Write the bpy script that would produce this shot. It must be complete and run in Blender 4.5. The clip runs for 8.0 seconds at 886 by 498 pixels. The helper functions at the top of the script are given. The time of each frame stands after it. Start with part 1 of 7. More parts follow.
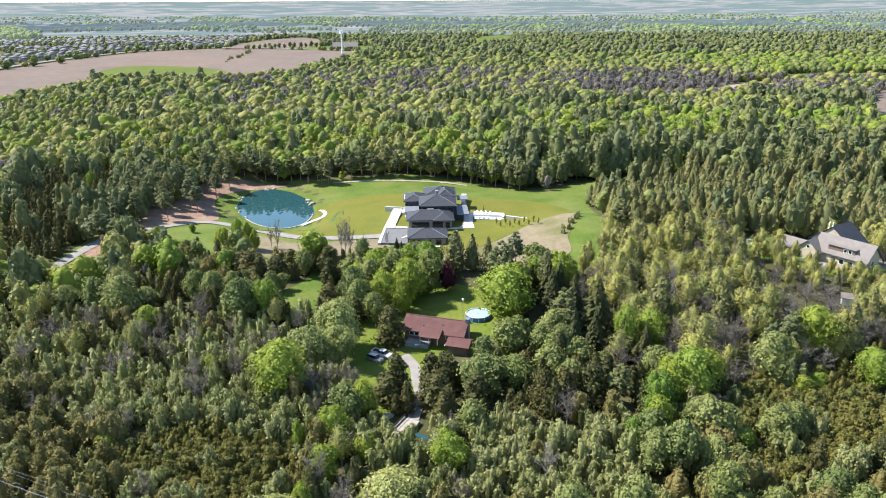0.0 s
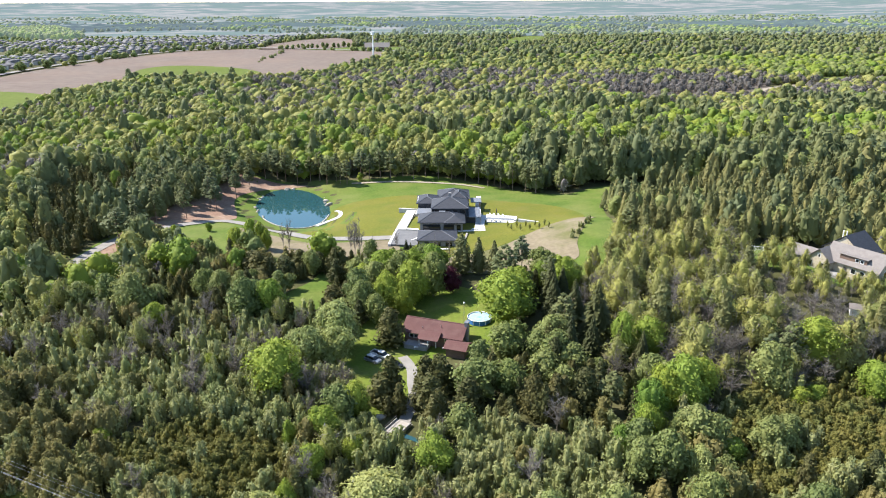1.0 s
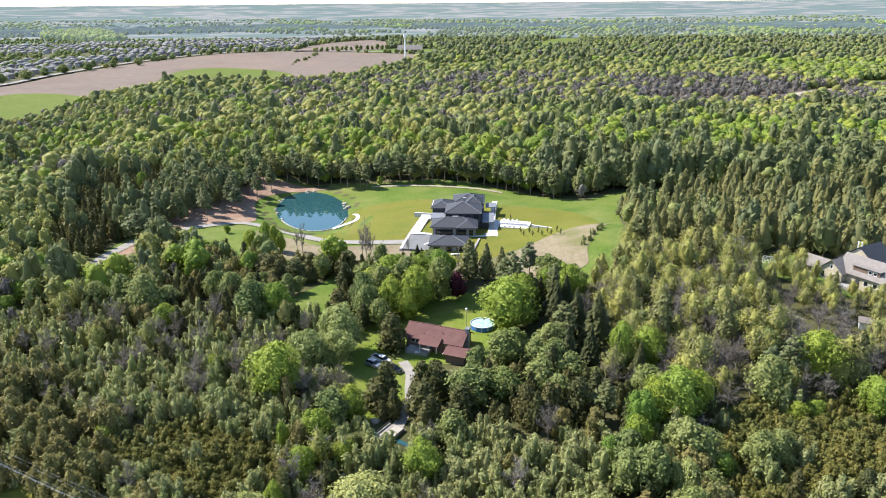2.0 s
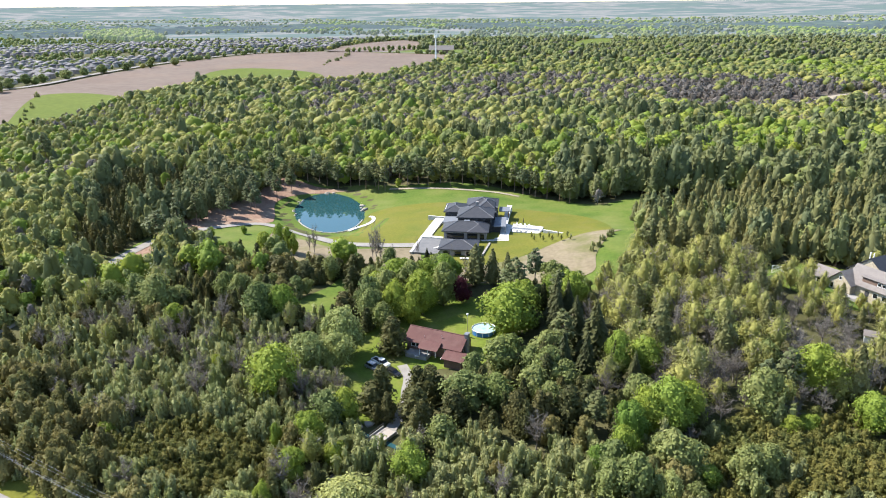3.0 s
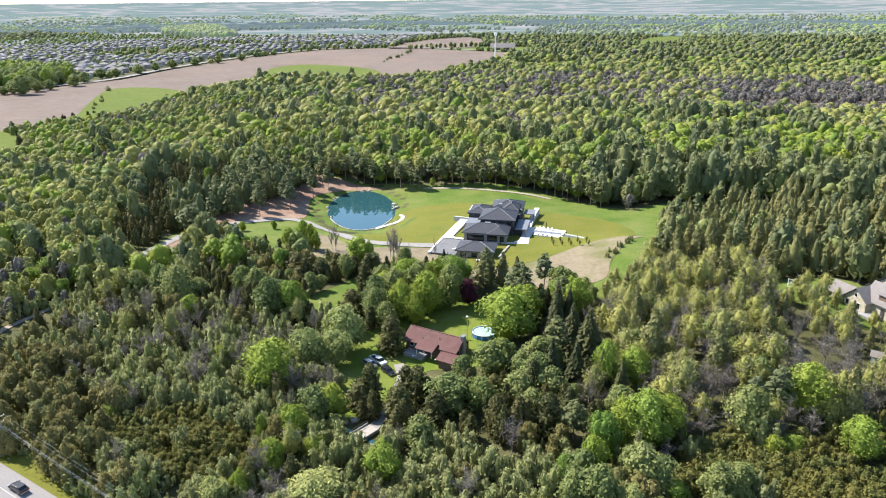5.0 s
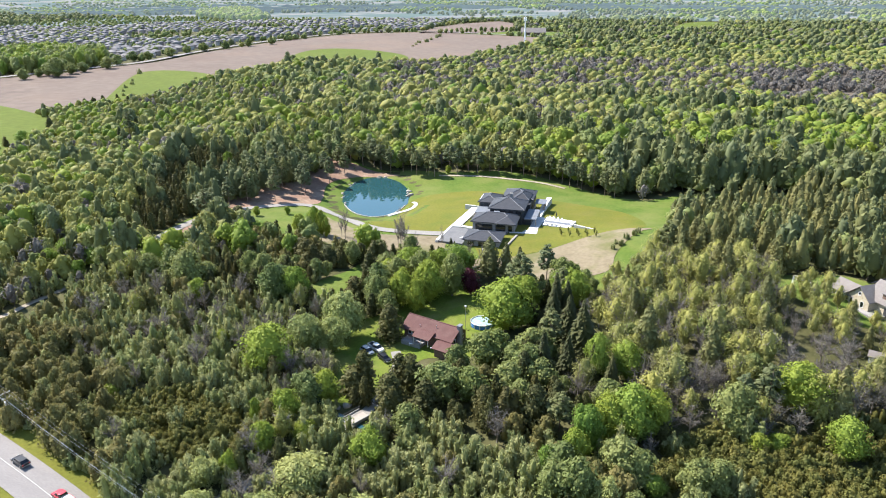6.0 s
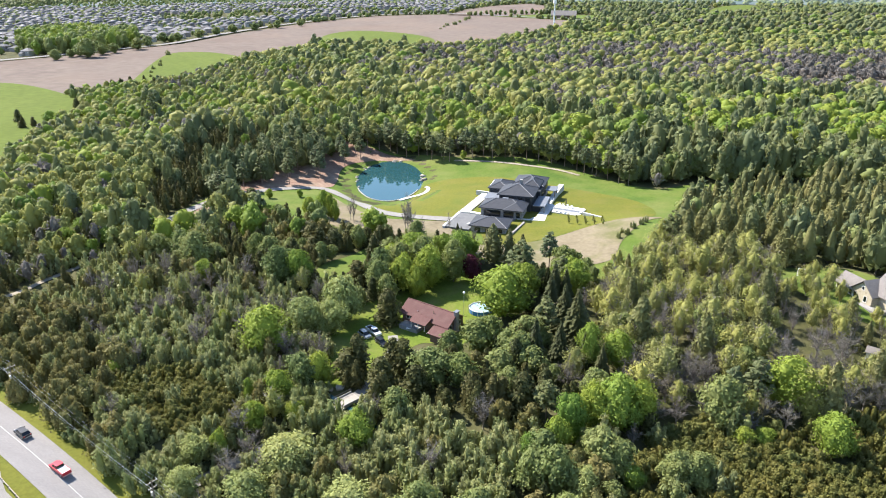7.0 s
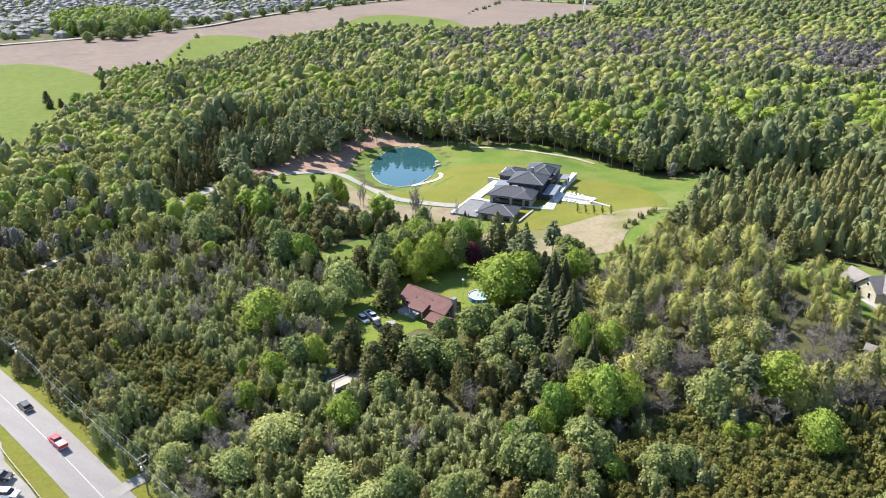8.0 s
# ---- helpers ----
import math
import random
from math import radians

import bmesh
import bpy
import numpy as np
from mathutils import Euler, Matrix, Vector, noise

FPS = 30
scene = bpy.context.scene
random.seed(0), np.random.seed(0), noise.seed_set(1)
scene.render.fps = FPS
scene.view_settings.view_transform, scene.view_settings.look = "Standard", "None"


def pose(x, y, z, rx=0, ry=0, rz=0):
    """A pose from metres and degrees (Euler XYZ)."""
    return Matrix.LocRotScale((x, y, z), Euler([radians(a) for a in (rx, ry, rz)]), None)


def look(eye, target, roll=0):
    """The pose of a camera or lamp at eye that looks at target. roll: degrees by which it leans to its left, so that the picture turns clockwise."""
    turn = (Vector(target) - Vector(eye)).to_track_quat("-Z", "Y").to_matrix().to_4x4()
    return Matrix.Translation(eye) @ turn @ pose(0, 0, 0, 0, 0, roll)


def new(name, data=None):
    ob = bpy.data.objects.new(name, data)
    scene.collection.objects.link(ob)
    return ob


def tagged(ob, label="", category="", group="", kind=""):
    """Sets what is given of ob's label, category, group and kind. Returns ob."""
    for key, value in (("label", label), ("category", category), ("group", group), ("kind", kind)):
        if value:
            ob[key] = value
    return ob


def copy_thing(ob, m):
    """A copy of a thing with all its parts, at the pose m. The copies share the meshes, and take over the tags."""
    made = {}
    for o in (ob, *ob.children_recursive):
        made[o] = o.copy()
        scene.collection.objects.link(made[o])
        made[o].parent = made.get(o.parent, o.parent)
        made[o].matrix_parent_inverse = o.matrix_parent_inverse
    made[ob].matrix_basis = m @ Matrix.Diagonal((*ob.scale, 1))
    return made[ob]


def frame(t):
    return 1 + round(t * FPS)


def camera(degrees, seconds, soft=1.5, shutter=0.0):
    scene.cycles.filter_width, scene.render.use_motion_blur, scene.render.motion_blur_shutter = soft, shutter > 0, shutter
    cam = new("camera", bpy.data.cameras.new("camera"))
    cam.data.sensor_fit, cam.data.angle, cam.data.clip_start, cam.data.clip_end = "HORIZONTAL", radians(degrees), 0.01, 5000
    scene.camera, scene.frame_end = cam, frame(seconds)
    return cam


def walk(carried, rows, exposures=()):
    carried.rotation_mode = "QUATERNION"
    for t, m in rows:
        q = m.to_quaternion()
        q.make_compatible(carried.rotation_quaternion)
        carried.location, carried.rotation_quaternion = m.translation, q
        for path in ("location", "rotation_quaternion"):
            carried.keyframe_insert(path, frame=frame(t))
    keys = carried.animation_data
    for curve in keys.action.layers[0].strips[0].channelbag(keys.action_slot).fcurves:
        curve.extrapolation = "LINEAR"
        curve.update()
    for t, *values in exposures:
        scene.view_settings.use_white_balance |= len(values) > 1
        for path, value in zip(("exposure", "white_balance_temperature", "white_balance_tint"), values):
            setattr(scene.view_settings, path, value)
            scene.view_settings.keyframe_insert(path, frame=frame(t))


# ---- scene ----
cam = camera(64.1, 8.0, soft=1.05)
PATH = [
    (0, (0.516, -2.258, 83.961), (0.489, -0.371, 83.299), -0.3),
    (0.5, (4.731, -2.468, 84.403), (4.658, -0.582, 83.742), -0.3),
    (1, (8.979, -2.648, 85.004), (8.86, -0.764, 84.343), -0.3),
    (1.5, (13.299, -2.736, 85.689), (13.131, -0.854, 85.031), -0.4),
    (3, (26.36, -2.945, 88.854), (26.051, -1.081, 88.196), -0.6),
    (3.5, (30.707, -2.798, 89.436), (30.353, -0.942, 88.78), -0.6),
    (4, (35.068, -2.491, 89.959), (34.667, -0.644, 89.305), -0.6),
    (4.5, (39.416, -2.016, 90.494), (38.972, -0.179, 89.839), -0.6),
    (6, (52.63, -0.091, 93.17), (52.065, 1.693, 92.464), -0.4),
    (6.5, (56.903, 0.819, 93.729), (56.301, 2.582, 93.002), -0.3),
    (7, (61.106, 1.913, 94.233), (60.467, 3.654, 93.484), -0.3),
    (7.5, (65.282, 3.152, 94.634), (64.605, 4.869, 93.864), -0.3),
    (8, (69.387, 4.468, 94.899), (68.675, 6.163, 94.113), -0.2),
]
walk(cam, [(t, look(eye, target, roll)) for t, eye, target, roll in PATH], ((0.0, 1.18), (4.5, 1.21), (6.0, 1.29), (8.0, 1.33)))

from mathutils.geometry import delaunay_2d_cdt

# ---- world and light ----
SUN_FROM = Vector((-0.95, 0.31, 0.0)).normalized()
SUN_HEIGHT = radians(46)
world = bpy.data.worlds.new("sky")
scene.world = world
world.use_nodes = True
sky = world.node_tree.nodes.new("ShaderNodeTexSky")
sky.sky_type, sky.sun_disc = "NISHITA", False
sky.sun_elevation = SUN_HEIGHT
sky.sun_rotation = math.atan2(SUN_FROM.x, SUN_FROM.y)
sky.air_density, sky.dust_density, sky.altitude = 1.0, 0.2, 600
world.node_tree.links.new(sky.outputs[0], world.node_tree.nodes["Background"].inputs[0])
world.node_tree.nodes["Background"].inputs[1].default_value = 0.13
scene.view_settings.exposure = 1.22
sun = new("sun", bpy.data.lights.new("sun", "SUN"))
sun.data.energy, sun.data.angle, sun.data.color = 5.0, radians(0.5), (1.0, 0.935, 0.865)
sun.matrix_world = look((0, 0, 300), Vector((0, 0, 300)) - (SUN_FROM * math.cos(SUN_HEIGHT) + Vector((0, 0, math.sin(SUN_HEIGHT)))))


# ---- materials ----
def rgb(c):
    return (*c, 1.0)


def surface(name, tones, scale=1.0, fine=8.0, rough=0.8, bump=0.0, metal=0.0, gloss=0.3, source="", speck=0.0, stretch=None, stain=None):
    """A procedural surface. tones: colours mixed by noise or by a source ('object', 'tone', 'island'); speck: leaf-to-leaf variation."""
    m = bpy.data.materials.new(name)
    m.use_nodes = True
    n, l = m.node_tree.nodes, m.node_tree.links
    p = n["Principled BSDF"]
    p.inputs["Roughness"].default_value, p.inputs["Metallic"].default_value = rough, metal
    p.inputs["Specular IOR Level"].default_value = gloss
    geo = n.new("ShaderNodeNewGeometry")
    where = geo.outputs["Position"]
    if stretch:
        mp = n.new("ShaderNodeMapping")
        mp.inputs["Scale"].default_value = stretch[:3]
        if len(stretch) > 3:
            mp.inputs["Rotation"].default_value = (0, 0, stretch[3])
        l.new(where, mp.inputs["Vector"])
        where = mp.outputs["Vector"]
    big = n.new("ShaderNodeTexNoise")
    big.inputs["Scale"].default_value, big.inputs["Detail"].default_value = scale, 5
    l.new(where, big.inputs["Vector"])
    small = n.new("ShaderNodeTexNoise")
    small.inputs["Scale"].default_value, small.inputs["Detail"].default_value = fine, 3
    l.new(where, small.inputs["Vector"])
    ramp = n.new("ShaderNodeValToRGB")
    e = ramp.color_ramp.elements
    lo, hi = (0.0, 1.0) if source else (0.3, 0.7)
    while len(e) < len(tones):
        e.new(0.5)
    for i, c in enumerate(tones):
        e[i].position, e[i].color = lo + (hi - lo) * i / max(1, len(tones) - 1), rgb(c)
    if source == "object":
        info = n.new("ShaderNodeObjectInfo")
        drive = info.outputs["Random"]
    elif source == "tone":
        att = n.new("ShaderNodeAttribute")
        att.attribute_name = "tone"
        drive = att.outputs["Fac"]
    elif source == "island":
        drive = geo.outputs["Random Per Island"]
    else:
        drive = big.outputs["Fac"]
    l.new(drive, ramp.inputs[0])
    colour = ramp.outputs[0]
    hsv = n.new("ShaderNodeHueSaturation")
    l.new(colour, hsv.inputs["Color"])
    span = n.new("ShaderNodeMapRange")
    span.inputs["From Min"].default_value, span.inputs["From Max"].default_value = (0.0, 1.0) if speck else (0.25, 0.75)
    s = speck if speck else 0.16
    span.inputs["To Min"].default_value, span.inputs["To Max"].default_value = 1 - s, 1 + s
    l.new(geo.outputs["Random Per Island"] if speck else small.outputs["Fac"], span.inputs["Value"])
    l.new(span.outputs[0], hsv.inputs["Value"])
    colour = hsv.outputs[0]
    if stain:
        tint, amount, size = stain
        patch = n.new("ShaderNodeTexNoise")
        patch.inputs["Scale"].default_value, patch.inputs["Detail"].default_value = size, 4
        l.new(geo.outputs["Position"], patch.inputs["Vector"])
        cut = n.new("ShaderNodeMapRange")
        cut.inputs["From Min"].default_value, cut.inputs["From Max"].default_value = 0.5, 0.68
        cut.inputs["To Max"].default_value = amount
        l.new(patch.outputs["Fac"], cut.inputs["Value"])
        mix = n.new("ShaderNodeMixRGB")
        l.new(cut.outputs[0], mix.inputs[0])
        l.new(colour, mix.inputs[1])
        mix.inputs[2].default_value = rgb(tint)
        colour = mix.outputs[0]
    l.new(colour, p.inputs["Base Color"])
    if bump:
        b = n.new("ShaderNodeBump")
        b.inputs["Strength"].default_value, b.inputs["Distance"].default_value = 0.6, bump
        l.new(small.outputs["Fac"], b.inputs["Height"])
        l.new(b.outputs[0], p.inputs["Normal"])
    return m


def leaf(name, tones, source, speck=0.19, sheer=0.34):
    """Foliage: a matt leaf that lets some light through."""
    m = surface(name, tones, 0.5, 2.0, 0.65, 0.0, 0.0, 0.15, source, speck)
    n, l = m.node_tree.nodes, m.node_tree.links
    p, out = n["Principled BSDF"], n["Material Output"]
    t = n.new("ShaderNodeBsdfTranslucent")
    l.new(p.inputs["Base Color"].links[0].from_socket, t.inputs["Color"])
    mix = n.new("ShaderNodeMixShader")
    mix.inputs[0].default_value = sheer
    l.new(p.outputs[0], mix.inputs[1])
    l.new(t.outputs[0], mix.inputs[2])
    l.new(mix.outputs[0], out.inputs[0])
    return m


LEAF_TONES = {
    "juniper": [(0.136, 0.138, 0.038), (0.172, 0.164, 0.044), (0.129, 0.143, 0.042), (0.187, 0.168, 0.046)],
    "cedar": [(0.171, 0.156, 0.056), (0.206, 0.184, 0.065), (0.171, 0.171, 0.060), (0.227, 0.192, 0.071)],
    "dark_cedar": [(0.082, 0.088, 0.034), (0.104, 0.106, 0.038), (0.130, 0.119, 0.044), (0.088, 0.098, 0.040)],
    "maple": [(0.176, 0.250, 0.041), (0.217, 0.279, 0.043), (0.265, 0.309, 0.047), (0.151, 0.235, 0.043)],
    "ash": [(0.148, 0.189, 0.064), (0.195, 0.231, 0.076), (0.239, 0.263, 0.089), (0.169, 0.207, 0.059)],
    "poplar": [(0.270, 0.277, 0.078), (0.300, 0.298, 0.088), (0.248, 0.254, 0.088), (0.332, 0.323, 0.092)],
    "willow": [(0.281, 0.318, 0.110), (0.308, 0.338, 0.118), (0.335, 0.352, 0.122), (0.252, 0.300, 0.112)],
    "osier": [(0.229, 0.259, 0.099), (0.280, 0.297, 0.114), (0.256, 0.272, 0.117), (0.309, 0.311, 0.130)],
    "pine": [(0.146, 0.170, 0.074), (0.178, 0.193, 0.078), (0.136, 0.164, 0.081), (0.201, 0.206, 0.076)],
    "red_pine": [(0.180, 0.185, 0.074), (0.218, 0.210, 0.079), (0.173, 0.182, 0.077), (0.246, 0.227, 0.086)],
    "spruce": [(0.051, 0.062, 0.027), (0.069, 0.078, 0.030), (0.087, 0.094, 0.036), (0.061, 0.074, 0.034)],
    "bare": [(0.163, 0.146, 0.128), (0.204, 0.187, 0.169), (0.144, 0.130, 0.111), (0.188, 0.176, 0.149)],
    "plum": [(0.066, 0.015, 0.026), (0.079, 0.020, 0.031)],
}
LEAF_OBJ = {k: leaf(k + "_leaf", v, "object") for k, v in LEAF_TONES.items()}
LEAF_MASS = {k: leaf(k + "_leaf_mass", v, "tone", 0.09) for k, v in LEAF_TONES.items()}
# leaves of the farthest woods, distance haze painted in as blue emission
HAZE_GLOW_LEAF = {}
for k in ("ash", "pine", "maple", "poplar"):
    HAZE_GLOW_LEAF[k] = leaf(k + "_haze_glow", LEAF_TONES[k], "tone", 0.15)
    lit = HAZE_GLOW_LEAF[k].node_tree.nodes["Principled BSDF"]
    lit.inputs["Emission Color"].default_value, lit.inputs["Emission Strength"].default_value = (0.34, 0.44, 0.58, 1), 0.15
BARK = surface("bark", [(0.10, 0.08, 0.06), (0.19, 0.16, 0.13)], 1.5, 9.0, 0.9, 0.02)
PINE_BARK = surface("pine_bark", [(0.20, 0.135, 0.105), (0.30, 0.215, 0.17)], 1.5, 9.0, 0.9, 0.02)
PALE_BARK = surface("pale_bark", [(0.22, 0.19, 0.16), (0.34, 0.30, 0.26)], 1.5, 9.0, 0.9, 0.02)
FLOOR = surface("forest_floor", [(0.045, 0.050, 0.020), (0.075, 0.075, 0.032), (0.110, 0.100, 0.055)], 0.08, 0.9, 0.95, 0.1, gloss=0.1)
MOWN = surface("mown_lawn", [(0.106, 0.119, 0.020), (0.130, 0.132, 0.022), (0.098, 0.120, 0.020)], 0.05, 1.3, 0.9, 0.03, gloss=0.1, stain=((0.155, 0.142, 0.040), 0.4, 0.09))
MEADOW = surface("meadow_grass", [(0.066, 0.112, 0.020), (0.090, 0.132, 0.024), (0.122, 0.146, 0.036)], 0.07, 0.9, 0.95, 0.08, gloss=0.1, stain=((0.17, 0.18, 0.06), 0.5, 0.05))
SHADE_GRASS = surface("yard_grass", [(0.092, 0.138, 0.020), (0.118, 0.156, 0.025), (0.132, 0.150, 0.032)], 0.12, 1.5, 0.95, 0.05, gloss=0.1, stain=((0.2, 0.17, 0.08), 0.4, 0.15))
NEEDLES = surface("pine_needle_floor", [(0.185, 0.115, 0.085), (0.235, 0.155, 0.115), (0.275, 0.205, 0.150)], 0.10, 0.8, 0.95, 0.05, gloss=0.1, stain=((0.17, 0.16, 0.08), 0.4, 0.07))
BARE_SOIL = surface("bare_soil", [(0.165, 0.138, 0.088), (0.205, 0.172, 0.115), (0.145, 0.132, 0.066)], 0.06, 0.8, 0.95, 0.06, gloss=0.1, stain=((0.115, 0.120, 0.044), 0.75, 0.06))
PLOUGHED = surface("ploughed_field", [(0.138, 0.108, 0.092), (0.166, 0.134, 0.112), (0.150, 0.118, 0.100)], 0.010, 0.10, 0.95, 0.0, gloss=0.05, stain=((0.205, 0.150, 0.115), 0.6, 0.006))
CROP = surface("young_crop", [(0.092, 0.122, 0.026), (0.112, 0.138, 0.032)], 0.01, 0.2, 0.95, gloss=0.05)
GRAVEL = surface("driveway_gravel", [(0.215, 0.205, 0.188), (0.265, 0.252, 0.23)], 0.4, 6.0, 0.95, 0.01, gloss=0.1)
ASPHALT = surface("worn_asphalt", [(0.20, 0.188, 0.182), (0.235, 0.222, 0.212)], 0.15, 5.0, 0.9, 0.004, gloss=0.2, stretch=(0.25, 2.2, 1, 0.27))
PAINT_LINE = surface("road_paint", [(0.50, 0.50, 0.47), (0.40, 0.40, 0.38)], 0.8, 6.0, 0.7)
PAVING = surface("pale_paving", [(0.50, 0.495, 0.475), (0.58, 0.57, 0.55)], 0.5, 4.0, 0.8, gloss=0.2)
COURT_STONE = surface("court_paver", [(0.13, 0.132, 0.135), (0.17, 0.17, 0.17)], 0.5, 4.0, 0.85, gloss=0.2)
TRAIL_DIRT = surface("trail_dirt", [(0.25, 0.215, 0.165), (0.33, 0.29, 0.225)], 0.25, 3.0, 0.95, 0.01, gloss=0.1)
PAVER = surface("grey_paver", [(0.24, 0.235, 0.225), (0.29, 0.28, 0.27)], 0.5, 4.0, 0.85, gloss=0.2)
REED = surface("dry_marsh", [(0.105, 0.085, 0.075), (0.130, 0.110, 0.092), (0.155, 0.135, 0.095)], 0.012, 0.12, 0.95, gloss=0.05)
ROCK = surface("pale_boulder", [(0.30, 0.27, 0.22), (0.42, 0.39, 0.33)], 0.6, 5.0, 0.9, 0.03)


# ---- ground ----
HILLS = ((92, 210, 11.3, 52), (-85, 322, -7.5, 55), (46, 251, 5, 22), (25, 350, -4, 45), (-145, 150, -4, 50), (0, 68, -8, 46), (-15, 270, 1.5, 30), (-15, 160, -1.9, 30), (88, 222, -3.0, 16))


def ground(x, y):
    """The height of the ground."""
    z = 0.0
    for a, b, h, r in HILLS:
        z = z + h * np.exp(-((x - a) ** 2 + (y - b) ** 2) / r ** 2)
    u, v = (-0.3744 * (x + 82.6) + 0.9273 * (y - 316.2)) / 35.3, (0.9273 * (x + 82.6) + 0.3744 * (y - 316.2)) / 16.6
    e = np.sqrt(u * u + v * v)
    shore = np.clip((1.65 - e) / 0.5, 0, 1)
    z = z + (-6.65 - z) * shore * shore * (3 - 2 * shore) - 1.9 * np.clip((1.06 - e) / 0.25, 0, 1)
    d = np.hypot(x, y)
    far = np.clip((d - 2300) / 2300, 0, 1)
    return z + 66 * far ** 1.6


def mesh_of(name, verts, tris, material, tone=None, soft=False):
    """A mesh from arrays of corners and triangles. soft: shaded smoothly."""
    me = bpy.data.meshes.new(name)
    verts, tris = np.asarray(verts, np.float32), np.asarray(tris, np.int32)
    k = tris.shape[1]
    me.vertices.add(len(verts))
    me.vertices.foreach_set("co", verts.ravel())
    me.loops.add(tris.size)
    me.loops.foreach_set("vertex_index", tris.ravel())
    me.polygons.add(len(tris))
    me.polygons.foreach_set("loop_start", np.arange(0, tris.size, k, dtype=np.int32))
    if soft:
        me.polygons.foreach_set("use_smooth", np.ones(len(tris), bool))
    if tone is not None:
        me.attributes.new("tone", "FLOAT", "POINT").data.foreach_set("value", np.asarray(tone, np.float32))
    me.update(calc_edges=True)
    me.materials.append(material)
    return me


def spread(lo, hi, step, reach, grow):
    """Grid lines: even from lo to hi, then wider and wider out to the reach."""
    mid = list(np.arange(lo, hi + step / 2, step))
    s, up = step, [hi]
    while up[-1] < reach:
        s *= grow
        up.append(up[-1] + s)
    s, down = step, [lo]
    while down[-1] > -reach:
        s *= grow
        down.append(down[-1] - s)
    return np.array(down[:0:-1] + mid + up[1:])


def grid_mesh(name, xs, ys, lift, material):
    gx, gy = np.meshgrid(xs, ys)
    v = np.stack([gx, gy, ground(gx, gy) + lift], -1).reshape(-1, 3)
    i = np.arange(len(xs) * len(ys)).reshape(len(ys), len(xs))
    f = np.stack([i[:-1, :-1], i[:-1, 1:], i[1:, 1:], i[1:, :-1]], -1).reshape(-1, 4)
    return mesh_of(name, v, f, material)


def backdrop():
    """The far country, out to the horizon, paled by painted-in haze: flat fields crossed by belts of trees."""
    def swell(d):
        return 20 * np.clip((d - 2500) / 2200, 0, 1) ** 1.6
    ang, rad = np.radians(np.arange(-75, 60.1, 1.0)), np.concatenate([np.arange(1900, 3000, 60), np.arange(3000, 4701, 100)])
    a, q = np.meshgrid(ang, rad)
    x, y = q * np.sin(a), q * np.cos(a)
    r = np.random.default_rng(5)
    i = np.arange(x.size).reshape(x.shape)
    f = np.stack([i[:-1, :-1], i[:-1, 1:], i[1:, 1:], i[1:, :-1]], -1).reshape(-1, 4)
    tints = []
    for name, tones, glow in (("haze_glow_fields", [(0.026, 0.044, 0.028), (0.046, 0.066, 0.036), (0.030, 0.048, 0.030), (0.150, 0.128, 0.105), (0.038, 0.058, 0.034), (0.024, 0.042, 0.028)], 0.27), ("haze_glow_belts", [(0.016, 0.028, 0.020), (0.040, 0.060, 0.030), (0.024, 0.040, 0.024), (0.056, 0.080, 0.036)], 0.21)):
        m = surface(name, tones, 0.006, 0.05, 0.95, gloss=0.0, source="island" if name == "haze_glow_belts" else "", stretch=(0.6, 1, 1))
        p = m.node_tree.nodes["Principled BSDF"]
        # distance haze painted on as a blue emission over fields and belts
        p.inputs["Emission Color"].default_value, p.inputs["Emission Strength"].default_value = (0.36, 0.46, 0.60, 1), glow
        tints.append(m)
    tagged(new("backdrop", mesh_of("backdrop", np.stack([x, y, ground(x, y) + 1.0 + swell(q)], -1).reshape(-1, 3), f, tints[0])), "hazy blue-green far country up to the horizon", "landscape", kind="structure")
    vs, fs, n = [], [], 0
    for k in range(900):
        d, w = 2500 + 2170 * r.uniform() ** 1.1, math.radians(r.uniform(-68, 52))
        length, turn, k2 = r.uniform(50, 420), r.normal(0, 0.25) - 0.6 * w, 18
        t = np.linspace(-0.5, 0.5, k2) * length
        wig = np.cumsum(r.normal(0, 3.0, k2))
        bx, by = d * math.sin(w) + t * math.cos(turn) - wig * math.sin(turn), d * math.cos(w) + t * math.sin(turn) + wig * math.cos(turn)
        deep = r.uniform(10, 34)
        high = r.uniform(9, 15) * (0.75 + 0.25 * np.sin(np.linspace(0, np.pi, k2))) + r.normal(0, 2.0, k2)
        high[[0, -1]] = 2.0
        keep = np.hypot(bx, by + deep) < 4750
        if not keep.all():
            continue
        foot = swell(np.hypot(bx, by))
        vs.append(np.concatenate([np.column_stack([bx, by, foot]), np.column_stack([bx, by + 0.15 * deep, foot + high]), np.column_stack([bx, by + deep, foot + high * r.uniform(0.8, 1.15, k2)])]))
        j = np.arange(k2 - 1)
        for row in (0, k2):
            fs.append(np.stack([j + row, j + row + 1, j + row + 1 + k2, j + row + k2], -1) + n)
        n += 3 * k2
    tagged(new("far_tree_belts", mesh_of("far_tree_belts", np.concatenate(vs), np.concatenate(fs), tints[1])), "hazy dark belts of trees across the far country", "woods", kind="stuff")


land = new("ground", grid_mesh("ground", spread(-260, 220, 5, 4700, 1.11), spread(40, 440, 5, 4700, 1.11), 0.0, FLOOR))
tagged(land, "dark earth and undergrowth below the woods", "ground", kind="structure")


backdrop()


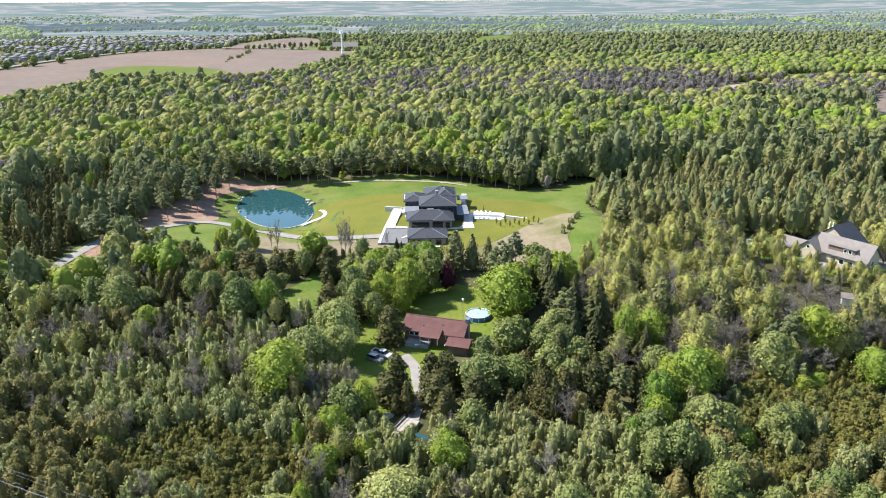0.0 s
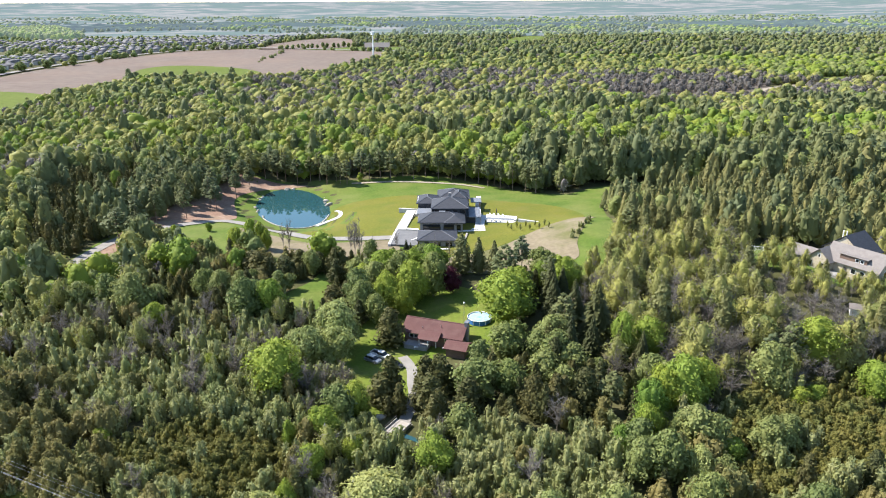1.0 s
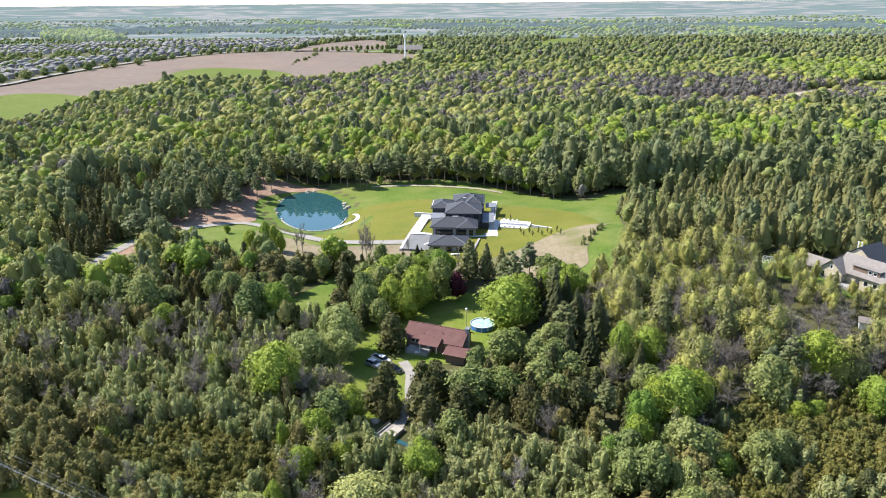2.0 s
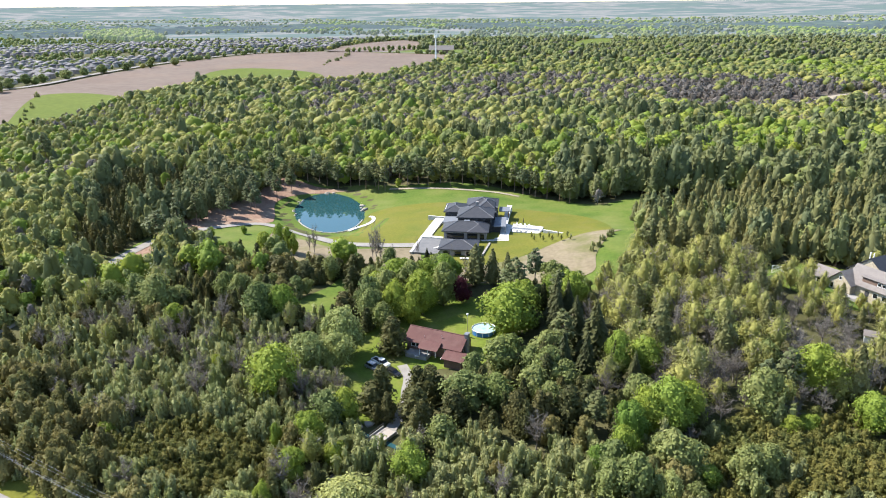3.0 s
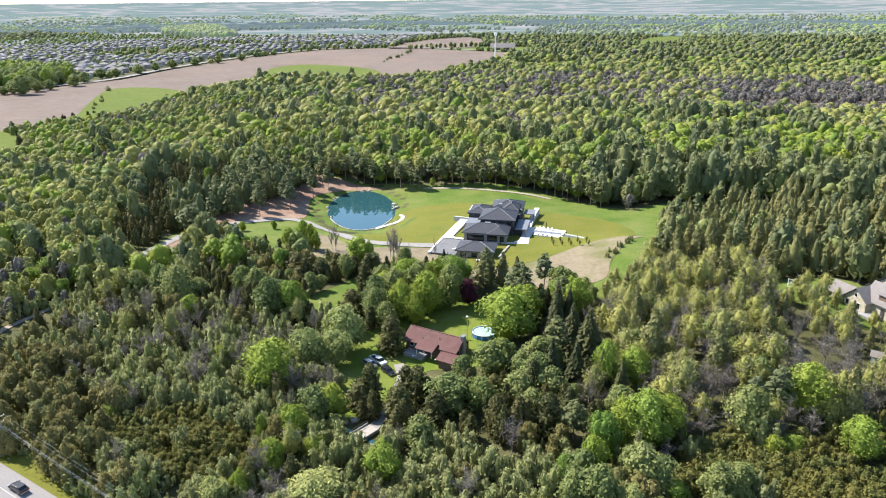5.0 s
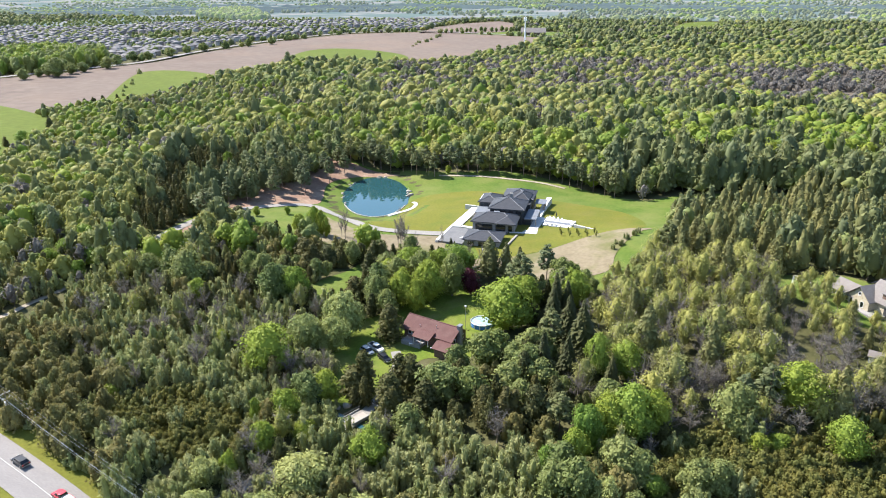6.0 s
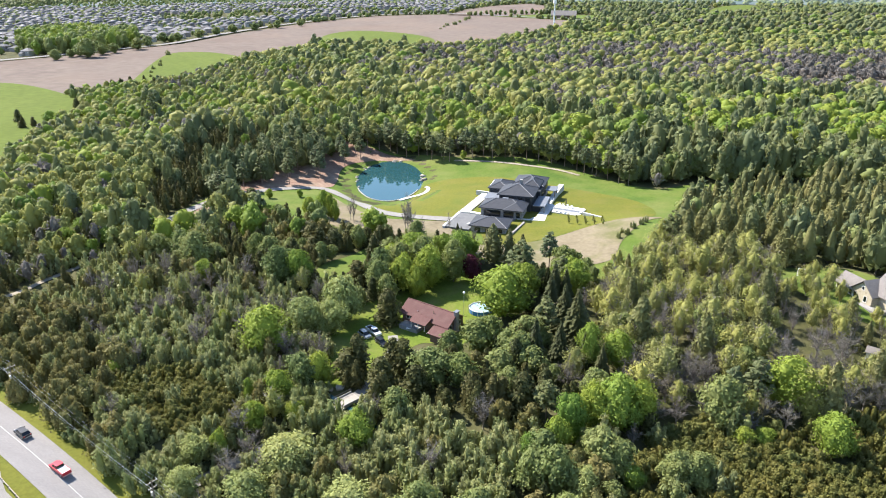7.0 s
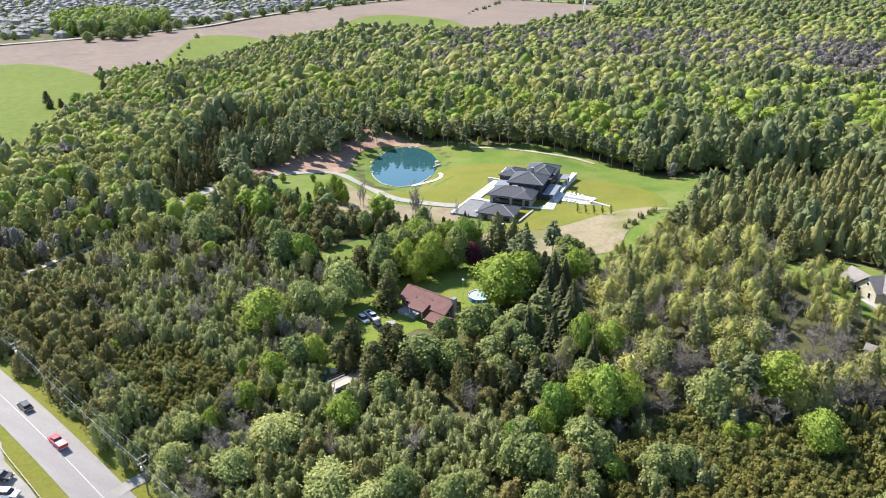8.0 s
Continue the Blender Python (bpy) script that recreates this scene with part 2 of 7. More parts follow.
def smooth_loop(pts, n=6, closed=True):
    """A smooth line through the given corners."""
    out, k = [], len(pts)
    for i in range(k if closed else k - 1):
        p = [Vector(pts[(i + j - 1) % k] if closed else pts[min(max(i + j - 1, 0), k - 1)]) for j in range(4)]
        for s in range(n):
            t = s / n
            out.append(0.5 * ((2 * p[1]) + (p[2] - p[0]) * t + (2 * p[0] - 5 * p[1] + 4 * p[2] - p[3]) * t * t + (3 * p[1] - p[0] - 3 * p[2] + p[3]) * t ** 3))
    if not closed:
        out.append(Vector(pts[-1]))
    return out


def inside(poly, x, y):
    """Which of the places x, y lie in the polygon."""
    x, y = np.asarray(x, float), np.asarray(y, float)
    hit = np.zeros(x.shape, bool)
    px, py = np.array([p[0] for p in poly]), np.array([p[1] for p in poly])
    qx, qy = np.roll(px, -1), np.roll(py, -1)
    for a, b, c, d in zip(px, py, qx, qy):
        if b != d:
            hit ^= ((b > y) != (d > y)) & (x < (c - a) * (y - b) / (d - b) + a)
    return hit


def patch(name, outline, lift, material, label, category="ground", step=5.0, level=None):
    """A sheet laid over the ground within an outline."""
    lo, hi = np.min([tuple(p) for p in outline], 0), np.max([tuple(p) for p in outline], 0)
    gx, gy = np.meshgrid(np.arange(lo[0] + step / 2, hi[0], step), np.arange(lo[1] + step / 2, hi[1], step))
    keep = inside(outline, gx, gy)
    pts = [Vector((p[0], p[1])) for p in outline] + [Vector(p) for p in zip(gx[keep], gy[keep])]
    v, _, f, *_ = delaunay_2d_cdt(pts, [], [list(range(len(outline)))], 1, 1e-4)
    a = np.array([tuple(p) for p in v])
    z = ground(a[:, 0], a[:, 1]) + lift if level is None else np.full(len(a), level)
    ob = new(name, mesh_of(name, np.column_stack([a, z]), f, material))
    return tagged(ob, label, category, kind="structure")


def strip(line, width):
    """The outline of a way of that width along a line."""
    left, right = [], []
    for i, p in enumerate(line):
        d = (line[min(i + 1, len(line) - 1)] - line[max(i - 1, 0)]).normalized()
        s = Vector((-d.y, d.x)) * width / 2
        left.append(p + s)
        right.append(p - s)
    return left + right[::-1]


# clearings and ways, in metres on the plan
ESTATE = smooth_loop([(-134, 366), (-106, 361), (-80, 360), (-52, 359), (-30, 363), (-8, 359), (23, 341), (45, 329), (64, 334), (60, 300), (56, 250), (52, 222), (40, 205), (22, 212), (0, 214), (-20, 224), (-45, 224), (-62, 224), (-84, 232), (-112, 228), (-134, 205), (-137, 245), (-134, 290)])
SEED_LAWN = smooth_loop([(-64, 256), (-60, 285), (-62, 300), (-58, 318), (-30, 326), (0, 318), (22, 311), (38, 303), (47, 290), (49, 276), (44, 262), (27, 250), (10, 236), (-3, 226), (-12, 240), (-27, 250), (-45, 252)])
MOUND = smooth_loop([(-22, 236), (-8, 228), (11, 236), (27, 250), (40, 259), (52, 267), (46, 249), (41, 233), (39, 219), (24, 213), (4, 214), (-18, 225)])
LOW_SOIL = smooth_loop([(-92, 270), (-76, 258), (-57, 246), (-40, 246), (-26, 246), (-22, 233), (-35, 226), (-50, 224), (-68, 230), (-84, 246)])
PINE_STAND = smooth_loop([(-120, 215), (-128, 250), (-128, 290), (-127, 320), (-126, 340), (-124, 368), (-150, 370), (-150, 200)])
NEEDLE_FLOOR = smooth_loop([(-128, 215), (-134, 250), (-140, 290), (-142, 330), (-138, 364), (-108, 359), (-84, 354), (-106, 344), (-113, 325), (-104, 300), (-101, 287), (-112, 279), (-121, 262), (-124, 240)])
POND = [Vector((-82.6 - 0.3744 * 36 * math.sin(t) + 0.9273 * 17.0 * math.cos(t), 316.2 + 0.9273 * 36 * math.sin(t) + 0.3744 * 17.0 * math.cos(t))) for t in np.linspace(0, 6.2832, 49)[:-1]]
YARD = smooth_loop([(-33, 166), (-26, 177), (-20, 186), (-18, 198), (-8, 206), (6, 200), (12, 190), (14, 178), (12, 170), (8, 160), (-3, 158), (-6, 146), (-10, 135), (-20, 131), (-24, 145)])
SIDE_YARD = smooth_loop([(84, 220), (98, 224), (112, 224), (128, 213), (134, 198), (128, 190), (115, 188), (103, 190), (95, 196), (86, 208)])
GLADE = smooth_loop([(-53, 194), (-47, 206), (-45, 216), (-38, 213), (-37, 198), (-41, 184), (-50, 183)])
DRIVE = smooth_loop([(-150, 132), (-142, 142), (-138.8, 150), (-138.5, 158), (-136.5, 167), (-134, 180), (-133.5, 198), (-134, 219), (-131.5, 245), (-124.5, 260), (-111, 277), (-101, 282), (-84, 272), (-60, 254), (-42, 250), (-24, 250)], 8, False)
TRAIL = smooth_loop([(-61, 353), (-40, 352.5), (-21, 350), (-4, 348), (8, 343)], 6, False)
LANE = smooth_loop([(-12, 160), (-9, 154), (-8, 147), (-7, 140), (-8, 131), (-9.6, 125), (-14, 116), (-22, 102), (-31, 86), (-33, 80)], 6, False)
FOOTPATH = smooth_loop([(-146, 138), (-140, 146), (-138.8, 153), (-138.6, 160), (-137, 166), (-133.5, 167.5)], 6, False)
ROAD = [Vector((-320, 161.5)), Vector((-200, 127.5)), Vector((-130, 107.5)), Vector((-88, 94.4)), Vector((-50, 83.2)), Vector((-20, 74.5)), Vector((40, 57)), Vector((140, 28))]
ROAD_FINE = smooth_loop(ROAD, 8, False)
FIELD = [(-400, 428), (-388, 470), (-384, 540), (-390, 620), (-398, 645), (-388, 700), (-380, 735), (-400, 800), (-330, 800), (-240, 815), (-200, 870), (-165, 1000), (-160, 1290), (-243, 1325), (-432, 1390), (-548, 1305), (-592, 1115), (-592, 910), (-572, 770), (-590, 700), (-620, 600), (-700, 480), (-760, 360), (-640, 350), (-500, 430)]
FIELD_B = [(-426, 1359), (-449, 1543), (-429, 1703), (-370, 1811), (-316, 1733), (-256, 1441), (-315, 1368)]
FIELD_MARGIN = [(-450, 1295), (-139, 1245), (-150, 1440), (-263, 1445), (-470, 1390)]
KNOLL_A = smooth_loop([(-386, 478), (-420, 517), (-508, 662), (-482, 694), (-420, 670), (-396, 630), (-380, 560)])
KNOLL_B = smooth_loop([(-372, 735), (-448, 915), (-437, 995), (-358, 980), (-285, 912), (-262, 815), (-320, 790)])
LEFT_FIELD = smooth_loop([(-540, 400), (-526, 440), (-482, 449), (-400, 420), (-352, 385), (-306, 312), (-285, 272), (-258, 226), (-400, 200), (-520, 300)])
FAR_ROAD = smooth_loop([(-720, 420), (-640, 570), (-600, 690), (-584, 772), (-604, 915), (-604, 1118), (-556, 1318), (-434, 1404), (-243, 1336), (-120, 1300)], 6, False)
MARSH = smooth_loop([(110, 700), (150, 680), (194, 684), (245, 700), (292, 735), (296, 805), (245, 855), (180, 850), (125, 790)])
BANK = smooth_loop([(140, 672), (185, 682), (221, 676), (258, 700), (300, 745), (345, 778)], 5, False)
RIGHT_FIELD = smooth_loop([(330, 770), (366, 797), (397, 859), (461, 862), (530, 860), (505, 800), (445, 815), (400, 790)])
RIGHT_SOIL = smooth_loop([(291, 440), (296, 500), (340, 580), (396, 676), (440, 700), (430, 600), (340, 450)])
FAR_CROP = smooth_loop([(48, 1520), (71, 1797), (136, 1880), (150, 1700), (119, 1560)])
SIDE_CROP = [(-118, 1075), (-36, 1110), (-25, 1030), (-104, 1000)]
WATER_FAR = smooth_loop([(400, 3200), (600, 3050), (900, 3250), (870, 3620), (420, 3700)])

patch("estate_meadow", ESTATE, 0.08, MEADOW, "bright green rough grass round the estate", step=3.0)
patch("seeded_lawn", SEED_LAWN, 0.16, MOWN, "yellow-green mown lawn round the modern house")
patch("soil_mound", MOUND, 0.22, BARE_SOIL, "bare tan soil on a low mound")
patch("soil_strip", LOW_SOIL, 0.22, BARE_SOIL, "bare tan soil below the driveway")
patch("needle_floor", NEEDLE_FLOOR, 0.20, NEEDLES, "reddish pine needle floor under tall pines")
patch("yard_lawn", YARD, 0.08, SHADE_GRASS, "green lawn round the brown-roofed house")
TONGUE = smooth_loop([(44, 318), (58, 337), (82, 345), (112, 346), (112, 328), (84, 318), (62, 306)])
patch("meadow_tongue", TONGUE, 0.08, MEADOW, "rough grass between the pines and the forest")
patch("shrubby_glade", GLADE, 0.08, MEADOW, "bright green rough grass in a small glade")
patch("side_lawn", SIDE_YARD, 0.08, MEADOW, "green lawn by the stone house")
patch("track", strip([p for p in DRIVE if p.y < 206], 2.4), 0.30, TRAIL_DIRT, "pale dirt track through the swamp woods", "track", 3)
patch("house_drive", smooth_loop([(122, 196), (128, 199.2), (133, 201.3), (140, 212), (146, 219), (138, 221), (130, 208), (121, 201)], 3), 0.22, PAVER, "pale paved drive beside the stone house", "driveway", 3)
patch("driveway", strip([p for p in DRIVE if p.y > 203], 4.6), 0.34, GRAVEL, "pale grey curving gravel driveway", "driveway", 3)
patch("trail", strip(TRAIL, 2.2), 0.30, TRAIL_DIRT, "pale dirt trail along the tree line", "trail", 3)
patch("lane", strip(LANE, 2.7), 0.20, GRAVEL, "pale gravel lane to the brown-roofed house", "driveway", 3)
patch("verge", strip(ROAD_FINE, 20), 0.06, MOWN, "green grass verge along the road", "verge", 4)
patch("road", strip(ROAD_FINE, 8.8), 0.16, ASPHALT, "pale worn two-lane asphalt road", "road", 3)
patch("road_line", strip(ROAD_FINE, 0.11), 0.19, PAINT_LINE, "pale painted centre line on the road", "road line", 3)
patch("ploughed_field", FIELD, 0.5, PLOUGHED, "bare pinkish brown ploughed field", "field", 40)
patch("field_margin", FIELD_MARGIN, 0.3, MEADOW, "rough grass between the field and the far road", "field", 40)
patch("side_crop", SIDE_CROP, 0.5, CROP, "bright green strip of grass behind the far woods", "field", 30)
patch("upper_field", FIELD_B, 0.5, PLOUGHED, "bare pinkish brown ploughed field beyond the road", "field", 40)
patch("grassy_knoll", KNOLL_A, 1.2, CROP, "green grassy knoll beside the ploughed field", "field", 30)
patch("grassy_rise", KNOLL_B, 1.2, CROP, "green grassy rise in the ploughed field", "field", 30)
patch("left_meadow", LEFT_FIELD, 1.3, CROP, "green meadow with scattered trees", "field", 20)
patch("far_road", strip(FAR_ROAD, 10), 1.6, ASPHALT, "pale far road along the suburb", "road", 30)
patch("sandy_bank", strip(BANK, 16), 0.5, TRAIL_DIRT, "pale sandy bank along the marsh", "bank", 10)
patch("marsh", MARSH, 0.3, REED, "brown dry marsh among bare trees", "marsh", 30)
patch("right_field", RIGHT_FIELD, 0.4, CROP, "green field behind the woods", "field", 30)
patch("right_soil", RIGHT_SOIL, 0.4, PLOUGHED, "bare reddish field behind the woods", "field", 30)
patch("far_crop", FAR_CROP, 0.6, CROP, "far green field among woods", "field", 30)

WATER = bpy.data.materials.new("pond_water")
WATER.use_nodes = True
wn, wl = WATER.node_tree.nodes, WATER.node_tree.links
wp = wn["Principled BSDF"]
wp.inputs["Roughness"].default_value, wp.inputs["IOR"].default_value = 0.03, 1.45
wp.inputs["Base Color"].default_value = (0.020, 0.066, 0.074, 1)
wt = wn.new("ShaderNodeTexNoise")
wt.inputs["Scale"].default_value, wt.inputs["Detail"].default_value = 0.9, 3
wb = wn.new("ShaderNodeBump")
wb.inputs["Strength"].default_value, wb.inputs["Distance"].default_value = 0.06, 0.05
wl.new(wt.outputs["Fac"], wb.inputs["Height"])
wl.new(wb.outputs[0], wp.inputs["Normal"])
POND_LEVEL = -7.0
patch("pond", POND, 0, WATER, "calm blue-green pond reflecting sky and trees", "pond", 5, POND_LEVEL)
patch("lake", WATER_FAR, 0, WATER, "pale far lake near the horizon", "lake", 60, 16.0)


# ---- trees ----
ICO = np.array([(0, 0, 1), (0.894, 0, 0.447), (0.276, 0.851, 0.447), (-0.724, 0.526, 0.447), (-0.724, -0.526, 0.447), (0.276, -0.851, 0.447),
                (0.724, 0.526, -0.447), (-0.276, 0.851, -0.447), (-0.894, 0, -0.447), (-0.276, -0.851, -0.447), (0.724, -0.526, -0.447), (0, 0, -1)])
ICO_F = np.array([(0, i, i % 5 + 1) for i in range(1, 6)] + [(i, i + 5, i % 5 + 1) for i in range(1, 6)] + [(i % 5 + 1, i + 5, i % 5 + 6) for i in range(1, 6)] + [(11, i % 5 + 6, i + 5) for i in range(1, 6)])


def join(pieces):
    """Corners and triangles of several pieces as one."""
    vs, fs, n = [], [], 0
    for v, f in pieces:
        vs.append(v)
        fs.append(f + n)
        n += len(v)
    return np.concatenate(vs), np.concatenate(fs)


def unit(v):
    return v / np.maximum(np.linalg.norm(v, axis=-1, keepdims=True), 1e-6)


def leaves(at, normal, size, r, long=1.0, along=None):
    """One small triangle of foliage at each place, turned about its normal; long > 1 stretches it along a direction."""
    n = len(at)
    normal = unit(normal + r.normal(0, 0.2, (n, 3)))
    a = r.normal(0, 1, (n, 3)) if along is None else along + r.normal(0, 0.25, (n, 3))
    a = unit(a - (a * normal).sum(1, keepdims=True) * normal)
    b = np.cross(normal, a)
    s = size * r.uniform(0.65, 1.35, (n, 1))
    v = np.stack([at + a * s * long, at - 0.5 * a * s * long + 0.75 * b * s, at - 0.5 * a * s * long - 0.75 * b * s], 1)
    return v.reshape(-1, 3), np.arange(3 * n).reshape(-1, 3)


def ball(centre, radii, r, wob=0.12):
    return np.asarray(centre) + ICO * np.asarray(radii) * r.uniform(1 - wob, 1 + wob, (12, 1)), ICO_F


def stick(a, b, ra, rb, k=5):
    """A tapered limb."""
    a, b = np.asarray(a, float), np.asarray(b, float)
    d = unit(b - a)
    s = unit(np.cross(d, (0.3, 0.9, 0.2)))
    t = np.cross(d, s)
    w = np.linspace(0, 2 * np.pi, k, endpoint=False)
    ring = np.cos(w)[:, None] * s + np.sin(w)[:, None] * t
    v = np.concatenate([a + ring * ra, b + ring * rb])
    i = np.arange(k)
    j = (i + 1) % k
    return v, np.concatenate([np.stack([i, j, j + k], 1), np.stack([i, j + k, i + k], 1)])


def ripple(r, freq, waves=7):
    """A smooth random field of about -1 to 1 over points."""
    f, ph = r.normal(0, 1, (waves, 3)) * freq, r.uniform(0, 6.2832, waves)
    return lambda p: np.sin(p @ f.T + ph).sum(1) / math.sqrt(waves)


def round_profile(t):
    return np.sin(np.pi * np.clip(t, 0, 1) ** 0.9) ** 0.5


def spire_profile(sharp, foot=0.14):
    return lambda t: np.sqrt(np.clip(t / foot, 0, 1)) * np.clip(1 - t, 0, 1) ** sharp


def shell(r, n, size, width, low, high, profile, amp=(0.16, 0.09), freq=(5.0, 13.0), rings=6, sides=7, core=0.84, long=1.0, rise=None, at=(0, 0), lean=(0, 0), squash=1.0, loose=1.0):
    """One leafy body: an uneven inner mass under a loose coat of leaves. rise: leaves drawn upwards (1) or downwards (-1)."""
    one, two = ripple(r, freq[0]), ripple(r, freq[1])
    tall = high - low

    def reach(t, a):
        d = np.column_stack([np.cos(a), np.sin(a), 2.2 * (t - 0.5) * squash])
        return width * profile(t) * (1 + amp[0] * one(d) + amp[1] * two(d))

    def place(t, a, q):
        rad = reach(t, a) * q
        return np.column_stack([at[0] + lean[0] * t + rad * np.cos(a), at[1] + lean[1] * t + rad * np.sin(a), low + tall * t])

    pieces = []
    if n:
        t = np.where(r.uniform(0, 1, 4 * n) < 0.22, 1 - 0.22 * r.uniform(0, 1, 4 * n) ** 2, r.uniform(0, 1, 4 * n))
        t = t[r.uniform(0, 1, 4 * n) < 0.25 + 0.75 * profile(t)][:n]
        a = r.uniform(0, 2 * np.pi, len(t))
        p = place(t, a, 1 + (0.14 - 0.42 * r.uniform(0, 1, len(t))) * loose)
        slope = (reach(np.minimum(t + 0.04, 1), a) - reach(np.maximum(t - 0.04, 0), a)) / (0.08 * tall)
        nor = unit(np.column_stack([np.cos(a), np.sin(a), -np.clip(slope, -2.5, 1.2)]))
        bend = (place(t, a + 0.12, 1.0) - place(t, a - 0.12, 1.0))[:, :2] / np.maximum(0.24 * reach(t, a), 1e-4)[:, None]
        side = np.column_stack([bend[:, 1], -bend[:, 0], nor[:, 2]])
        nor = unit(0.6 * nor + 0.5 * unit(side) + r.normal(0, 0.38 * loose, nor.shape) + (0, 0, 0.12))
        along = None if rise is None else np.column_stack([0.35 * np.cos(a), 0.35 * np.sin(a), np.full(len(t), float(rise))]) + r.normal(0, 0.35, nor.shape)
        pieces.append(leaves(p, nor, size, r, long, along))
    if core:
        tt = np.repeat(0.5 - 0.5 * np.cos(np.pi * np.linspace(0.04, 1, rings)), sides)
        aa = np.tile(np.linspace(0, 2 * np.pi, sides, endpoint=False), rings) + 0.4 * np.repeat(np.arange(rings), sides)
        v = place(tt, aa, core)
        i = np.arange(sides)
        j = (i + 1) % sides
        f = np.concatenate([np.concatenate([np.stack([i, j, j + sides], 1), np.stack([i, j + sides, i + sides], 1)]) + k * sides for k in range(rings - 1)])
        pieces.append((v, f))
    return join(pieces)


def leafy(r, n, size, width, low, lobes=5, rings=6, sides=8, long=1.0, rise=None, spread_=0.52, amp=(0.17, 0.10), lobe=(0.44, 0.62), core=0.68, loose=1.0):
    """A broad crown, 1 high: a main body with lobes round and above it."""
    share = int(n * (0.42 if lobes else 1))
    pieces = [shell(r, share, size, width * (0.84 if lobes else 1), low, 0.97, round_profile, amp, (2.6, 7.0), rings, sides, core, long, rise, loose=loose)]
    for i in range(lobes):
        a = 2.4 * i + r.uniform(-0.5, 0.5)
        z = low + (0.86 - low) * (0.28 + 0.62 * ((i * 0.618 + 0.2) % 1.0)) + r.uniform(-0.04, 0.04)
        q = width * spread_ * r.uniform(0.8, 1.15)
        w = width * r.uniform(*lobe)
        half = w * r.uniform(0.75, 1.0)
        pieces.append(shell(r, int((n - share) / lobes), size, w, max(low, z - half), min(1.0, z + half), round_profile, amp, (2.6, 7.0), max(5, rings - 1), max(5, sides - 2), core, long, rise, at=(q * math.cos(a), q * math.sin(a)), loose=loose))
    return join(pieces)


def spires(r, n, size, width, low, heads, sharp=0.5, rings=5, sides=6, out=0.55, slim=0.6, long=1.5, amp=(0.18, 0.12), core=0.70, shrink=0.30, loose=1.0):
    """An upright evergreen or a clump of shoots, 1 high, with one or several leaders."""
    pieces = []
    for i in range(heads):
        a = 2.4 * i + r.uniform(-0.6, 0.6)
        q = 0.0 if heads == 1 else width * out * math.sqrt(i / heads) * r.uniform(0.8, 1.1)
        top = (1.0 if i == 0 else r.uniform(1 - shrink - 0.12, 1 - 0.3 * shrink))
        w = width if heads == 1 else width * slim * r.uniform(0.8, 1.15)
        pieces.append(shell(r, n // heads, size, w, low, top, spire_profile(sharp * r.uniform(0.85, 1.15)), amp, (4.0, 11.0), rings, sides, core, long, 1.0, (q * math.cos(a), q * math.sin(a)), (0.25 * q * math.cos(a), 0.25 * q * math.sin(a)), 1.6, loose))
    return join(pieces)


def airy(r, n, leaf_size, width=0.33, low=0.2):
    """A thin crown in early leaf: small leaves strewn through an uneven egg shape."""
    d = unit(r.normal(0, 1, (n, 3)))
    q = r.uniform(0.25, 1.0, (n, 1)) ** 0.55
    ph = r.uniform(0, 6.28, 4)
    a = np.arctan2(d[:, 1], d[:, 0])
    lump = 1 + 0.20 * np.sin(3 * a + ph[0] + 4 * d[:, 2]) + 0.16 * np.sin(5 * a + ph[1] - 5 * d[:, 2]) + 0.10 * np.sin(9 * d[:, 2] + ph[2])
    p = d * q * lump[:, None] * (width, width, 0.5 * (1 - low)) + (0, 0, 0.5 * (1 + low))
    p += 0.018 * np.sin(70 * p[:, [1, 2, 0]] + ph[3])
    return leaves(p, d + (0, 0, 0.4), leaf_size, r)


def tiered(r, tiers, per, width=0.26, low=0.1, leaf_w=0.35):
    """A spruce: drooping boughs in tiers, 1 high."""
    pieces = []
    vs, n = [], 0
    for j in range(tiers):
        t = j / tiers
        z = low + (1 - low) * t
        q = width * (1 - t) ** 0.9 + 0.012
        k = max(4, int(per * (1 - 0.6 * t)))
        for i in range(k):
            a = 6.2832 * (i + r.uniform(0, 0.8)) / k + j
            d, s = np.array([math.cos(a), math.sin(a), 0]), np.array([-math.sin(a), math.cos(a), 0])
            q2 = q * r.uniform(0.75, 1.12)
            tip = d * q2 + (0, 0, z - 0.28 * q2 + r.uniform(-0.01, 0.01))
            root = d * q2 * 0.12 + (0, 0, z + 0.02)
            mid = 0.55 * tip + 0.45 * root + (0, 0, 0.012)
            w = q2 * leaf_w
            vs += [root, mid + s * w, tip, mid - s * w + (0, 0, -0.01)]
    v = np.array(vs)
    i = np.arange(0, len(v), 4)
    f = np.concatenate([np.stack([i, i + 1, i + 2], 1), np.stack([i, i + 2, i + 3], 1)])
    pieces.append((v, f))
    w = np.linspace(0, 6.2832, 6, endpoint=False)
    base = np.column_stack([0.62 * width * np.cos(w), 0.62 * width * np.sin(w), np.full(6, low + 0.02)])
    cone = np.concatenate([base, [(0, 0, 0.95)]])
    k = np.arange(6)
    pieces.append((cone, np.stack([k, (k + 1) % 6, np.full(6, 6)], 1)))
    return join(pieces)


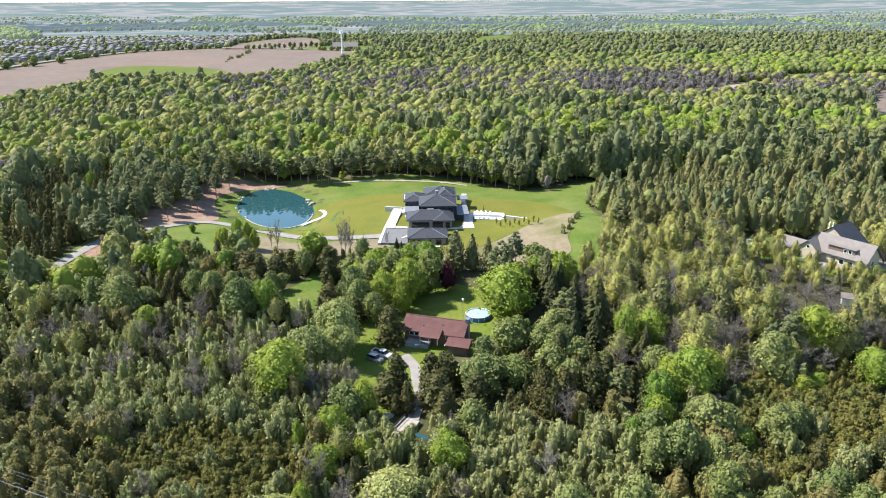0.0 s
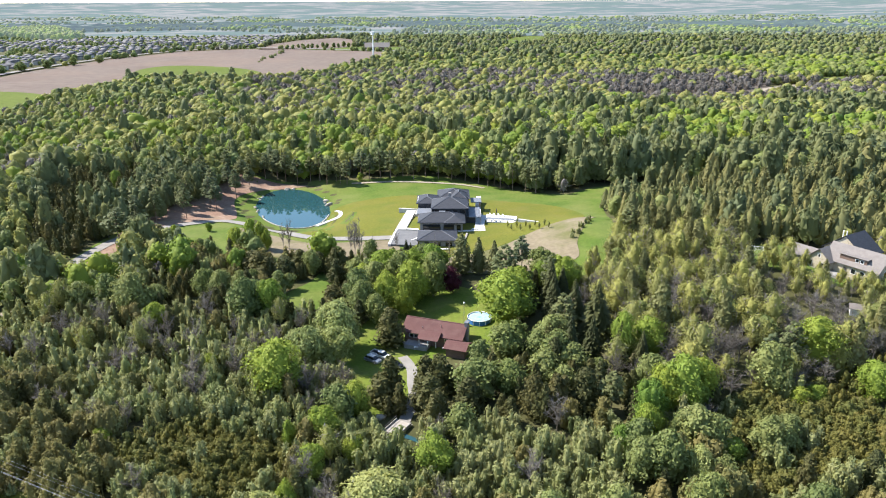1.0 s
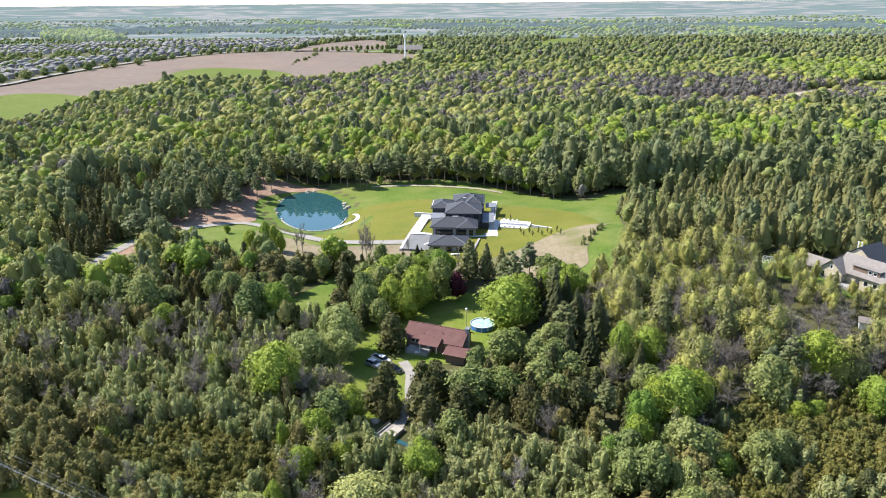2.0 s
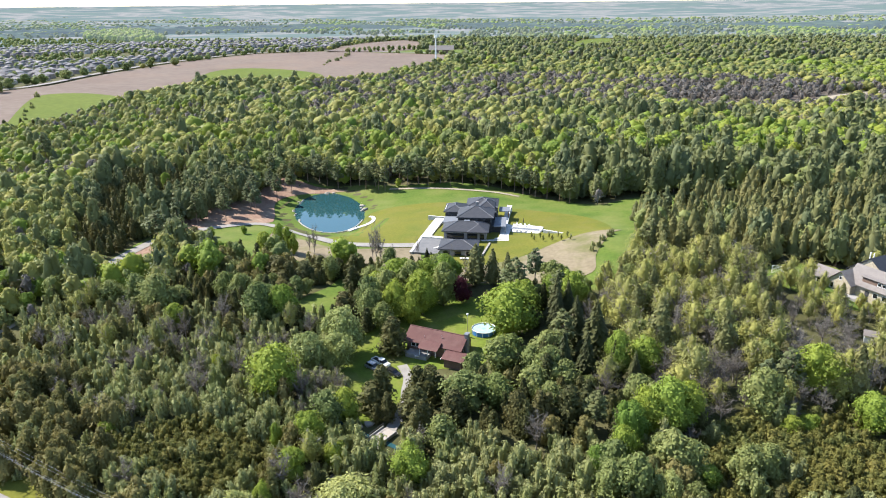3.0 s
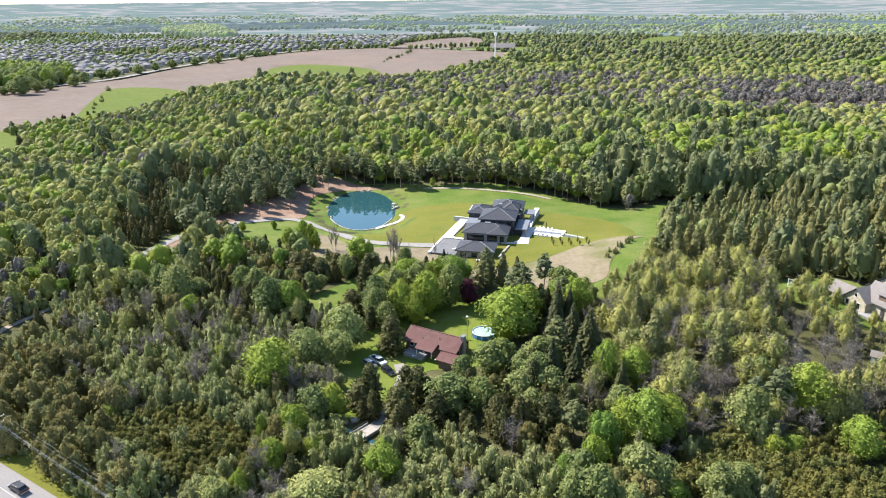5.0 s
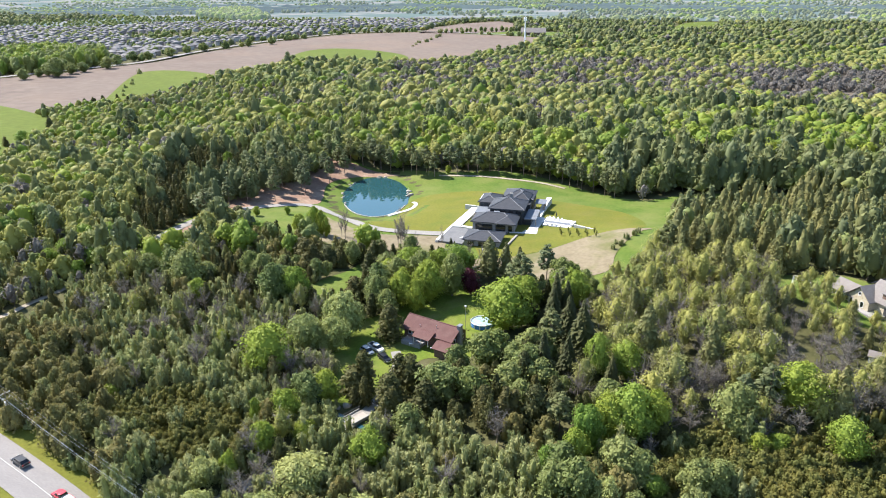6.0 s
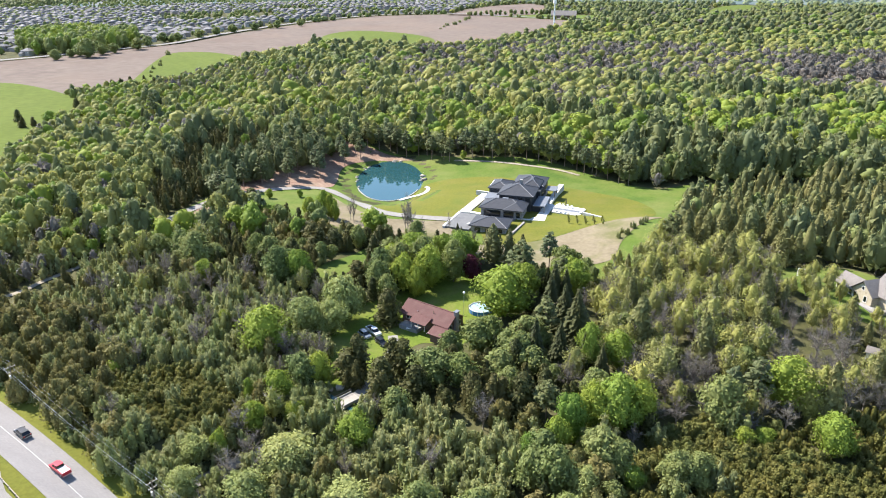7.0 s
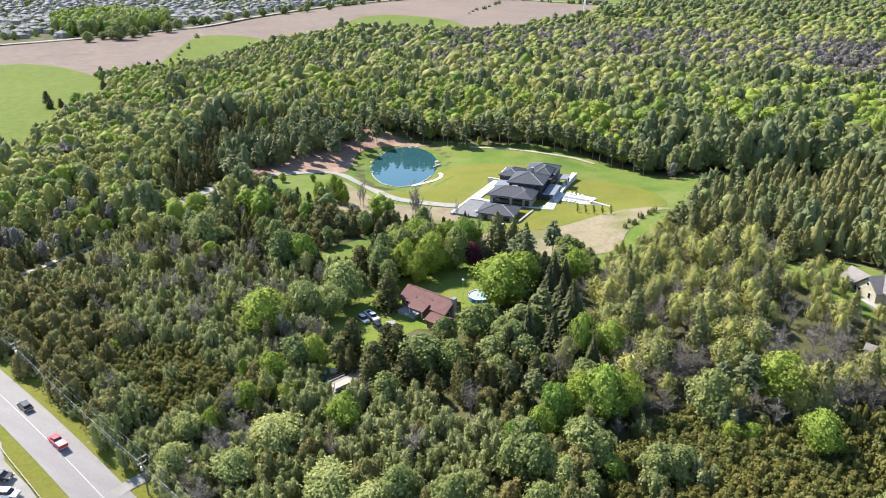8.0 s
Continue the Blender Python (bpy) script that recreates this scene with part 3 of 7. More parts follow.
def padded(r, n, leaf_size, whorls=6, low=0.42, width=0.27, skip=1):
    """A tall pine: flat pads of needles on level boughs in the upper part."""
    pts, nor, cores = [], [], []
    for j in range(whorls):
        t = j / (whorls - 1)
        z = low + (0.97 - low) * t
        reach = width * (1 - 0.75 * t ** 1.5) * (0.7 + 0.3 * min(1, t * 4))
        k = 5 if t < 0.8 else 3
        for i in range(k):
            a = 6.2832 * (i + r.uniform(0, 0.7)) / k + j * 1.3
            q = reach * r.uniform(0.5, 0.85)
            c = np.array([q * math.cos(a), q * math.sin(a), z + r.uniform(-0.03, 0.03)])
            pr = reach * r.uniform(0.36, 0.55)
            m = max(3, int(n / (whorls * 4.6)))
            d = r.normal(0, 1, (m, 3))
            d = unit(d) * r.uniform(0.5, 1.0, (m, 1))
            pts.append(c + d * (pr, pr, pr * 0.42))
            nor.append(d * (0.6, 0.6, 0.6) + (0, 0, 0.7))
            cores.append(ball(c, (pr * 0.66, pr * 0.66, pr * 0.26), r))
    return join([leaves(np.concatenate(pts), np.concatenate(nor), leaf_size, r, 1.3)] + cores[::skip])


def twiggy(r, n, width=0.3, low=0.25, thick=0.006):
    """A leafless crown of limbs and fine twigs, 1 high."""
    pieces = []
    tips = []
    for i in range(7):
        a = i * 2.4 + r.uniform(-0.4, 0.4)
        z0 = low + 0.4 * i / 7
        q = width * r.uniform(0.45, 0.8)
        end = np.array([q * math.cos(a), q * math.sin(a), min(0.97, z0 + r.uniform(0.22, 0.42))])
        root = np.array([0, 0, z0])
        pieces.append(stick(root, end, thick * 2.4, thick * 0.9, 3))
        tips.append((root, end))
    tips.append((np.array([0, 0, low]), np.array([0, 0, 0.98])))
    k = np.array([tips[i % len(tips)] for i in range(n)])
    t = r.uniform(0.3, 1.0, (n, 1))
    base = k[:, 0] * (1 - t) + k[:, 1] * t
    d = unit(r.normal(0, 1, (n, 3)) * (1, 1, 0.5) + (0, 0, 0.75))
    length = r.uniform(0.07, 0.2, (n, 1))
    s = unit(np.cross(d, r.normal(0, 1, (n, 3)))) * thick
    v = np.stack([base - s, base + s, base + d * length], 1).reshape(-1, 3)
    return join(pieces + [(v, np.arange(3 * n).reshape(-1, 3))])


def bole(r, high, thick, limbs=3, k=6, spread_=0.2):
    """A tapered trunk with a few limbs, for a tree 1 high."""
    lean = r.uniform(-0.015, 0.015, 2)
    a, b, c = np.zeros(3) - (0, 0, 0.03), np.array([lean[0], lean[1], high * 0.5]), np.array([2 * lean[0], lean[1], high])
    pieces = [stick(a, b, thick, thick * 0.72, k), stick(b, c, thick * 0.72, thick * 0.25, k)]
    for i in range(limbs):
        w = 2.1 * i + r.uniform(0, 1)
        z = high * (0.5 + 0.4 * i / max(1, limbs))
        end = (spread_ * math.cos(w), spread_ * math.sin(w), z + r.uniform(0.1, 0.2))
        pieces.append(stick((0, 0, z), end, thick * 0.4, thick * 0.12, 4))
    return join(pieces)


def crown_near(kind, r):
    if kind == "cedar":
        return spires(r, 820, 0.034, r.uniform(0.42, 0.48), 0.0, int(r.integers(3, 6)), 0.38, 5, 6, 0.60, 0.70, 1.5, (0.20, 0.14))
    if kind == "juniper":
        return spires(r, 420, 0.064, r.uniform(0.54, 0.64), -0.03, int(r.integers(3, 6)), 0.28, 4, 6, 0.66, 0.66, 1.3, (0.20, 0.14))
    if kind == "dark_cedar":
        return spires(r, 760, 0.033, r.uniform(0.25, 0.32), 0.0, int(r.integers(1, 4)), 0.44, 6, 7, 0.6, 0.72, 1.4)
    if kind == "maple":
        return leafy(r, 3100, 0.0245, 0.42, 0.05, 12, 6, 8, amp=(0.20, 0.18), lobe=(0.36, 0.56))
    if kind == "ash":
        return leafy(r, 1750, 0.0285, 0.37, 0.06, 9, 6, 8, 1.2, 1.0, 0.56, (0.20, 0.17), (0.36, 0.54))
    if kind == "poplar":
        return join([airy(r, 620, 0.0165, r.uniform(0.29, 0.36), 0.16), leafy(r, 620, 0.0185, r.uniform(0.27, 0.33), 0.14, 5, 5, 6, 1.3, 1.0, 0.58, (0.26, 0.2), (0.36, 0.52), 0.55)])
    if kind == "willow":
        return join([leafy(r, 2300, 0.024, 0.42, 0.06, 11, 5, 7, 1.9, -1.0, 0.62, (0.22, 0.16), (0.34, 0.50), 0.6), leafy(r, 1500, 0.022, 0.44, 0.10, 11, 5, 7, 1.2, None, 0.62, (0.22, 0.16), (0.34, 0.50), 0.0)])
    if kind == "osier":
        return spires(r, 800, 0.030, 0.42, 0.0, int(r.integers(6, 9)), 0.34, 4, 5, 0.85, 0.50, 1.9, (0.24, 0.18), 0.62, 0.34)
    if kind == "pine":
        return padded(r, 900, 0.034, 8, r.uniform(0.40, 0.52), r.uniform(0.25, 0.31), 2)
    if kind == "red_pine":
        return spires(r, 620, 0.027, r.uniform(0.21, 0.26), 0.06, 1, 0.66, 8, 8, long=1.7, amp=(0.18, 0.16), core=0.76, loose=0.85)
    if kind == "spruce":
        return tiered(r, 26, 19, r.uniform(0.2, 0.26), leaf_w=0.24)
    if kind == "bare":
        return twiggy(r, 520, 0.32, 0.12, 0.0042)
    return leafy(r, 1300, 0.034, 0.38, 0.08, 7, 6, 8)


def crown_mid(kind, r):
    if kind == "cedar":
        return spires(r, 150, 0.064, r.uniform(0.42, 0.48), 0.0, 3, 0.32, 4, 5, 0.62, 0.72, 1.3)
    if kind == "juniper":
        return spires(r, 130, 0.085, 0.58, -0.03, 3, 0.38, 4, 5, 0.66, 0.6, 1.1)
    if kind == "dark_cedar":
        return spires(r, 150, 0.052, r.uniform(0.25, 0.32), 0.0, int(r.integers(1, 3)), 0.46, 5, 6, 0.6, 0.76, 1.3)
    if kind == "maple":
        return leafy(r, 250, 0.044, 0.42, 0.06, 5, 5, 6, amp=(0.2, 0.16), core=0.76, loose=0.55)
    if kind == "ash":
        return leafy(r, 220, 0.044, 0.38, 0.06, 4, 5, 6, amp=(0.2, 0.16), core=0.76, loose=0.55)
    if kind == "poplar":
        return leafy(r, 160, 0.050, 0.33, 0.08, 4, 6, 6, 1.3, 1.0, amp=(0.26, 0.2), core=0.74, loose=0.7)
    if kind == "osier":
        return spires(r, 150, 0.060, 0.42, 0.0, 4, 0.36, 4, 4, 0.8, 0.5, 1.5, (0.22, 0.14), 0.74, 0.36)
    if kind == "pine":
        return spires(r, 170, 0.046, r.uniform(0.25, 0.30), 0.10, 3, 0.38, 5, 6, 0.5, 0.74, 1.5, (0.26, 0.18), 0.80, 0.3, 0.6)
    if kind == "red_pine":
        return spires(r, 90, 0.045, r.uniform(0.22, 0.27), 0.06, 1, 0.66, 7, 8, long=1.6, amp=(0.15, 0.13), core=0.88, loose=0.45)
    if kind == "spruce":
        return tiered(r, 11, 8, 0.24, leaf_w=0.4)
    if kind == "bare":
        return join([twiggy(r, 150, 0.33, 0.12, 0.008), leafy(r, 60, 0.045, 0.30, 0.2, 0, 5, 6, 1.6, 1.0, amp=(0.28, 0.2), core=0.55)])
    return leafy(r, 200, 0.046, 0.38, 0.08, 4, 5, 6)


def crown_far(kind, r):
    if kind in ("spruce", "dark_cedar", "cedar"):
        return spires(r, 22, 0.10, 0.28, 0.0, 1, 0.6, 4, 6, long=1.2, core=0.84, loose=0.5)
    if kind == "pine":
        return spires(r, 26, 0.10, 0.30, 0.03, 1, 0.45, 5, 6, long=1.2, amp=(0.28, 0.16), core=0.84, loose=0.5)
    if kind == "bare":
        return leafy(r, 44, 0.075, 0.36, 0.06, 0, 4, 6, 2.2, 1.0, amp=(0.28, 0.2), core=0.70)
    return leafy(r, 34, 0.085, 0.40, 0.03, 0, 5, 6, amp=(0.26, 0.20), core=0.88, loose=0.5)


def crown_speck(kind, r):
    return leafy(r, 8, 0.15, 0.44, 0.0, 0, 4, 6, amp=(0.22, 0.14), core=0.88, loose=0.5) if kind not in ("spruce", "dark_cedar", "cedar", "pine") else spires(r, 6, 0.14, 0.36, 0.0, 1, 0.42, 4, 5, long=1.1, core=0.84, loose=0.5)


HIGH = {"juniper": 3.0, "cedar": 7.0, "dark_cedar": 7.5, "maple": 11.0, "ash": 10.0, "poplar": 10.5, "willow": 11.0, "osier": 6.2, "pine": 14.0, "spruce": 12.0, "red_pine": 12.0, "bare": 8.5, "plum": 7.0}
TREE_NAME = {"juniper": "juniper_shrub", "cedar": "cedar_tree", "dark_cedar": "columnar_cedar", "maple": "maple_tree", "ash": "ash_tree", "poplar": "poplar_tree", "willow": "willow_tree", "osier": "willow_shrub",
             "pine": "pine_tree", "spruce": "spruce_tree", "red_pine": "red_pine", "bare": "bare_tree", "plum": "plum_tree"}
TREE_LABEL = {"juniper": "low rounded olive-green shrub in a dense thicket", "cedar": "dense rounded olive-green cedar in the swamp woods", "dark_cedar": "dark green narrow upright cedar", "maple": "bright green leafy broad-crowned spring tree",
              "ash": "mid-green leafy tree with an uneven crown", "poplar": "pale yellow-green tree just coming into leaf", "willow": "pale green weeping willow with drooping foliage",
              "osier": "grey-green bushy willow shrub", "pine": "tall olive-green pine with level boughs", "spruce": "dark conical spruce with drooping boughs",
              "red_pine": "olive-tinged dense plantation pine", "bare": "grey leafless tree with fine twigs", "plum": "dark purple-leaved ornamental tree"}
VARIANTS = 6
NEAR = {}
for kind in HIGH:
    NEAR[kind] = []
    for i in range(VARIANTS):
        r = np.random.default_rng(100 + 7 * i + len(kind) * 31 + sum(map(ord, kind)))
        bark = PALE_BARK if kind in ("poplar", "bare") else PINE_BARK if kind == "pine" else BARK
        high = {"pine": 0.93, "spruce": 0.9, "cedar": 0.6, "juniper": 0.5, "dark_cedar": 0.6}.get(kind, 0.62)
        twigs = [twiggy(r, 110, 0.30, 0.2, 0.0050)] if kind in ("poplar",) else []
        t_v, t_f = bole(r, high, {"pine": 0.014, "osier": 0.012, "cedar": 0.018}.get(kind, 0.017), 0 if kind in ("spruce", "cedar", "dark_cedar", "juniper") else 4)
        t_v, t_f = join([(t_v, t_f)] + twigs)
        c_v, c_f = crown_near(kind, r)
        NEAR[kind].append((mesh_of(kind + "_trunk", t_v, t_f, bark), mesh_of(kind + "_crown", c_v, c_f, LEAF_OBJ[kind], None, True)))


def tree(kind, x, y, high, wide=1.0, variant=0, turn=0.0, label=""):
    """One tree: an empty at its foot, its trunk and its crown."""
    foot = new(TREE_NAME[kind])
    tagged(foot, label or TREE_LABEL[kind], "shrub" if kind in ("osier", "juniper") else "tree", TREE_NAME[kind].replace("_", " ") + "s of the woods")
    foot.matrix_basis = Matrix.LocRotScale((x, y, float(ground(x, y)) - 0.05), Euler((0, 0, turn)), (high * wide, high * wide, high))
    for name, me in zip(("trunk", "crown"), NEAR[kind][variant % VARIANTS]):
        new(name, me).parent = foot
    return foot


def mass(name, kind, maker, items, label, seed):
    """Woods too many to count as one mesh. items: rows of x, y, height, width."""
    if not len(items):
        return None
    r = np.random.default_rng(seed)
    kinds = [maker(kind, r) for _ in range(5)]
    vs, fs, ts, n = [], [], [], 0
    for x, y, h, w in items:
        v, f = kinds[r.integers(5)]
        a = r.uniform(0, 6.2832)
        c, s = math.cos(a) * h * w, math.sin(a) * h * w
        z = float(ground(x, y))
        vs.append(np.column_stack([x + c * v[:, 0] - s * v[:, 1], y + s * v[:, 0] + c * v[:, 1], z + h * v[:, 2]]))
        fs.append(f + n)
        ts.append(np.full(len(v), r.uniform()))
        n += len(v)
    # backdrop woods take the leaves with the painted haze glow
    ob = new(name, mesh_of(name, np.concatenate(vs), np.concatenate(fs), (HAZE_GLOW_LEAF if "backdrop" in name else LEAF_MASS)[kind], np.concatenate(ts), True))
    return tagged(ob, label, "woods", kind="stuff")


def boles(name, items, label, seed):
    """The trunks of woods whose crowns are one mesh."""
    r = np.random.default_rng(seed)
    vs, fs, n = [], [], 0
    for x, y, h, w in items:
        z = float(ground(x, y))
        v, f = stick((x, y, z - 0.4), (x + r.uniform(-0.2, 0.2), y + r.uniform(-0.2, 0.2), z + h * 0.62), 0.017 * h, 0.007 * h, 4)
        vs.append(v)
        fs.append(f + n)
        n += len(v)
    return tagged(new(name, mesh_of(name, np.concatenate(vs), np.concatenate(fs), BARK)), label, "tree trunks", kind="stuff")


# ---- where the woods stand ----
def near_line(line, x, y, reach):
    best = np.full(np.shape(x), 1e9)
    for p, q in zip(line[:-1], line[1:]):
        d = q - p
        t = np.clip(((x - p.x) * d.x + (y - p.y) * d.y) / max(d.length_squared, 1e-9), 0, 1)
        best = np.minimum(best, np.hypot(x - p.x - t * d.x, y - p.y - t * d.y))
    return best < reach




def road_side(x, y):
    """Beyond the road, seen from the woods."""
    c = np.array([(p.x, p.y) for p in ROAD_FINE])
    c = c[np.argsort(c[:, 0])]
    return (x < -22) & (y < np.interp(x, c[:, 0], c[:, 1]))


def free(x, y):
    """Where woods may grow."""
    no = np.zeros(np.shape(x), bool)
    for poly in (YARD, SIDE_YARD, FIELD, FIELD_B, FIELD_MARGIN, SIDE_CROP, KNOLL_A, LEFT_FIELD, RIGHT_FIELD, RIGHT_SOIL, FAR_CROP, POND, GLADE, TONGUE):
        no |= inside(poly, x, y)
    no |= inside(ESTATE, x, y) & ~inside(PINE_STAND, x, y)
    no |= near_line([p for p in DRIVE if p.y > 206 or p.x > -120], x, y, 4.0) | near_line([p for p in DRIVE if p.y < 208 and p.x < -120], x, y, 1.2) | near_line([p + Vector((5, -6)) for p in DRIVE if p.x < -120 and p.y > 206], x, y, 6.0) | near_line(LANE[:16], x, y, 2.6) | near_line(LANE[16:30], x, y, 0.8) | near_line(LANE[-5:], x, y, 4.0) | near_line([p + Vector((3.2, -3.4)) for p in FOOTPATH], x, y, 5.2)
    no |= near_line(ROAD_FINE, x, y, 6.8) | road_side(x, y)
    no |= near_line(FAR_ROAD, x, y, 14.0) | near_line(BANK, x, y, 13.0) | near_line([p + Vector((2, -14)) for p in BANK], x, y, 8.0)
    no |= (np.abs(y - 0.0) < 45) & (np.abs(x - 35) < 60)
    return ~no


def seen_plan(x, y):
    """The wedge of the plan that the walk looks over."""
    left = np.arctan2(69 - x, y - 4) < radians(58.5)
    right = np.arctan2(x, y + 2) < np.where(y < 260, radians(44), radians(35.5))
    return left & right & (y > 52 + 0.30 * np.maximum(0, x + 60))


def scatter(x0, x1, y0, y1, step, r):
    gx, gy = np.meshgrid(np.arange(x0, x1, step), np.arange(y0, y1, step))
    gx = gx + (np.arange(gx.shape[0]) % 2)[:, None] * step / 2
    j = 0.36 if step < 5 else 0.5
    x, y = (gx + r.uniform(-j, j, gx.shape) * step).ravel(), (gy + r.uniform(-j, j, gy.shape) * step).ravel()
    ok = free(x, y) & seen_plan(x, y)
    return x[ok], y[ok]


def wave(x, y, s, k):
    return noise.noise(Vector((x / s + 13.7 * k, y / s - 5.1 * k, 3.3 * k)))


THICKET = smooth_loop([(-66.8, 113.9), (-61.5, 120.9), (-52.8, 125), (-40, 123), (-33, 119.6), (-29, 112), (-33.4, 104), (-45.5, 102.3), (-58.9, 106.7)])
THICKET_B = smooth_loop([(61.5, 134.5), (73, 141.7), (86.5, 143.8), (104.4, 152.7), (125, 150), (118, 128), (97.7, 118), (59.7, 108), (57, 122)])
DARK_STAND = smooth_loop([(-186, 278), (-208, 322), (-200, 345), (-169, 346), (-150, 306), (-150, 279), (-128, 225), (-136, 208), (-158, 231)])


def stand(x, y, u):
    """The kind of tree that grows at a place."""
    a, b, g = wave(x, y, 16, 1), wave(x, y, 34, 2), wave(x, y, 75, 3)
    def choose(*pairs):
        t = u * sum(w for _, w in pairs)
        for k, w in pairs:
            t -= w
            if t <= 0:
                return k
        return pairs[-1][0]
    if y < 128 and x < -20 and inside(THICKET, x, y):
        return choose(("juniper", 12), ("osier", 0.7))
    if y < 160 and x > 50 and inside(THICKET_B, x, y):
        return choose(("juniper", 14), ("ash", 0.4), ("osier", 0.4))
    if 205 < y < 350 and -212 < x < -126 and inside(DARK_STAND, x, y):
        return choose(("dark_cedar", 7), ("pine", 1.2))
    if y > 1150:
        if b + g < -0.1:
            return choose(("ash", 3), ("pine", 6), ("bare", 1))
        return choose(("ash", 6), ("maple", 0.3), ("pine", 2.5), ("poplar", 1), ("bare", 1.5))
    if y > 600:
        if x > 330 and 820 < y:
            return choose(("maple", 2), ("ash", 4))
        if inside(MARSH, x, y):
            return choose(("bare", 16), ("poplar", 0.5), ("ash", 0.4))
        if y < 900 and x > -260 and (b > -0.2 or x > -90):
            return choose(("bare", 7), ("poplar", 2.5), ("ash", 1.6))
        return choose(("ash", 5), ("maple", 0.8), ("pine", 1.2), ("poplar", 3))
    if y > 335:
        if x > 30 and y < 395:
            return choose(("pine", 5), ("spruce", 1), ("ash", 2))
        if x > 10 and y < 520 and b > -0.15:
            return choose(("maple", 4), ("poplar", 1), ("ash", 5), ("pine", 1.2))
        if x < -100 and y < 375 and x > -195:
            return choose(("dark_cedar", 1), ("pine", 2), ("ash", 3), ("poplar", 3), ("maple", 1.5))
        if y > 470 and x < 40 and b + 0.6 * g > -0.12:
            return choose(("bare", 4), ("poplar", 3.5), ("ash", 2), ("osier", 2))
        if x > 60 and 395 < y < 500 and b > -0.3:
            return choose(("maple", 6), ("poplar", 1), ("ash", 2.5))
        if x < -60 and y > 380:
            return choose(("poplar", 5), ("maple", 3.5), ("ash", 3), ("pine", 1.2)) if g > -0.25 else choose(("pine", 1.2), ("poplar", 4), ("maple", 1), ("ash", 3))
        if g > 0.22:
            return choose(("poplar", 5), ("bare", 2), ("ash", 3), ("osier", 1))
        if g < -0.3:
            return choose(("pine", 5), ("dark_cedar", 1), ("ash", 3))
        if b > 0.05:
            return choose(("maple", 4), ("ash", 4), ("poplar", 4))
        if b < -0.2:
            return choose(("pine", 5), ("ash", 3))
        return choose(("maple", 3), ("ash", 4), ("pine", 1.5), ("spruce", 0.3), ("poplar", 4))
    if x < -105 and y > 215:
        if inside(PINE_STAND, x, y):
            return "pine"
        if x > -165:
            return choose(("pine", 5), ("dark_cedar", 1), ("ash", 2), ("poplar", 1.5))
        if x < -205:
            return choose(("poplar", 4), ("osier", 3), ("ash", 3), ("bare", 2), ("maple", 1.2), ("pine", 0.8)) if g > -0.2 else choose(("poplar", 3), ("maple", 3), ("ash", 3), ("pine", 1))
        if g > 0.15:
            return choose(("bare", 3), ("poplar", 4), ("osier", 3))
        if a > 0.05:
            return choose(("poplar", 3), ("maple", 0.7), ("ash", 4))
        return choose(("pine", 2.5), ("osier", 3), ("ash", 3), ("poplar", 1.5))
    if x > 55 and y > 222:
        return choose(("red_pine", 8), ("pine", 1), ("ash", 0.6))
    if x > 40 and y > 142:
        if a > 0.18:
            return choose(("bare", 6), ("poplar", 2), ("red_pine", 1))
        if y > 190:
            return choose(("poplar", 4.5), ("red_pine", 2.4), ("bare", 2.2), ("ash", 0.6))
        return choose(("poplar", 4.2), ("bare", 3.2), ("red_pine", 2.2), ("ash", 1.0), ("maple", 0.4))
    if x > 36:
        if y > 128 and x < 62:
            return choose(("dark_cedar", 4), ("ash", 3), ("bare", 2), ("cedar", 2))
        return choose(("cedar", 4), ("osier", 3), ("ash", 1.5), ("dark_cedar", 1))
    if x > -14:
        if y > 150:
            if x < 26 or y > 190:
                return choose(("ash", 4), ("maple", 2), ("dark_cedar", 2), ("pine", 1))
            return choose(("spruce", 4), ("pine", 3), ("dark_cedar", 2), ("ash", 2))
        if y > 128:
            return choose(("dark_cedar", 7), ("cedar", 3), ("ash", 1.5))
        return choose(("osier", 9), ("ash", 0.6), ("cedar", 1.0), ("bare", 0.5))
    if y < 138 and x < -24:
        if y < 105 and x > -58:
            return choose(("osier", 8), ("bare", 1.2), ("cedar", 1))
        if y > 119 - 0.3 * (x + 66) and x > -84:
            return choose(("osier", 8), ("bare", 2.0), ("cedar", 0.8))
        return choose(("cedar", 12), ("osier", 0.8), ("dark_cedar", 0.6))
    if y < 176:
        if x < -118 and y < 150:
            return choose(("cedar", 8), ("osier", 2))
        if a > -0.05:
            return choose(("osier", 10), ("bare", 1.6), ("poplar", 0.5))
        return choose(("dark_cedar", 1.2), ("osier", 7), ("cedar", 1.0), ("bare", 1.6))
    if x > -95 and y < 232:
        if y > 196:
            return choose(("ash", 3), ("osier", 3), ("cedar", 3), ("dark_cedar", 2), ("maple", 1))
        return choose(("dark_cedar", 8), ("osier", 1.5), ("ash", 2))
    if a > 0.1:
        return choose(("poplar", 4), ("maple", 3), ("ash", 2), ("osier", 2))
    return choose(("osier", 5), ("dark_cedar", 1.6), ("ash", 2), ("bare", 1.3), ("poplar", 1.5), ("pine", 0.6))


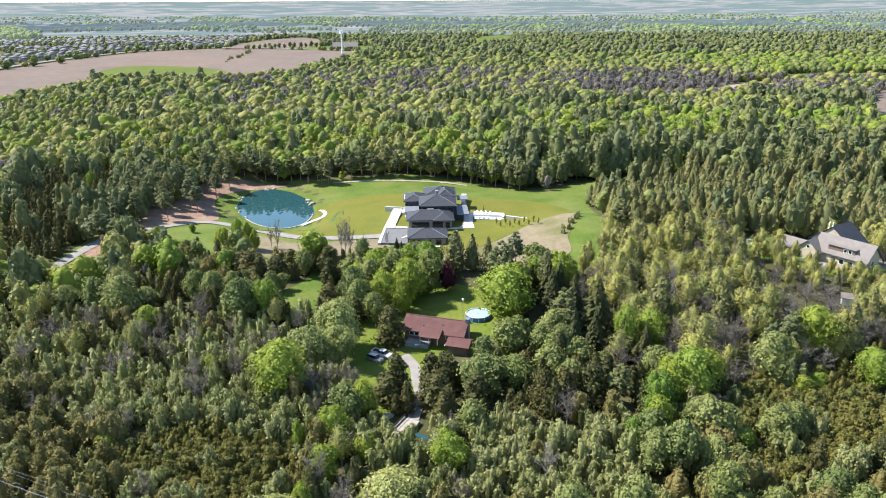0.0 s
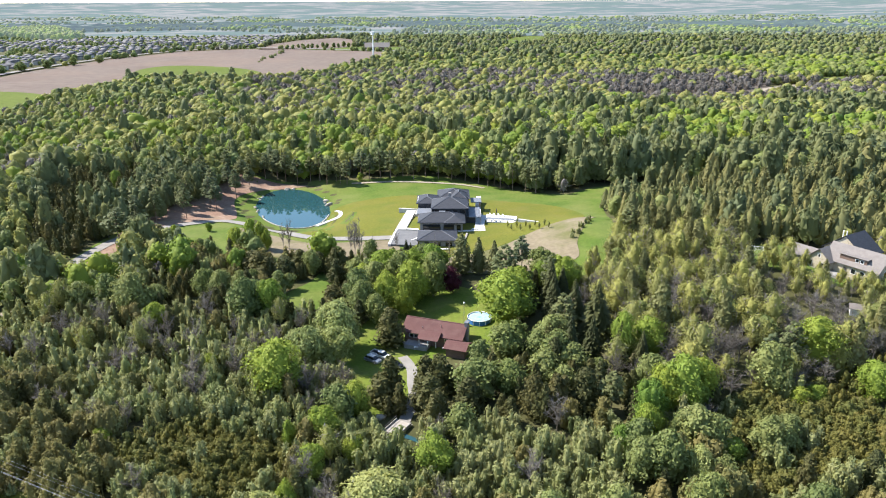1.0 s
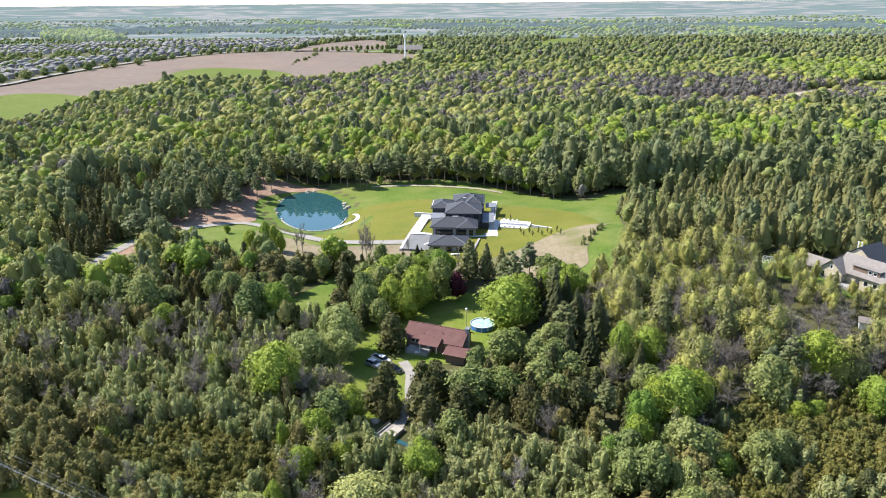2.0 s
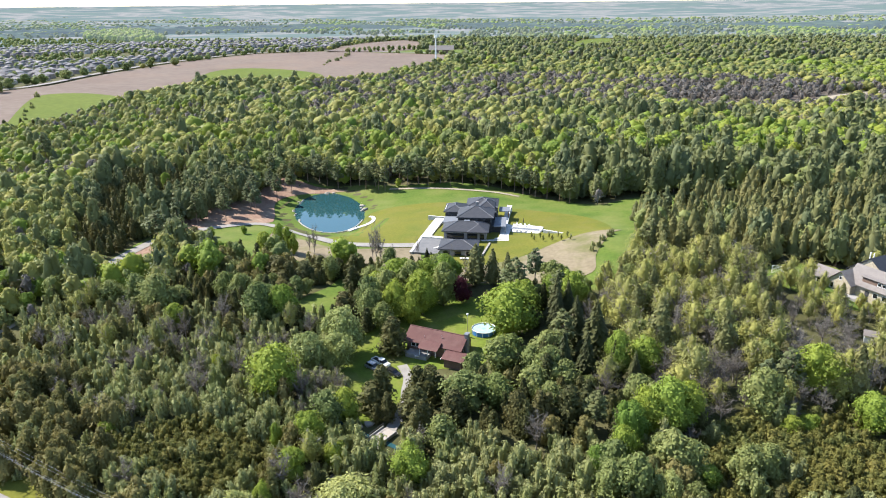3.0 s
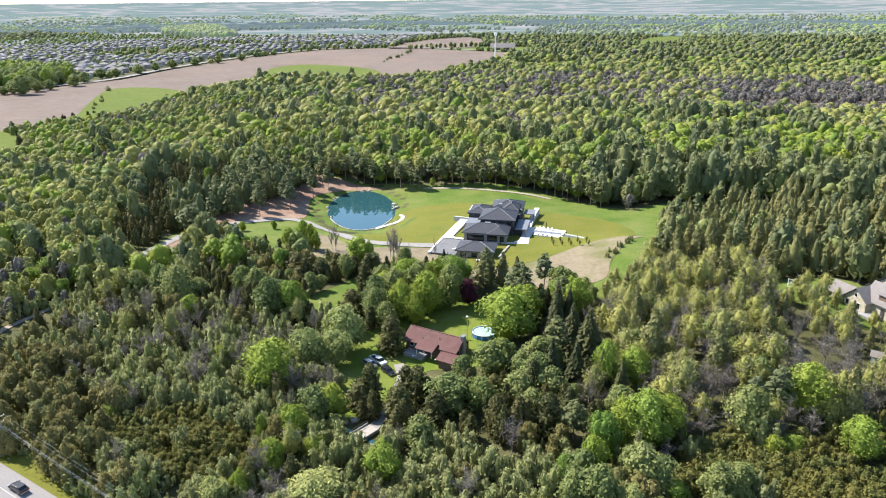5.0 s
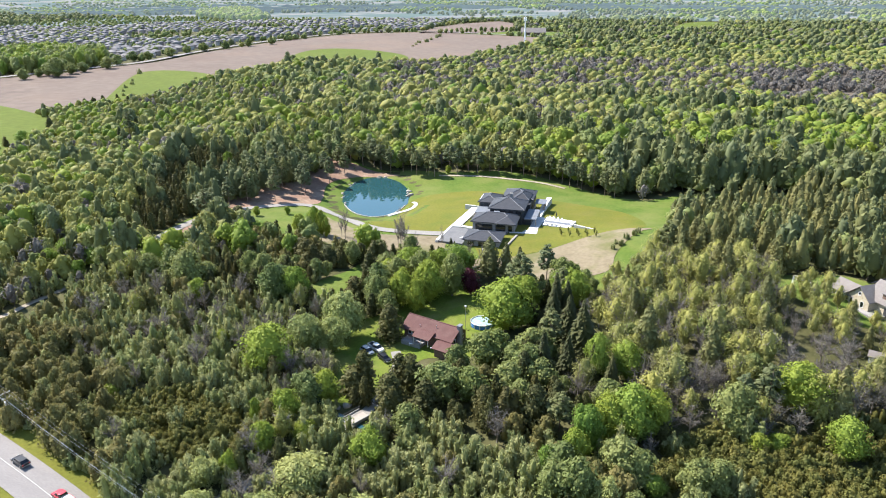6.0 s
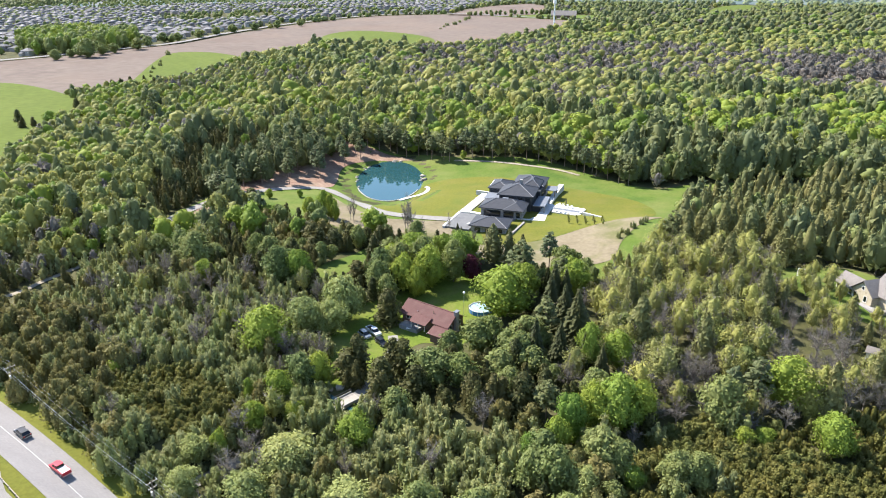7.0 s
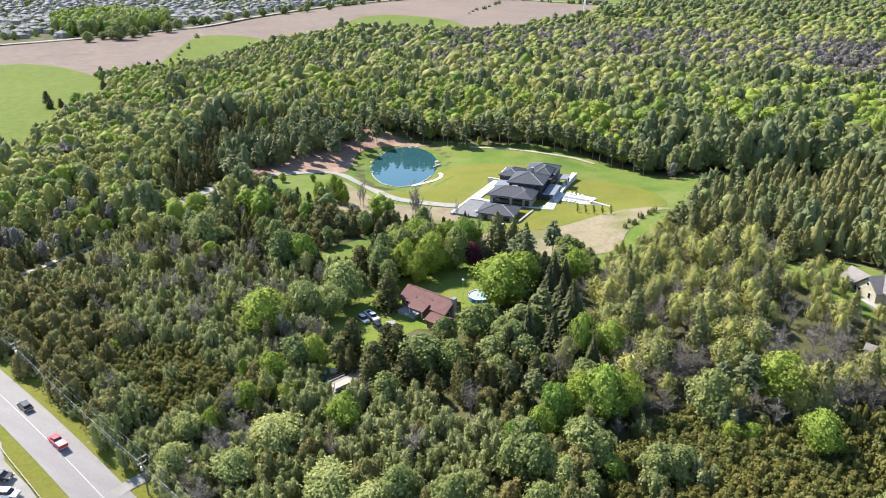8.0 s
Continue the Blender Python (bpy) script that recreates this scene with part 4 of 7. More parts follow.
r_w = np.random.default_rng(21)
mid, far, specks, distant = {}, {}, {}, {}
xs_, ys_ = scatter(-330, 200, 52, 330, 3.7, r_w)
keep = r_w.uniform(0, 1, len(xs_))
rows_near = []
for zone in (THICKET, THICKET_B):
    gx, gy = scatter(-70, 110, 98, 158, 2.25, r_w)
    ok = inside(zone, gx, gy)
    for x, y in zip(gx[ok], gy[ok]):
        rows_near.append((math.hypot(x - 35, y), "juniper", x, y, 3.0 * float(np.clip(r_w.normal(1, 0.2), 0.6, 1.5)), r_w.uniform(0.88, 1.15)))
for x, y, k in zip(xs_, ys_, keep):
    kind = stand(x, y, r_w.uniform())
    if kind == "juniper":
        continue
    share = {"pine": 0.5, "red_pine": 0.46, "maple": 0.5, "ash": 0.55, "poplar": 1.0, "willow": 0.4, "spruce": 0.7, "bare": 0.85, "cedar": 0.62, "osier": 0.72}.get(kind, 0.92)
    if k > share:
        continue
    h = HIGH[kind] * float(np.clip(r_w.normal(1, 0.16), 0.6, 1.4))
    if 190 < y < 230 and -85 < x < 50:
        h *= 0.85
    if x < -230:
        h *= 0.75
    if 84 < x < 145 and 168 < y < 200:
        h *= 0.66
    rows_near.append((math.hypot(x - 35, y), kind, x, y, h, r_w.uniform(0.88, 1.15)))
rows_near.sort()
TAKEN = []


def clear_of(x, y):
    return all((x - a) ** 2 + (y - b) ** 2 > c * c for a, b, c in TAKEN)


# ---- trees that stand out ----
def grove(kind, rows, wide=1.0, label=""):
    """Trees of one kind. rows: x, y, height and, where it differs, width."""
    for i, (x, y, h, *w) in enumerate(rows):
        w = wide * (w[0] if w else 1.0)
        tree(kind, x, y, h, w, i, 1.7 * i, label)
        TAKEN.append((x, y, h * w * 0.30))


grove("maple", [(-38.3, 138.3, 14, 1.15), (-50.6, 177.5, 13, 0.8), (-80.8, 169.2, 9, 0.96), (-22.2, 200.1, 14, 0.95), (-19.2, 185.4, 13, 0.8), (-13.7, 206.7, 12, 0.8), (-7.7, 205.5, 14, 0.8), (-14.5, 183.5, 11, 0.8), (-12.0, 190.0, 14.5, 0.85), (-137.2, 198.0, 9, 0.81), (-152.8, 190.2, 9, 1.04), (-16.6, 116.3, 6, 1.1)])
grove("maple", [(52.2, 133.3, 14, 0.95), (43.9, 126.9, 13, 0.7), (41.7, 121.2, 11, 0.72), (36.7, 118.6, 8, 0.7), (47.5, 131.5, 12.5, 0.8), (56.5, 136.5, 12, 0.8)])
grove("maple", [(94.2, 137.9, 10, 1.05)], 1.0, "dense round bright green tree")
grove("maple", [(-19.0, 131.5, 9, 0.85), (-23.3, 121.3, 9.5, 0.91), (-30.5, 119.2, 7, 0.52), (-24.1, 110.8, 8, 0.93), (-0.2, 114.1, 9, 1.1), (-139.0, 188.7, 8, 1.1), (-152.3, 181.9, 8.5, 1.1), (-137.6, 178.8, 7, 1.0), (-122.1, 185.6, 7, 0.8), (-108.5, 200.6, 8.5, 1.0), (-164.2, 208.3, 7, 0.69), (-168.2, 318.1, 11, 0.6)], 1.0, "yellow-green leafy tree fresh in leaf")
grove("maple", [(42.8, 154.0, 14, 0.56), (57.8, 116.8, 6, 1.0), (77.5, 136.1, 5, 1.2), (81.5, 137.2, 4.6, 1.2), (-26.4, 101.8, 7, 0.72), (-68.4, 117.6, 4, 1.3), (-57.0, 146.0, 6, 0.9)], 1.0, "yellow-green leafy tree fresh in leaf")
grove("ash", [(-57.8, 175.6, 14, 0.98), (-22.1, 128.7, 10, 1.1), (-28.5, 187.9, 13, 0.9), (-26, 181.5, 12, 0.9), (-21, 177.5, 10, 0.85), (-17, 197, 15, 0.85), (-6.6, 196, 15, 0.85), (-24, 193, 13, 0.9), (14.2, 155.6, 11, 1.2), (22.0, 155.4, 9, 1.15), (7.2, 138.9, 11, 1.25), (23.5, 144.0, 10, 1.25), (14.9, 140.0, 10, 1.2), (4.2, 124.6, 9, 1.06), (48.5, 121.6, 9, 0.65), (-127.9, 204.5, 8, 0.87)])
grove("ash", [(-92.0, 229.0, 7, 1.2), (-98.0, 229.5, 6.5, 1.2), (65.0, 119.8, 9, 1.1), (69.0, 120.8, 8.4, 1.1), (30.0, 149.0, 9, 1.2), (27.0, 139.0, 9, 1.1)])
grove("maple", [(14.9, 177.0, 15.5, 1.3), (19, 187, 13, 0.9)], 1.0, "large pale green leafy tree by the round pool")
grove("willow", [(-29.2, 163.5, 14, 0.92), (-34.2, 152.0, 12, 0.9), (-28.0, 154.5, 11.0, 0.97), (-11.0, 102.7, 9, 1.5), (8.2, 95.6, 9, 1.45), (17.1, 94.9, 8, 1.4), (-30.0, 98.2, 7.5, 1.0), (-26.6, 89.9, 7, 1.15), (-13.7, 93.6, 8, 1.3)])
grove("willow", [(49.4, 110.0, 9, 0.75)], 1.0, "pale green rounded bushy willow")
grove("osier", [(-121.0, 203.9, 8, 1.3), (-110.4, 158.7, 6, 1.5), (-107.5, 178.6, 6.5, 1.4)], 1.0, "silvery green bushy willow among cedars")
grove("dark_cedar", [(-15.8, 166.0, 11, 1.16), (-12.2, 139.4, 11, 1.35), (-1.2, 142.5, 10, 1.16), (-2.6, 133.0, 10, 1.21), (20.0, 132.9, 10, 0.94), (24.8, 133.6, 10, 1.06), (31.4, 134.7, 10.5, 1.11), (35.4, 139.9, 9, 1.09), (-112.7, 241.5, 8, 1.6), (-4.4, 143.8, 9, 1.2), (-4.6, 135.6, 8, 1.15), (-0.9, 129.1, 9, 1.3), (5.8, 133.6, 9, 1.22)], 1.28, "dark olive broad upright cedar")
grove("dark_cedar", [(-64.6, 209.2, 9, 1.5), (-60.5, 206.4, 8.5, 1.5), (-56.0, 208.5, 8, 1.5), (-52.2, 214.5, 8, 1.4), (-46.4, 215.4, 7, 1.4), (-40.6, 214.1, 9, 1.4), (-35.2, 185.5, 8, 1.5), (-37.9, 203.6, 9, 1.4), (-68.0, 213.0, 8, 1.4)], 1.28, "dark olive broad upright cedar")
grove("maple", [(-76.7, 239.0, 12, 0.55), (-79.6, 233.4, 10, 0.7), (-73.0, 238.0, 11, 0.55), (-82.5, 236.5, 9, 0.7), (-70.0, 236.0, 9, 0.5)], 1.0, "slender bright yellow-green tree by the bare soil")
grove("bare", [(56.8, 148.8, 8, 1.46), (61.5, 146.4, 7.5, 1.5), (65.9, 149.1, 8, 1.43), (70.1, 143.5, 7, 1.47), (64.2, 139.6, 7, 1.5), (73.3, 146.5, 7, 1.5), (59.7, 138.2, 7, 1.5), (52.9, 145.4, 8, 1.2), (78.8, 139.3, 6.5, 1.5), (65.5, 157.9, 8, 1.24)], 1.0, "grey leafless tree with fine twigs by the thicket")
grove("plum", [(-1.4, 198.4, 9, 1.05)])
grove("red_pine", [(1.3, 212.9, 14, 1.35), (6.9, 213.3, 12.5, 1.1), (11.9, 210.8, 12, 1.1)], 1.0, "grey-green bushy spruce behind the yard")
grove("spruce", [(37.7, 164.6, 17, 1.37), (17.4, 190.2, 14, 1.1), (27.7, 184.8, 15, 1.1), (28.0, 178.5, 14, 1.2), (30.9, 185.2, 13, 1.1), (41.7, 152.9, 12, 1.2), (46.3, 149.9, 11, 1.14), (33.0, 173.0, 14, 1.2)])
grove("pine", [(36.9, 133.7, 10, 1.04), (80.0, 148.7, 13, 0.95), (74.9, 147.4, 11, 0.95)], 1.0, "blue-green feathery pine among bare trees")
grove("pine", [(-127.8, 240.5, 14, 1.3), (-120.3, 238.2, 12, 1.3), (-274.6, 370.0, 18, 0.9), (-222.4, 306.6, 16, 0.91), (-129.7, 324.4, 16, 1.4), (-142.0, 317.7, 15, 1.4)], 1.0, "tall olive-green pine with level boughs")
grove("poplar", [(63.8, 174.8, 10, 1.4), (74.7, 176.0, 10, 1.35), (65.5, 186.4, 10, 1.25), (83.2, 191.5, 9, 1.03), (93.8, 201.4, 8, 1.1), (100.2, 204.0, 8, 1.1), (76.9, 210.8, 11, 1.3), (60.0, 191.3, 10, 1.19)])
grove("bare", [(82.5, 169.7, 8, 1.6), (94.1, 170.7, 8, 1.6), (100.4, 171.6, 9, 1.38), (61.2, 147.3, 8, 1.6), (71.0, 160.3, 9, 1.0), (86.1, 144.1, 7, 1.7), (60.5, 164.1, 9, 0.95), (80.2, 186.5, 10, 0.7), (-90.5, 130.6, 6, 1.3), (-84.9, 129.9, 6, 1.07), (-80.4, 145.0, 6, 1.38), (-65.0, 131.0, 5, 1.6), (44.1, 144.1, 7, 1.6)])
grove("pine", [(-119, 281, 14), (-118, 305, 15), (-128, 272, 14), (-140, 306, 15), (-135, 318, 15), (-134, 331, 15), (-136, 343, 15), (-128, 357, 15), (-116, 360, 15), (-109, 361, 14),
               (-103, 363, 15), (-84, 359, 14), (-74, 353, 14), (-67, 353, 13), (-63, 351, 14), (-125, 292, 15), (-123, 320, 15), (-120, 335, 14), (-117, 347, 15), (-131, 262, 14), (-113, 326, 15), (-111, 341, 14), (-113, 300, 14), (-120, 312, 15), (-126, 326, 15), (-128, 304, 14), (-138, 292, 15), (-132, 283, 14)], 0.9, "tall bare-trunked pine by the pond")
grove("pine", [(-98, 361, 16), (-91, 358, 15), (-79, 359, 16), (-70, 358, 15), (-57, 360, 16), (-52, 357, 14), (-47, 361, 16), (-41, 358, 15), (-35, 361, 16), (-29, 357, 14), (-23, 360, 15), (-16, 358, 16), (-9, 357, 14), (-2, 356, 15), (5, 353, 15), (13, 351, 14)], 0.95, "tall dark pine at the edge of the lawn")
grove("pine", [(9.8, 346, 15), (16, 344, 14), (22, 341, 15), (28, 335, 14), (33, 332, 15)], 0.85, "tall thinned pine with a bare trunk at the tree line")
grove("maple", [(-113, 255, 4.5), (-102, 262.5, 4), (-57, 357, 5)], 0.9, "small young lawn tree")
grove("osier", [(47, 251, 2.6), (46, 248, 2.4), (43.5, 244, 2.6), (42, 239, 2.4), (40, 240.5, 2.0), (39.5, 236, 2.4)], 1.0, "small green shrub planted on the mound")
grove("bare", [(-37.0, 231, 16), (-38.6, 232.5, 14), (-35.0, 230, 15), (-62, 236, 13), (-23, 238, 8), (-65, 239, 10), (-8, 222, 11), (-3, 220, 10), (-30, 228, 9)], 0.5, "tall thin leafless tree on bare soil")

grove("osier", [(-451, 583, 5), (-505, 660, 7), (-407, 519, 4), (-380, 478, 5), (-374, 501, 3.5), (-362, 524, 4), (-398, 597, 3), (-417, 637, 3.5), (-345, 473, 5), (-340, 447, 5), (-384, 561, 3),
                (-470, 606, 4), (-440, 560, 5), (-425, 540, 4), (-366, 490, 5), (-355, 500, 4), (-350, 540, 5), (-372, 540, 4), (-392, 506, 4), (-360, 470, 5), (-348, 510, 4), (-365, 560, 4)], 1.0, "low green bush on the grassy knoll")
grove("poplar", [(99, 199, 7), (101.5, 195.5, 7.5), (96, 206, 8), (103.5, 191, 6), (93.5, 201, 6)], 0.75, "slender tree in thin spring leaf before the stone house")
grove("dark_cedar", [(-350, 333, 9), (-332, 321, 8), (-330, 326.5, 7), (-342, 373, 10), (-387, 453, 9), (-392, 467, 8), (-391, 477, 8), (-380, 481, 9), (-368, 479, 8)], 1.3, "dark rounded evergreen at the meadow's edge")
grove("maple", [(-329, 338, 9), (-321, 339, 8), (-325, 334, 7), (-348, 389, 9), (-338, 389, 9)], 1.1, "leafy green tree at the meadow's edge")
grove("ash", [(-358, 1398, 9), (-349, 1399, 10), (-339, 1400, 9), (-331, 1400, 10), (-321, 1401, 8), (-314, 1419, 11), (-306, 1419, 10), (-293, 1420, 10), (-284, 1421, 9), (-277, 1439, 12), (-264, 1422, 10), (-255, 1423, 11)], 1.1, "rounded dark green tree in the row beside the upper field")
grove("osier", [(-332, 1067, 3), (-338, 1100, 4), (-344, 1131, 5), (-338, 1152, 6), (-346, 1200, 5), (-351, 1245, 7), (-354, 1275, 7), (-386, 1379, 9)], 1.5, "low brownish bush on the hedge line in the field")
grove("ash", [(-593, 589, 12.2), (-597, 613, 9.5), (-595, 624, 14.9), (-576, 618, 21.6), (-582, 643, 13.5), (-581, 660, 12.2), (-579, 696, 14.9), (-595, 730, 13.5), (-609, 776, 13.5), (-600, 793, 12.2), (-597, 833, 13.5), (-606, 882, 12.2), (-604, 919, 13.5), (-594, 961, 12.2), (-583, 1006, 13.5), (-571, 1054, 12.2)], 1.5, "rounded dark green tree in the row along the far road")
grove("poplar", [(112, 186, 6), (116, 183, 6.5), (109, 189, 5.5), (119, 180, 7)], 0.95, "pale yellow-green tree in thin leaf")
TAKEN += [(2, 207, 6), (8, 207, 6), (13, 205, 4), (25, 172, 4), (30, 171, 3), (5, 158, 7), (0, 153, 4.5), (107, 174.4, 2.5), (4, 159.5, 6.5), (-1, 163, 5), (-17.5, 158, 5), (-10, 127, 5.5), (-7, 122.5, 4.5), (-5, 119, 3), (-127, 212, 7), (-120, 204, 6), (-126, 222, 6), (-119, 214, 5), (-126, 232, 5), (-134, 145, 4), (-129.5, 142, 4), (-132.5, 153, 4), (-128, 150, 3.5), (-130.5, 160, 4), (-126.5, 157, 3.5), (20, 170, 6), (12, 168, 5), (24, 163, 4), (22, 177, 4)]

# ---- the woods ----
CAP = {"osier": 250, "juniper": 290}
count = {}
for d, kind, x, y, h, w in rows_near:
    if not clear_of(x, y):
        continue
    count[kind] = count.get(kind, 0) + 1
    if count[kind] <= CAP.get(kind, 280) and d < 235:
        tree(kind, x, y, h, w, int(r_w.integers(VARIANTS)), float(r_w.uniform(0, 6.28)))
    else:
        (far if x < -205 else mid).setdefault(kind, []).append((x, y, h, w))
# low shrubs where the stands leave gaps
grown = np.array([(x, y, min(0.36 * h * w, 3.2)) for d, kind, x, y, h, w in rows_near if clear_of(x, y)] + TAKEN)
xs_, ys_ = scatter(-160, 130, 60, 176, 2.4, r_w)
for x, y in zip(xs_, ys_):
    if np.min(np.hypot(grown[:, 0] - x, grown[:, 1] - y) - grown[:, 2]) > 0.55:
        mid.setdefault("osier" if x < 40 else "juniper", []).append((x, y, r_w.uniform(2.2, 3.6), r_w.uniform(0.9, 1.3)))
        grown = np.vstack([grown, (x, y, 1.0)])
xs_, ys_ = scatter(-560, 330, 330, 620, 6.0, r_w)
for x, y in zip(xs_, ys_):
    kind = stand(x, y, r_w.uniform())
    h = HIGH[kind] * float(np.clip(r_w.normal(1.0, 0.17), 0.6, 1.5)) * (0.68 if x < -230 else 1.12 if x < -40 else 1.3 if y < 430 else 1.05)
    if clear_of(x, y):
        (mid if y < 470 and x > -205 else far).setdefault(kind, []).append((x, y, h, r_w.uniform(0.9, 1.25)))
xs_, ys_ = scatter(-620, -328, 120, 332, 6.5, r_w)
for x, y in zip(xs_, ys_):
    kind = stand(x, y, r_w.uniform())
    far.setdefault(kind, []).append((x, y, HIGH[kind] * r_w.uniform(0.8, 1.2), r_w.uniform(0.95, 1.25)))
xs_, ys_ = scatter(-900, 620, 620, 1000, 8.8, r_w)
for x, y in zip(xs_, ys_):
    if x < -600:
        continue
    kind = stand(x, y, r_w.uniform())
    far.setdefault(kind, []).append((x, y, HIGH[kind] * r_w.uniform(0.65, 1.15), r_w.uniform(1.2, 1.6)))
SUBURB = [(-615, 640), (-625, 915), (-625, 1125), (-575, 1335), (-450, 1440), (-470, 1680), (-420, 1950), (-900, 2300), (-1500, 1900), (-1500, 1000), (-1000, 600), (-760, 520)]
xs_, ys_ = scatter(-2000, 1300, 1000, 1850, 15.5, r_w)
built = inside(SUBURB, xs_, ys_)
for x, y, b in zip(xs_, ys_, built):
    if (b and r_w.uniform() > 0.55) or (x < -600 and y < 1000):
        continue
    kind = "ash" if b else stand(x, y, r_w.uniform())
    specks.setdefault(kind, []).append((x, y, HIGH[kind] * r_w.uniform(0.55, 1.15) * (0.8 if b else 0.9), r_w.uniform(1.2, 1.6) * (1.0 if b else 1.25)))
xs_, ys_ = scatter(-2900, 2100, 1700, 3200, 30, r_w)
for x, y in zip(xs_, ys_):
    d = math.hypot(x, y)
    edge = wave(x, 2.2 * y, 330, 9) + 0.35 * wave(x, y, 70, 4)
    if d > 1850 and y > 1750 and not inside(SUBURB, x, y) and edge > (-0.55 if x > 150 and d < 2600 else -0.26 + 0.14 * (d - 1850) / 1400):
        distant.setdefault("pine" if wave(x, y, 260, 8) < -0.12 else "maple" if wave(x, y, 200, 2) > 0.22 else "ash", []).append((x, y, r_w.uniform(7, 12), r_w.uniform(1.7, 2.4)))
xs_, ys_ = scatter(-1500, -600, 500, 1000, 14, r_w)
for x, y in zip(xs_, ys_):
    if inside(SUBURB, x, y) and r_w.uniform() < 0.42:
        specks.setdefault("ash", []).append((x, y, r_w.uniform(6, 10), 1.1))
FAR_WOOD = smooth_loop([(-650, 612), (-620, 640), (-604, 690), (-625, 745), (-680, 800), (-800, 790), (-760, 690)])
gx, gy = np.meshgrid(np.arange(-820, -590, 11.0), np.arange(600, 810, 11.0))
ok = inside(FAR_WOOD, gx, gy)
for x, y in zip(gx[ok], gy[ok]):
    mid.setdefault("ash" if r_w.uniform() < 0.5 else "maple", []).append((x + r_w.uniform(-3, 3), y + r_w.uniform(-3, 3), r_w.uniform(17, 23), r_w.uniform(0.75, 1.0)))
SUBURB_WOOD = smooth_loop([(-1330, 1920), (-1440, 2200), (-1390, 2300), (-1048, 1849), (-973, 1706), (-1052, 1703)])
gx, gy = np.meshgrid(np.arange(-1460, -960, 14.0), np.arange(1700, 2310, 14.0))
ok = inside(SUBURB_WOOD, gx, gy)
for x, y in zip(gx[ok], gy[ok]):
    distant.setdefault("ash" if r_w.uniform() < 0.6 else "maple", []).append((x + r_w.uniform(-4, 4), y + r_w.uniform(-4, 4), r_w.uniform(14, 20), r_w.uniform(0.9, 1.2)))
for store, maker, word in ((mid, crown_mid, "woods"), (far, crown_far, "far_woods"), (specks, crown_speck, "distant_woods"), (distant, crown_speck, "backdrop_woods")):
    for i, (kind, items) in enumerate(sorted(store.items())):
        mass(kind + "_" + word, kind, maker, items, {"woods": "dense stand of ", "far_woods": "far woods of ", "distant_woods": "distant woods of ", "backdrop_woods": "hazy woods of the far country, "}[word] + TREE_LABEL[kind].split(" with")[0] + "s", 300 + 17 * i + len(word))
boles("wood_trunks", [row for kind, items in sorted(mid.items()) if kind not in ("osier", "cedar", "dark_cedar") for row in items], "brown trunks standing in the woods", 61)


# ---- building helpers ----
def part(name, bm, material, parent, label=""):
    """Links a bmesh as one mesh under a thing or a part."""
    me = bpy.data.meshes.new(name)
    bmesh.ops.recalc_face_normals(bm, faces=bm.faces)
    bm.to_mesh(me)
    bm.free()
    me.materials.append(material)
    ob = new(name, me)
    ob.parent = parent
    return tagged(ob, label)


def thing(name, x, y, z, turn=0.0, label="", category="", group=""):
    ob = new(name)
    ob.matrix_basis = pose(x, y, z, 0, 0, turn)
    return tagged(ob, label, category, group)


def box(bm, x0, x1, y0, y1, z0, z1, bevel=0.0):
    m = Matrix.LocRotScale(((x0 + x1) / 2, (y0 + y1) / 2, (z0 + z1) / 2), None, (x1 - x0, y1 - y0, z1 - z0))
    v = bmesh.ops.create_cube(bm, size=1, matrix=m)["verts"]
    if bevel:
        e = list({e for w in v for e in w.link_edges})
        bmesh.ops.bevel(bm, geom=e, offset=bevel, segments=2, affect="EDGES", profile=0.6)
    return bm


def boxes(*rows, bevel=0.0):
    bm = bmesh.new()
    for row in rows:
        box(bm, *row, bevel=bevel)
    return bm


def prism(points, z0, z1):
    """A flat outline drawn up from z0 to z1."""
    bm = bmesh.new()
    f = bm.faces.new([bm.verts.new((x, y, z0)) for x, y in points])
    up = bmesh.ops.extrude_face_region(bm, geom=[f])["geom"]
    bmesh.ops.translate(bm, verts=[v for v in up if isinstance(v, bmesh.types.BMVert)], vec=(0, 0, z1 - z0))
    return bm


def tube(bm, a, b, ra, rb=None, k=8):
    a, b = Vector(a), Vector(b)
    d = b - a
    m = Matrix.Translation((a + b) / 2) @ d.to_track_quat("Z", "Y").to_matrix().to_4x4()
    bmesh.ops.create_cone(bm, cap_ends=True, segments=k, radius1=ra, radius2=ra if rb is None else rb, depth=d.length, matrix=m)
    return bm


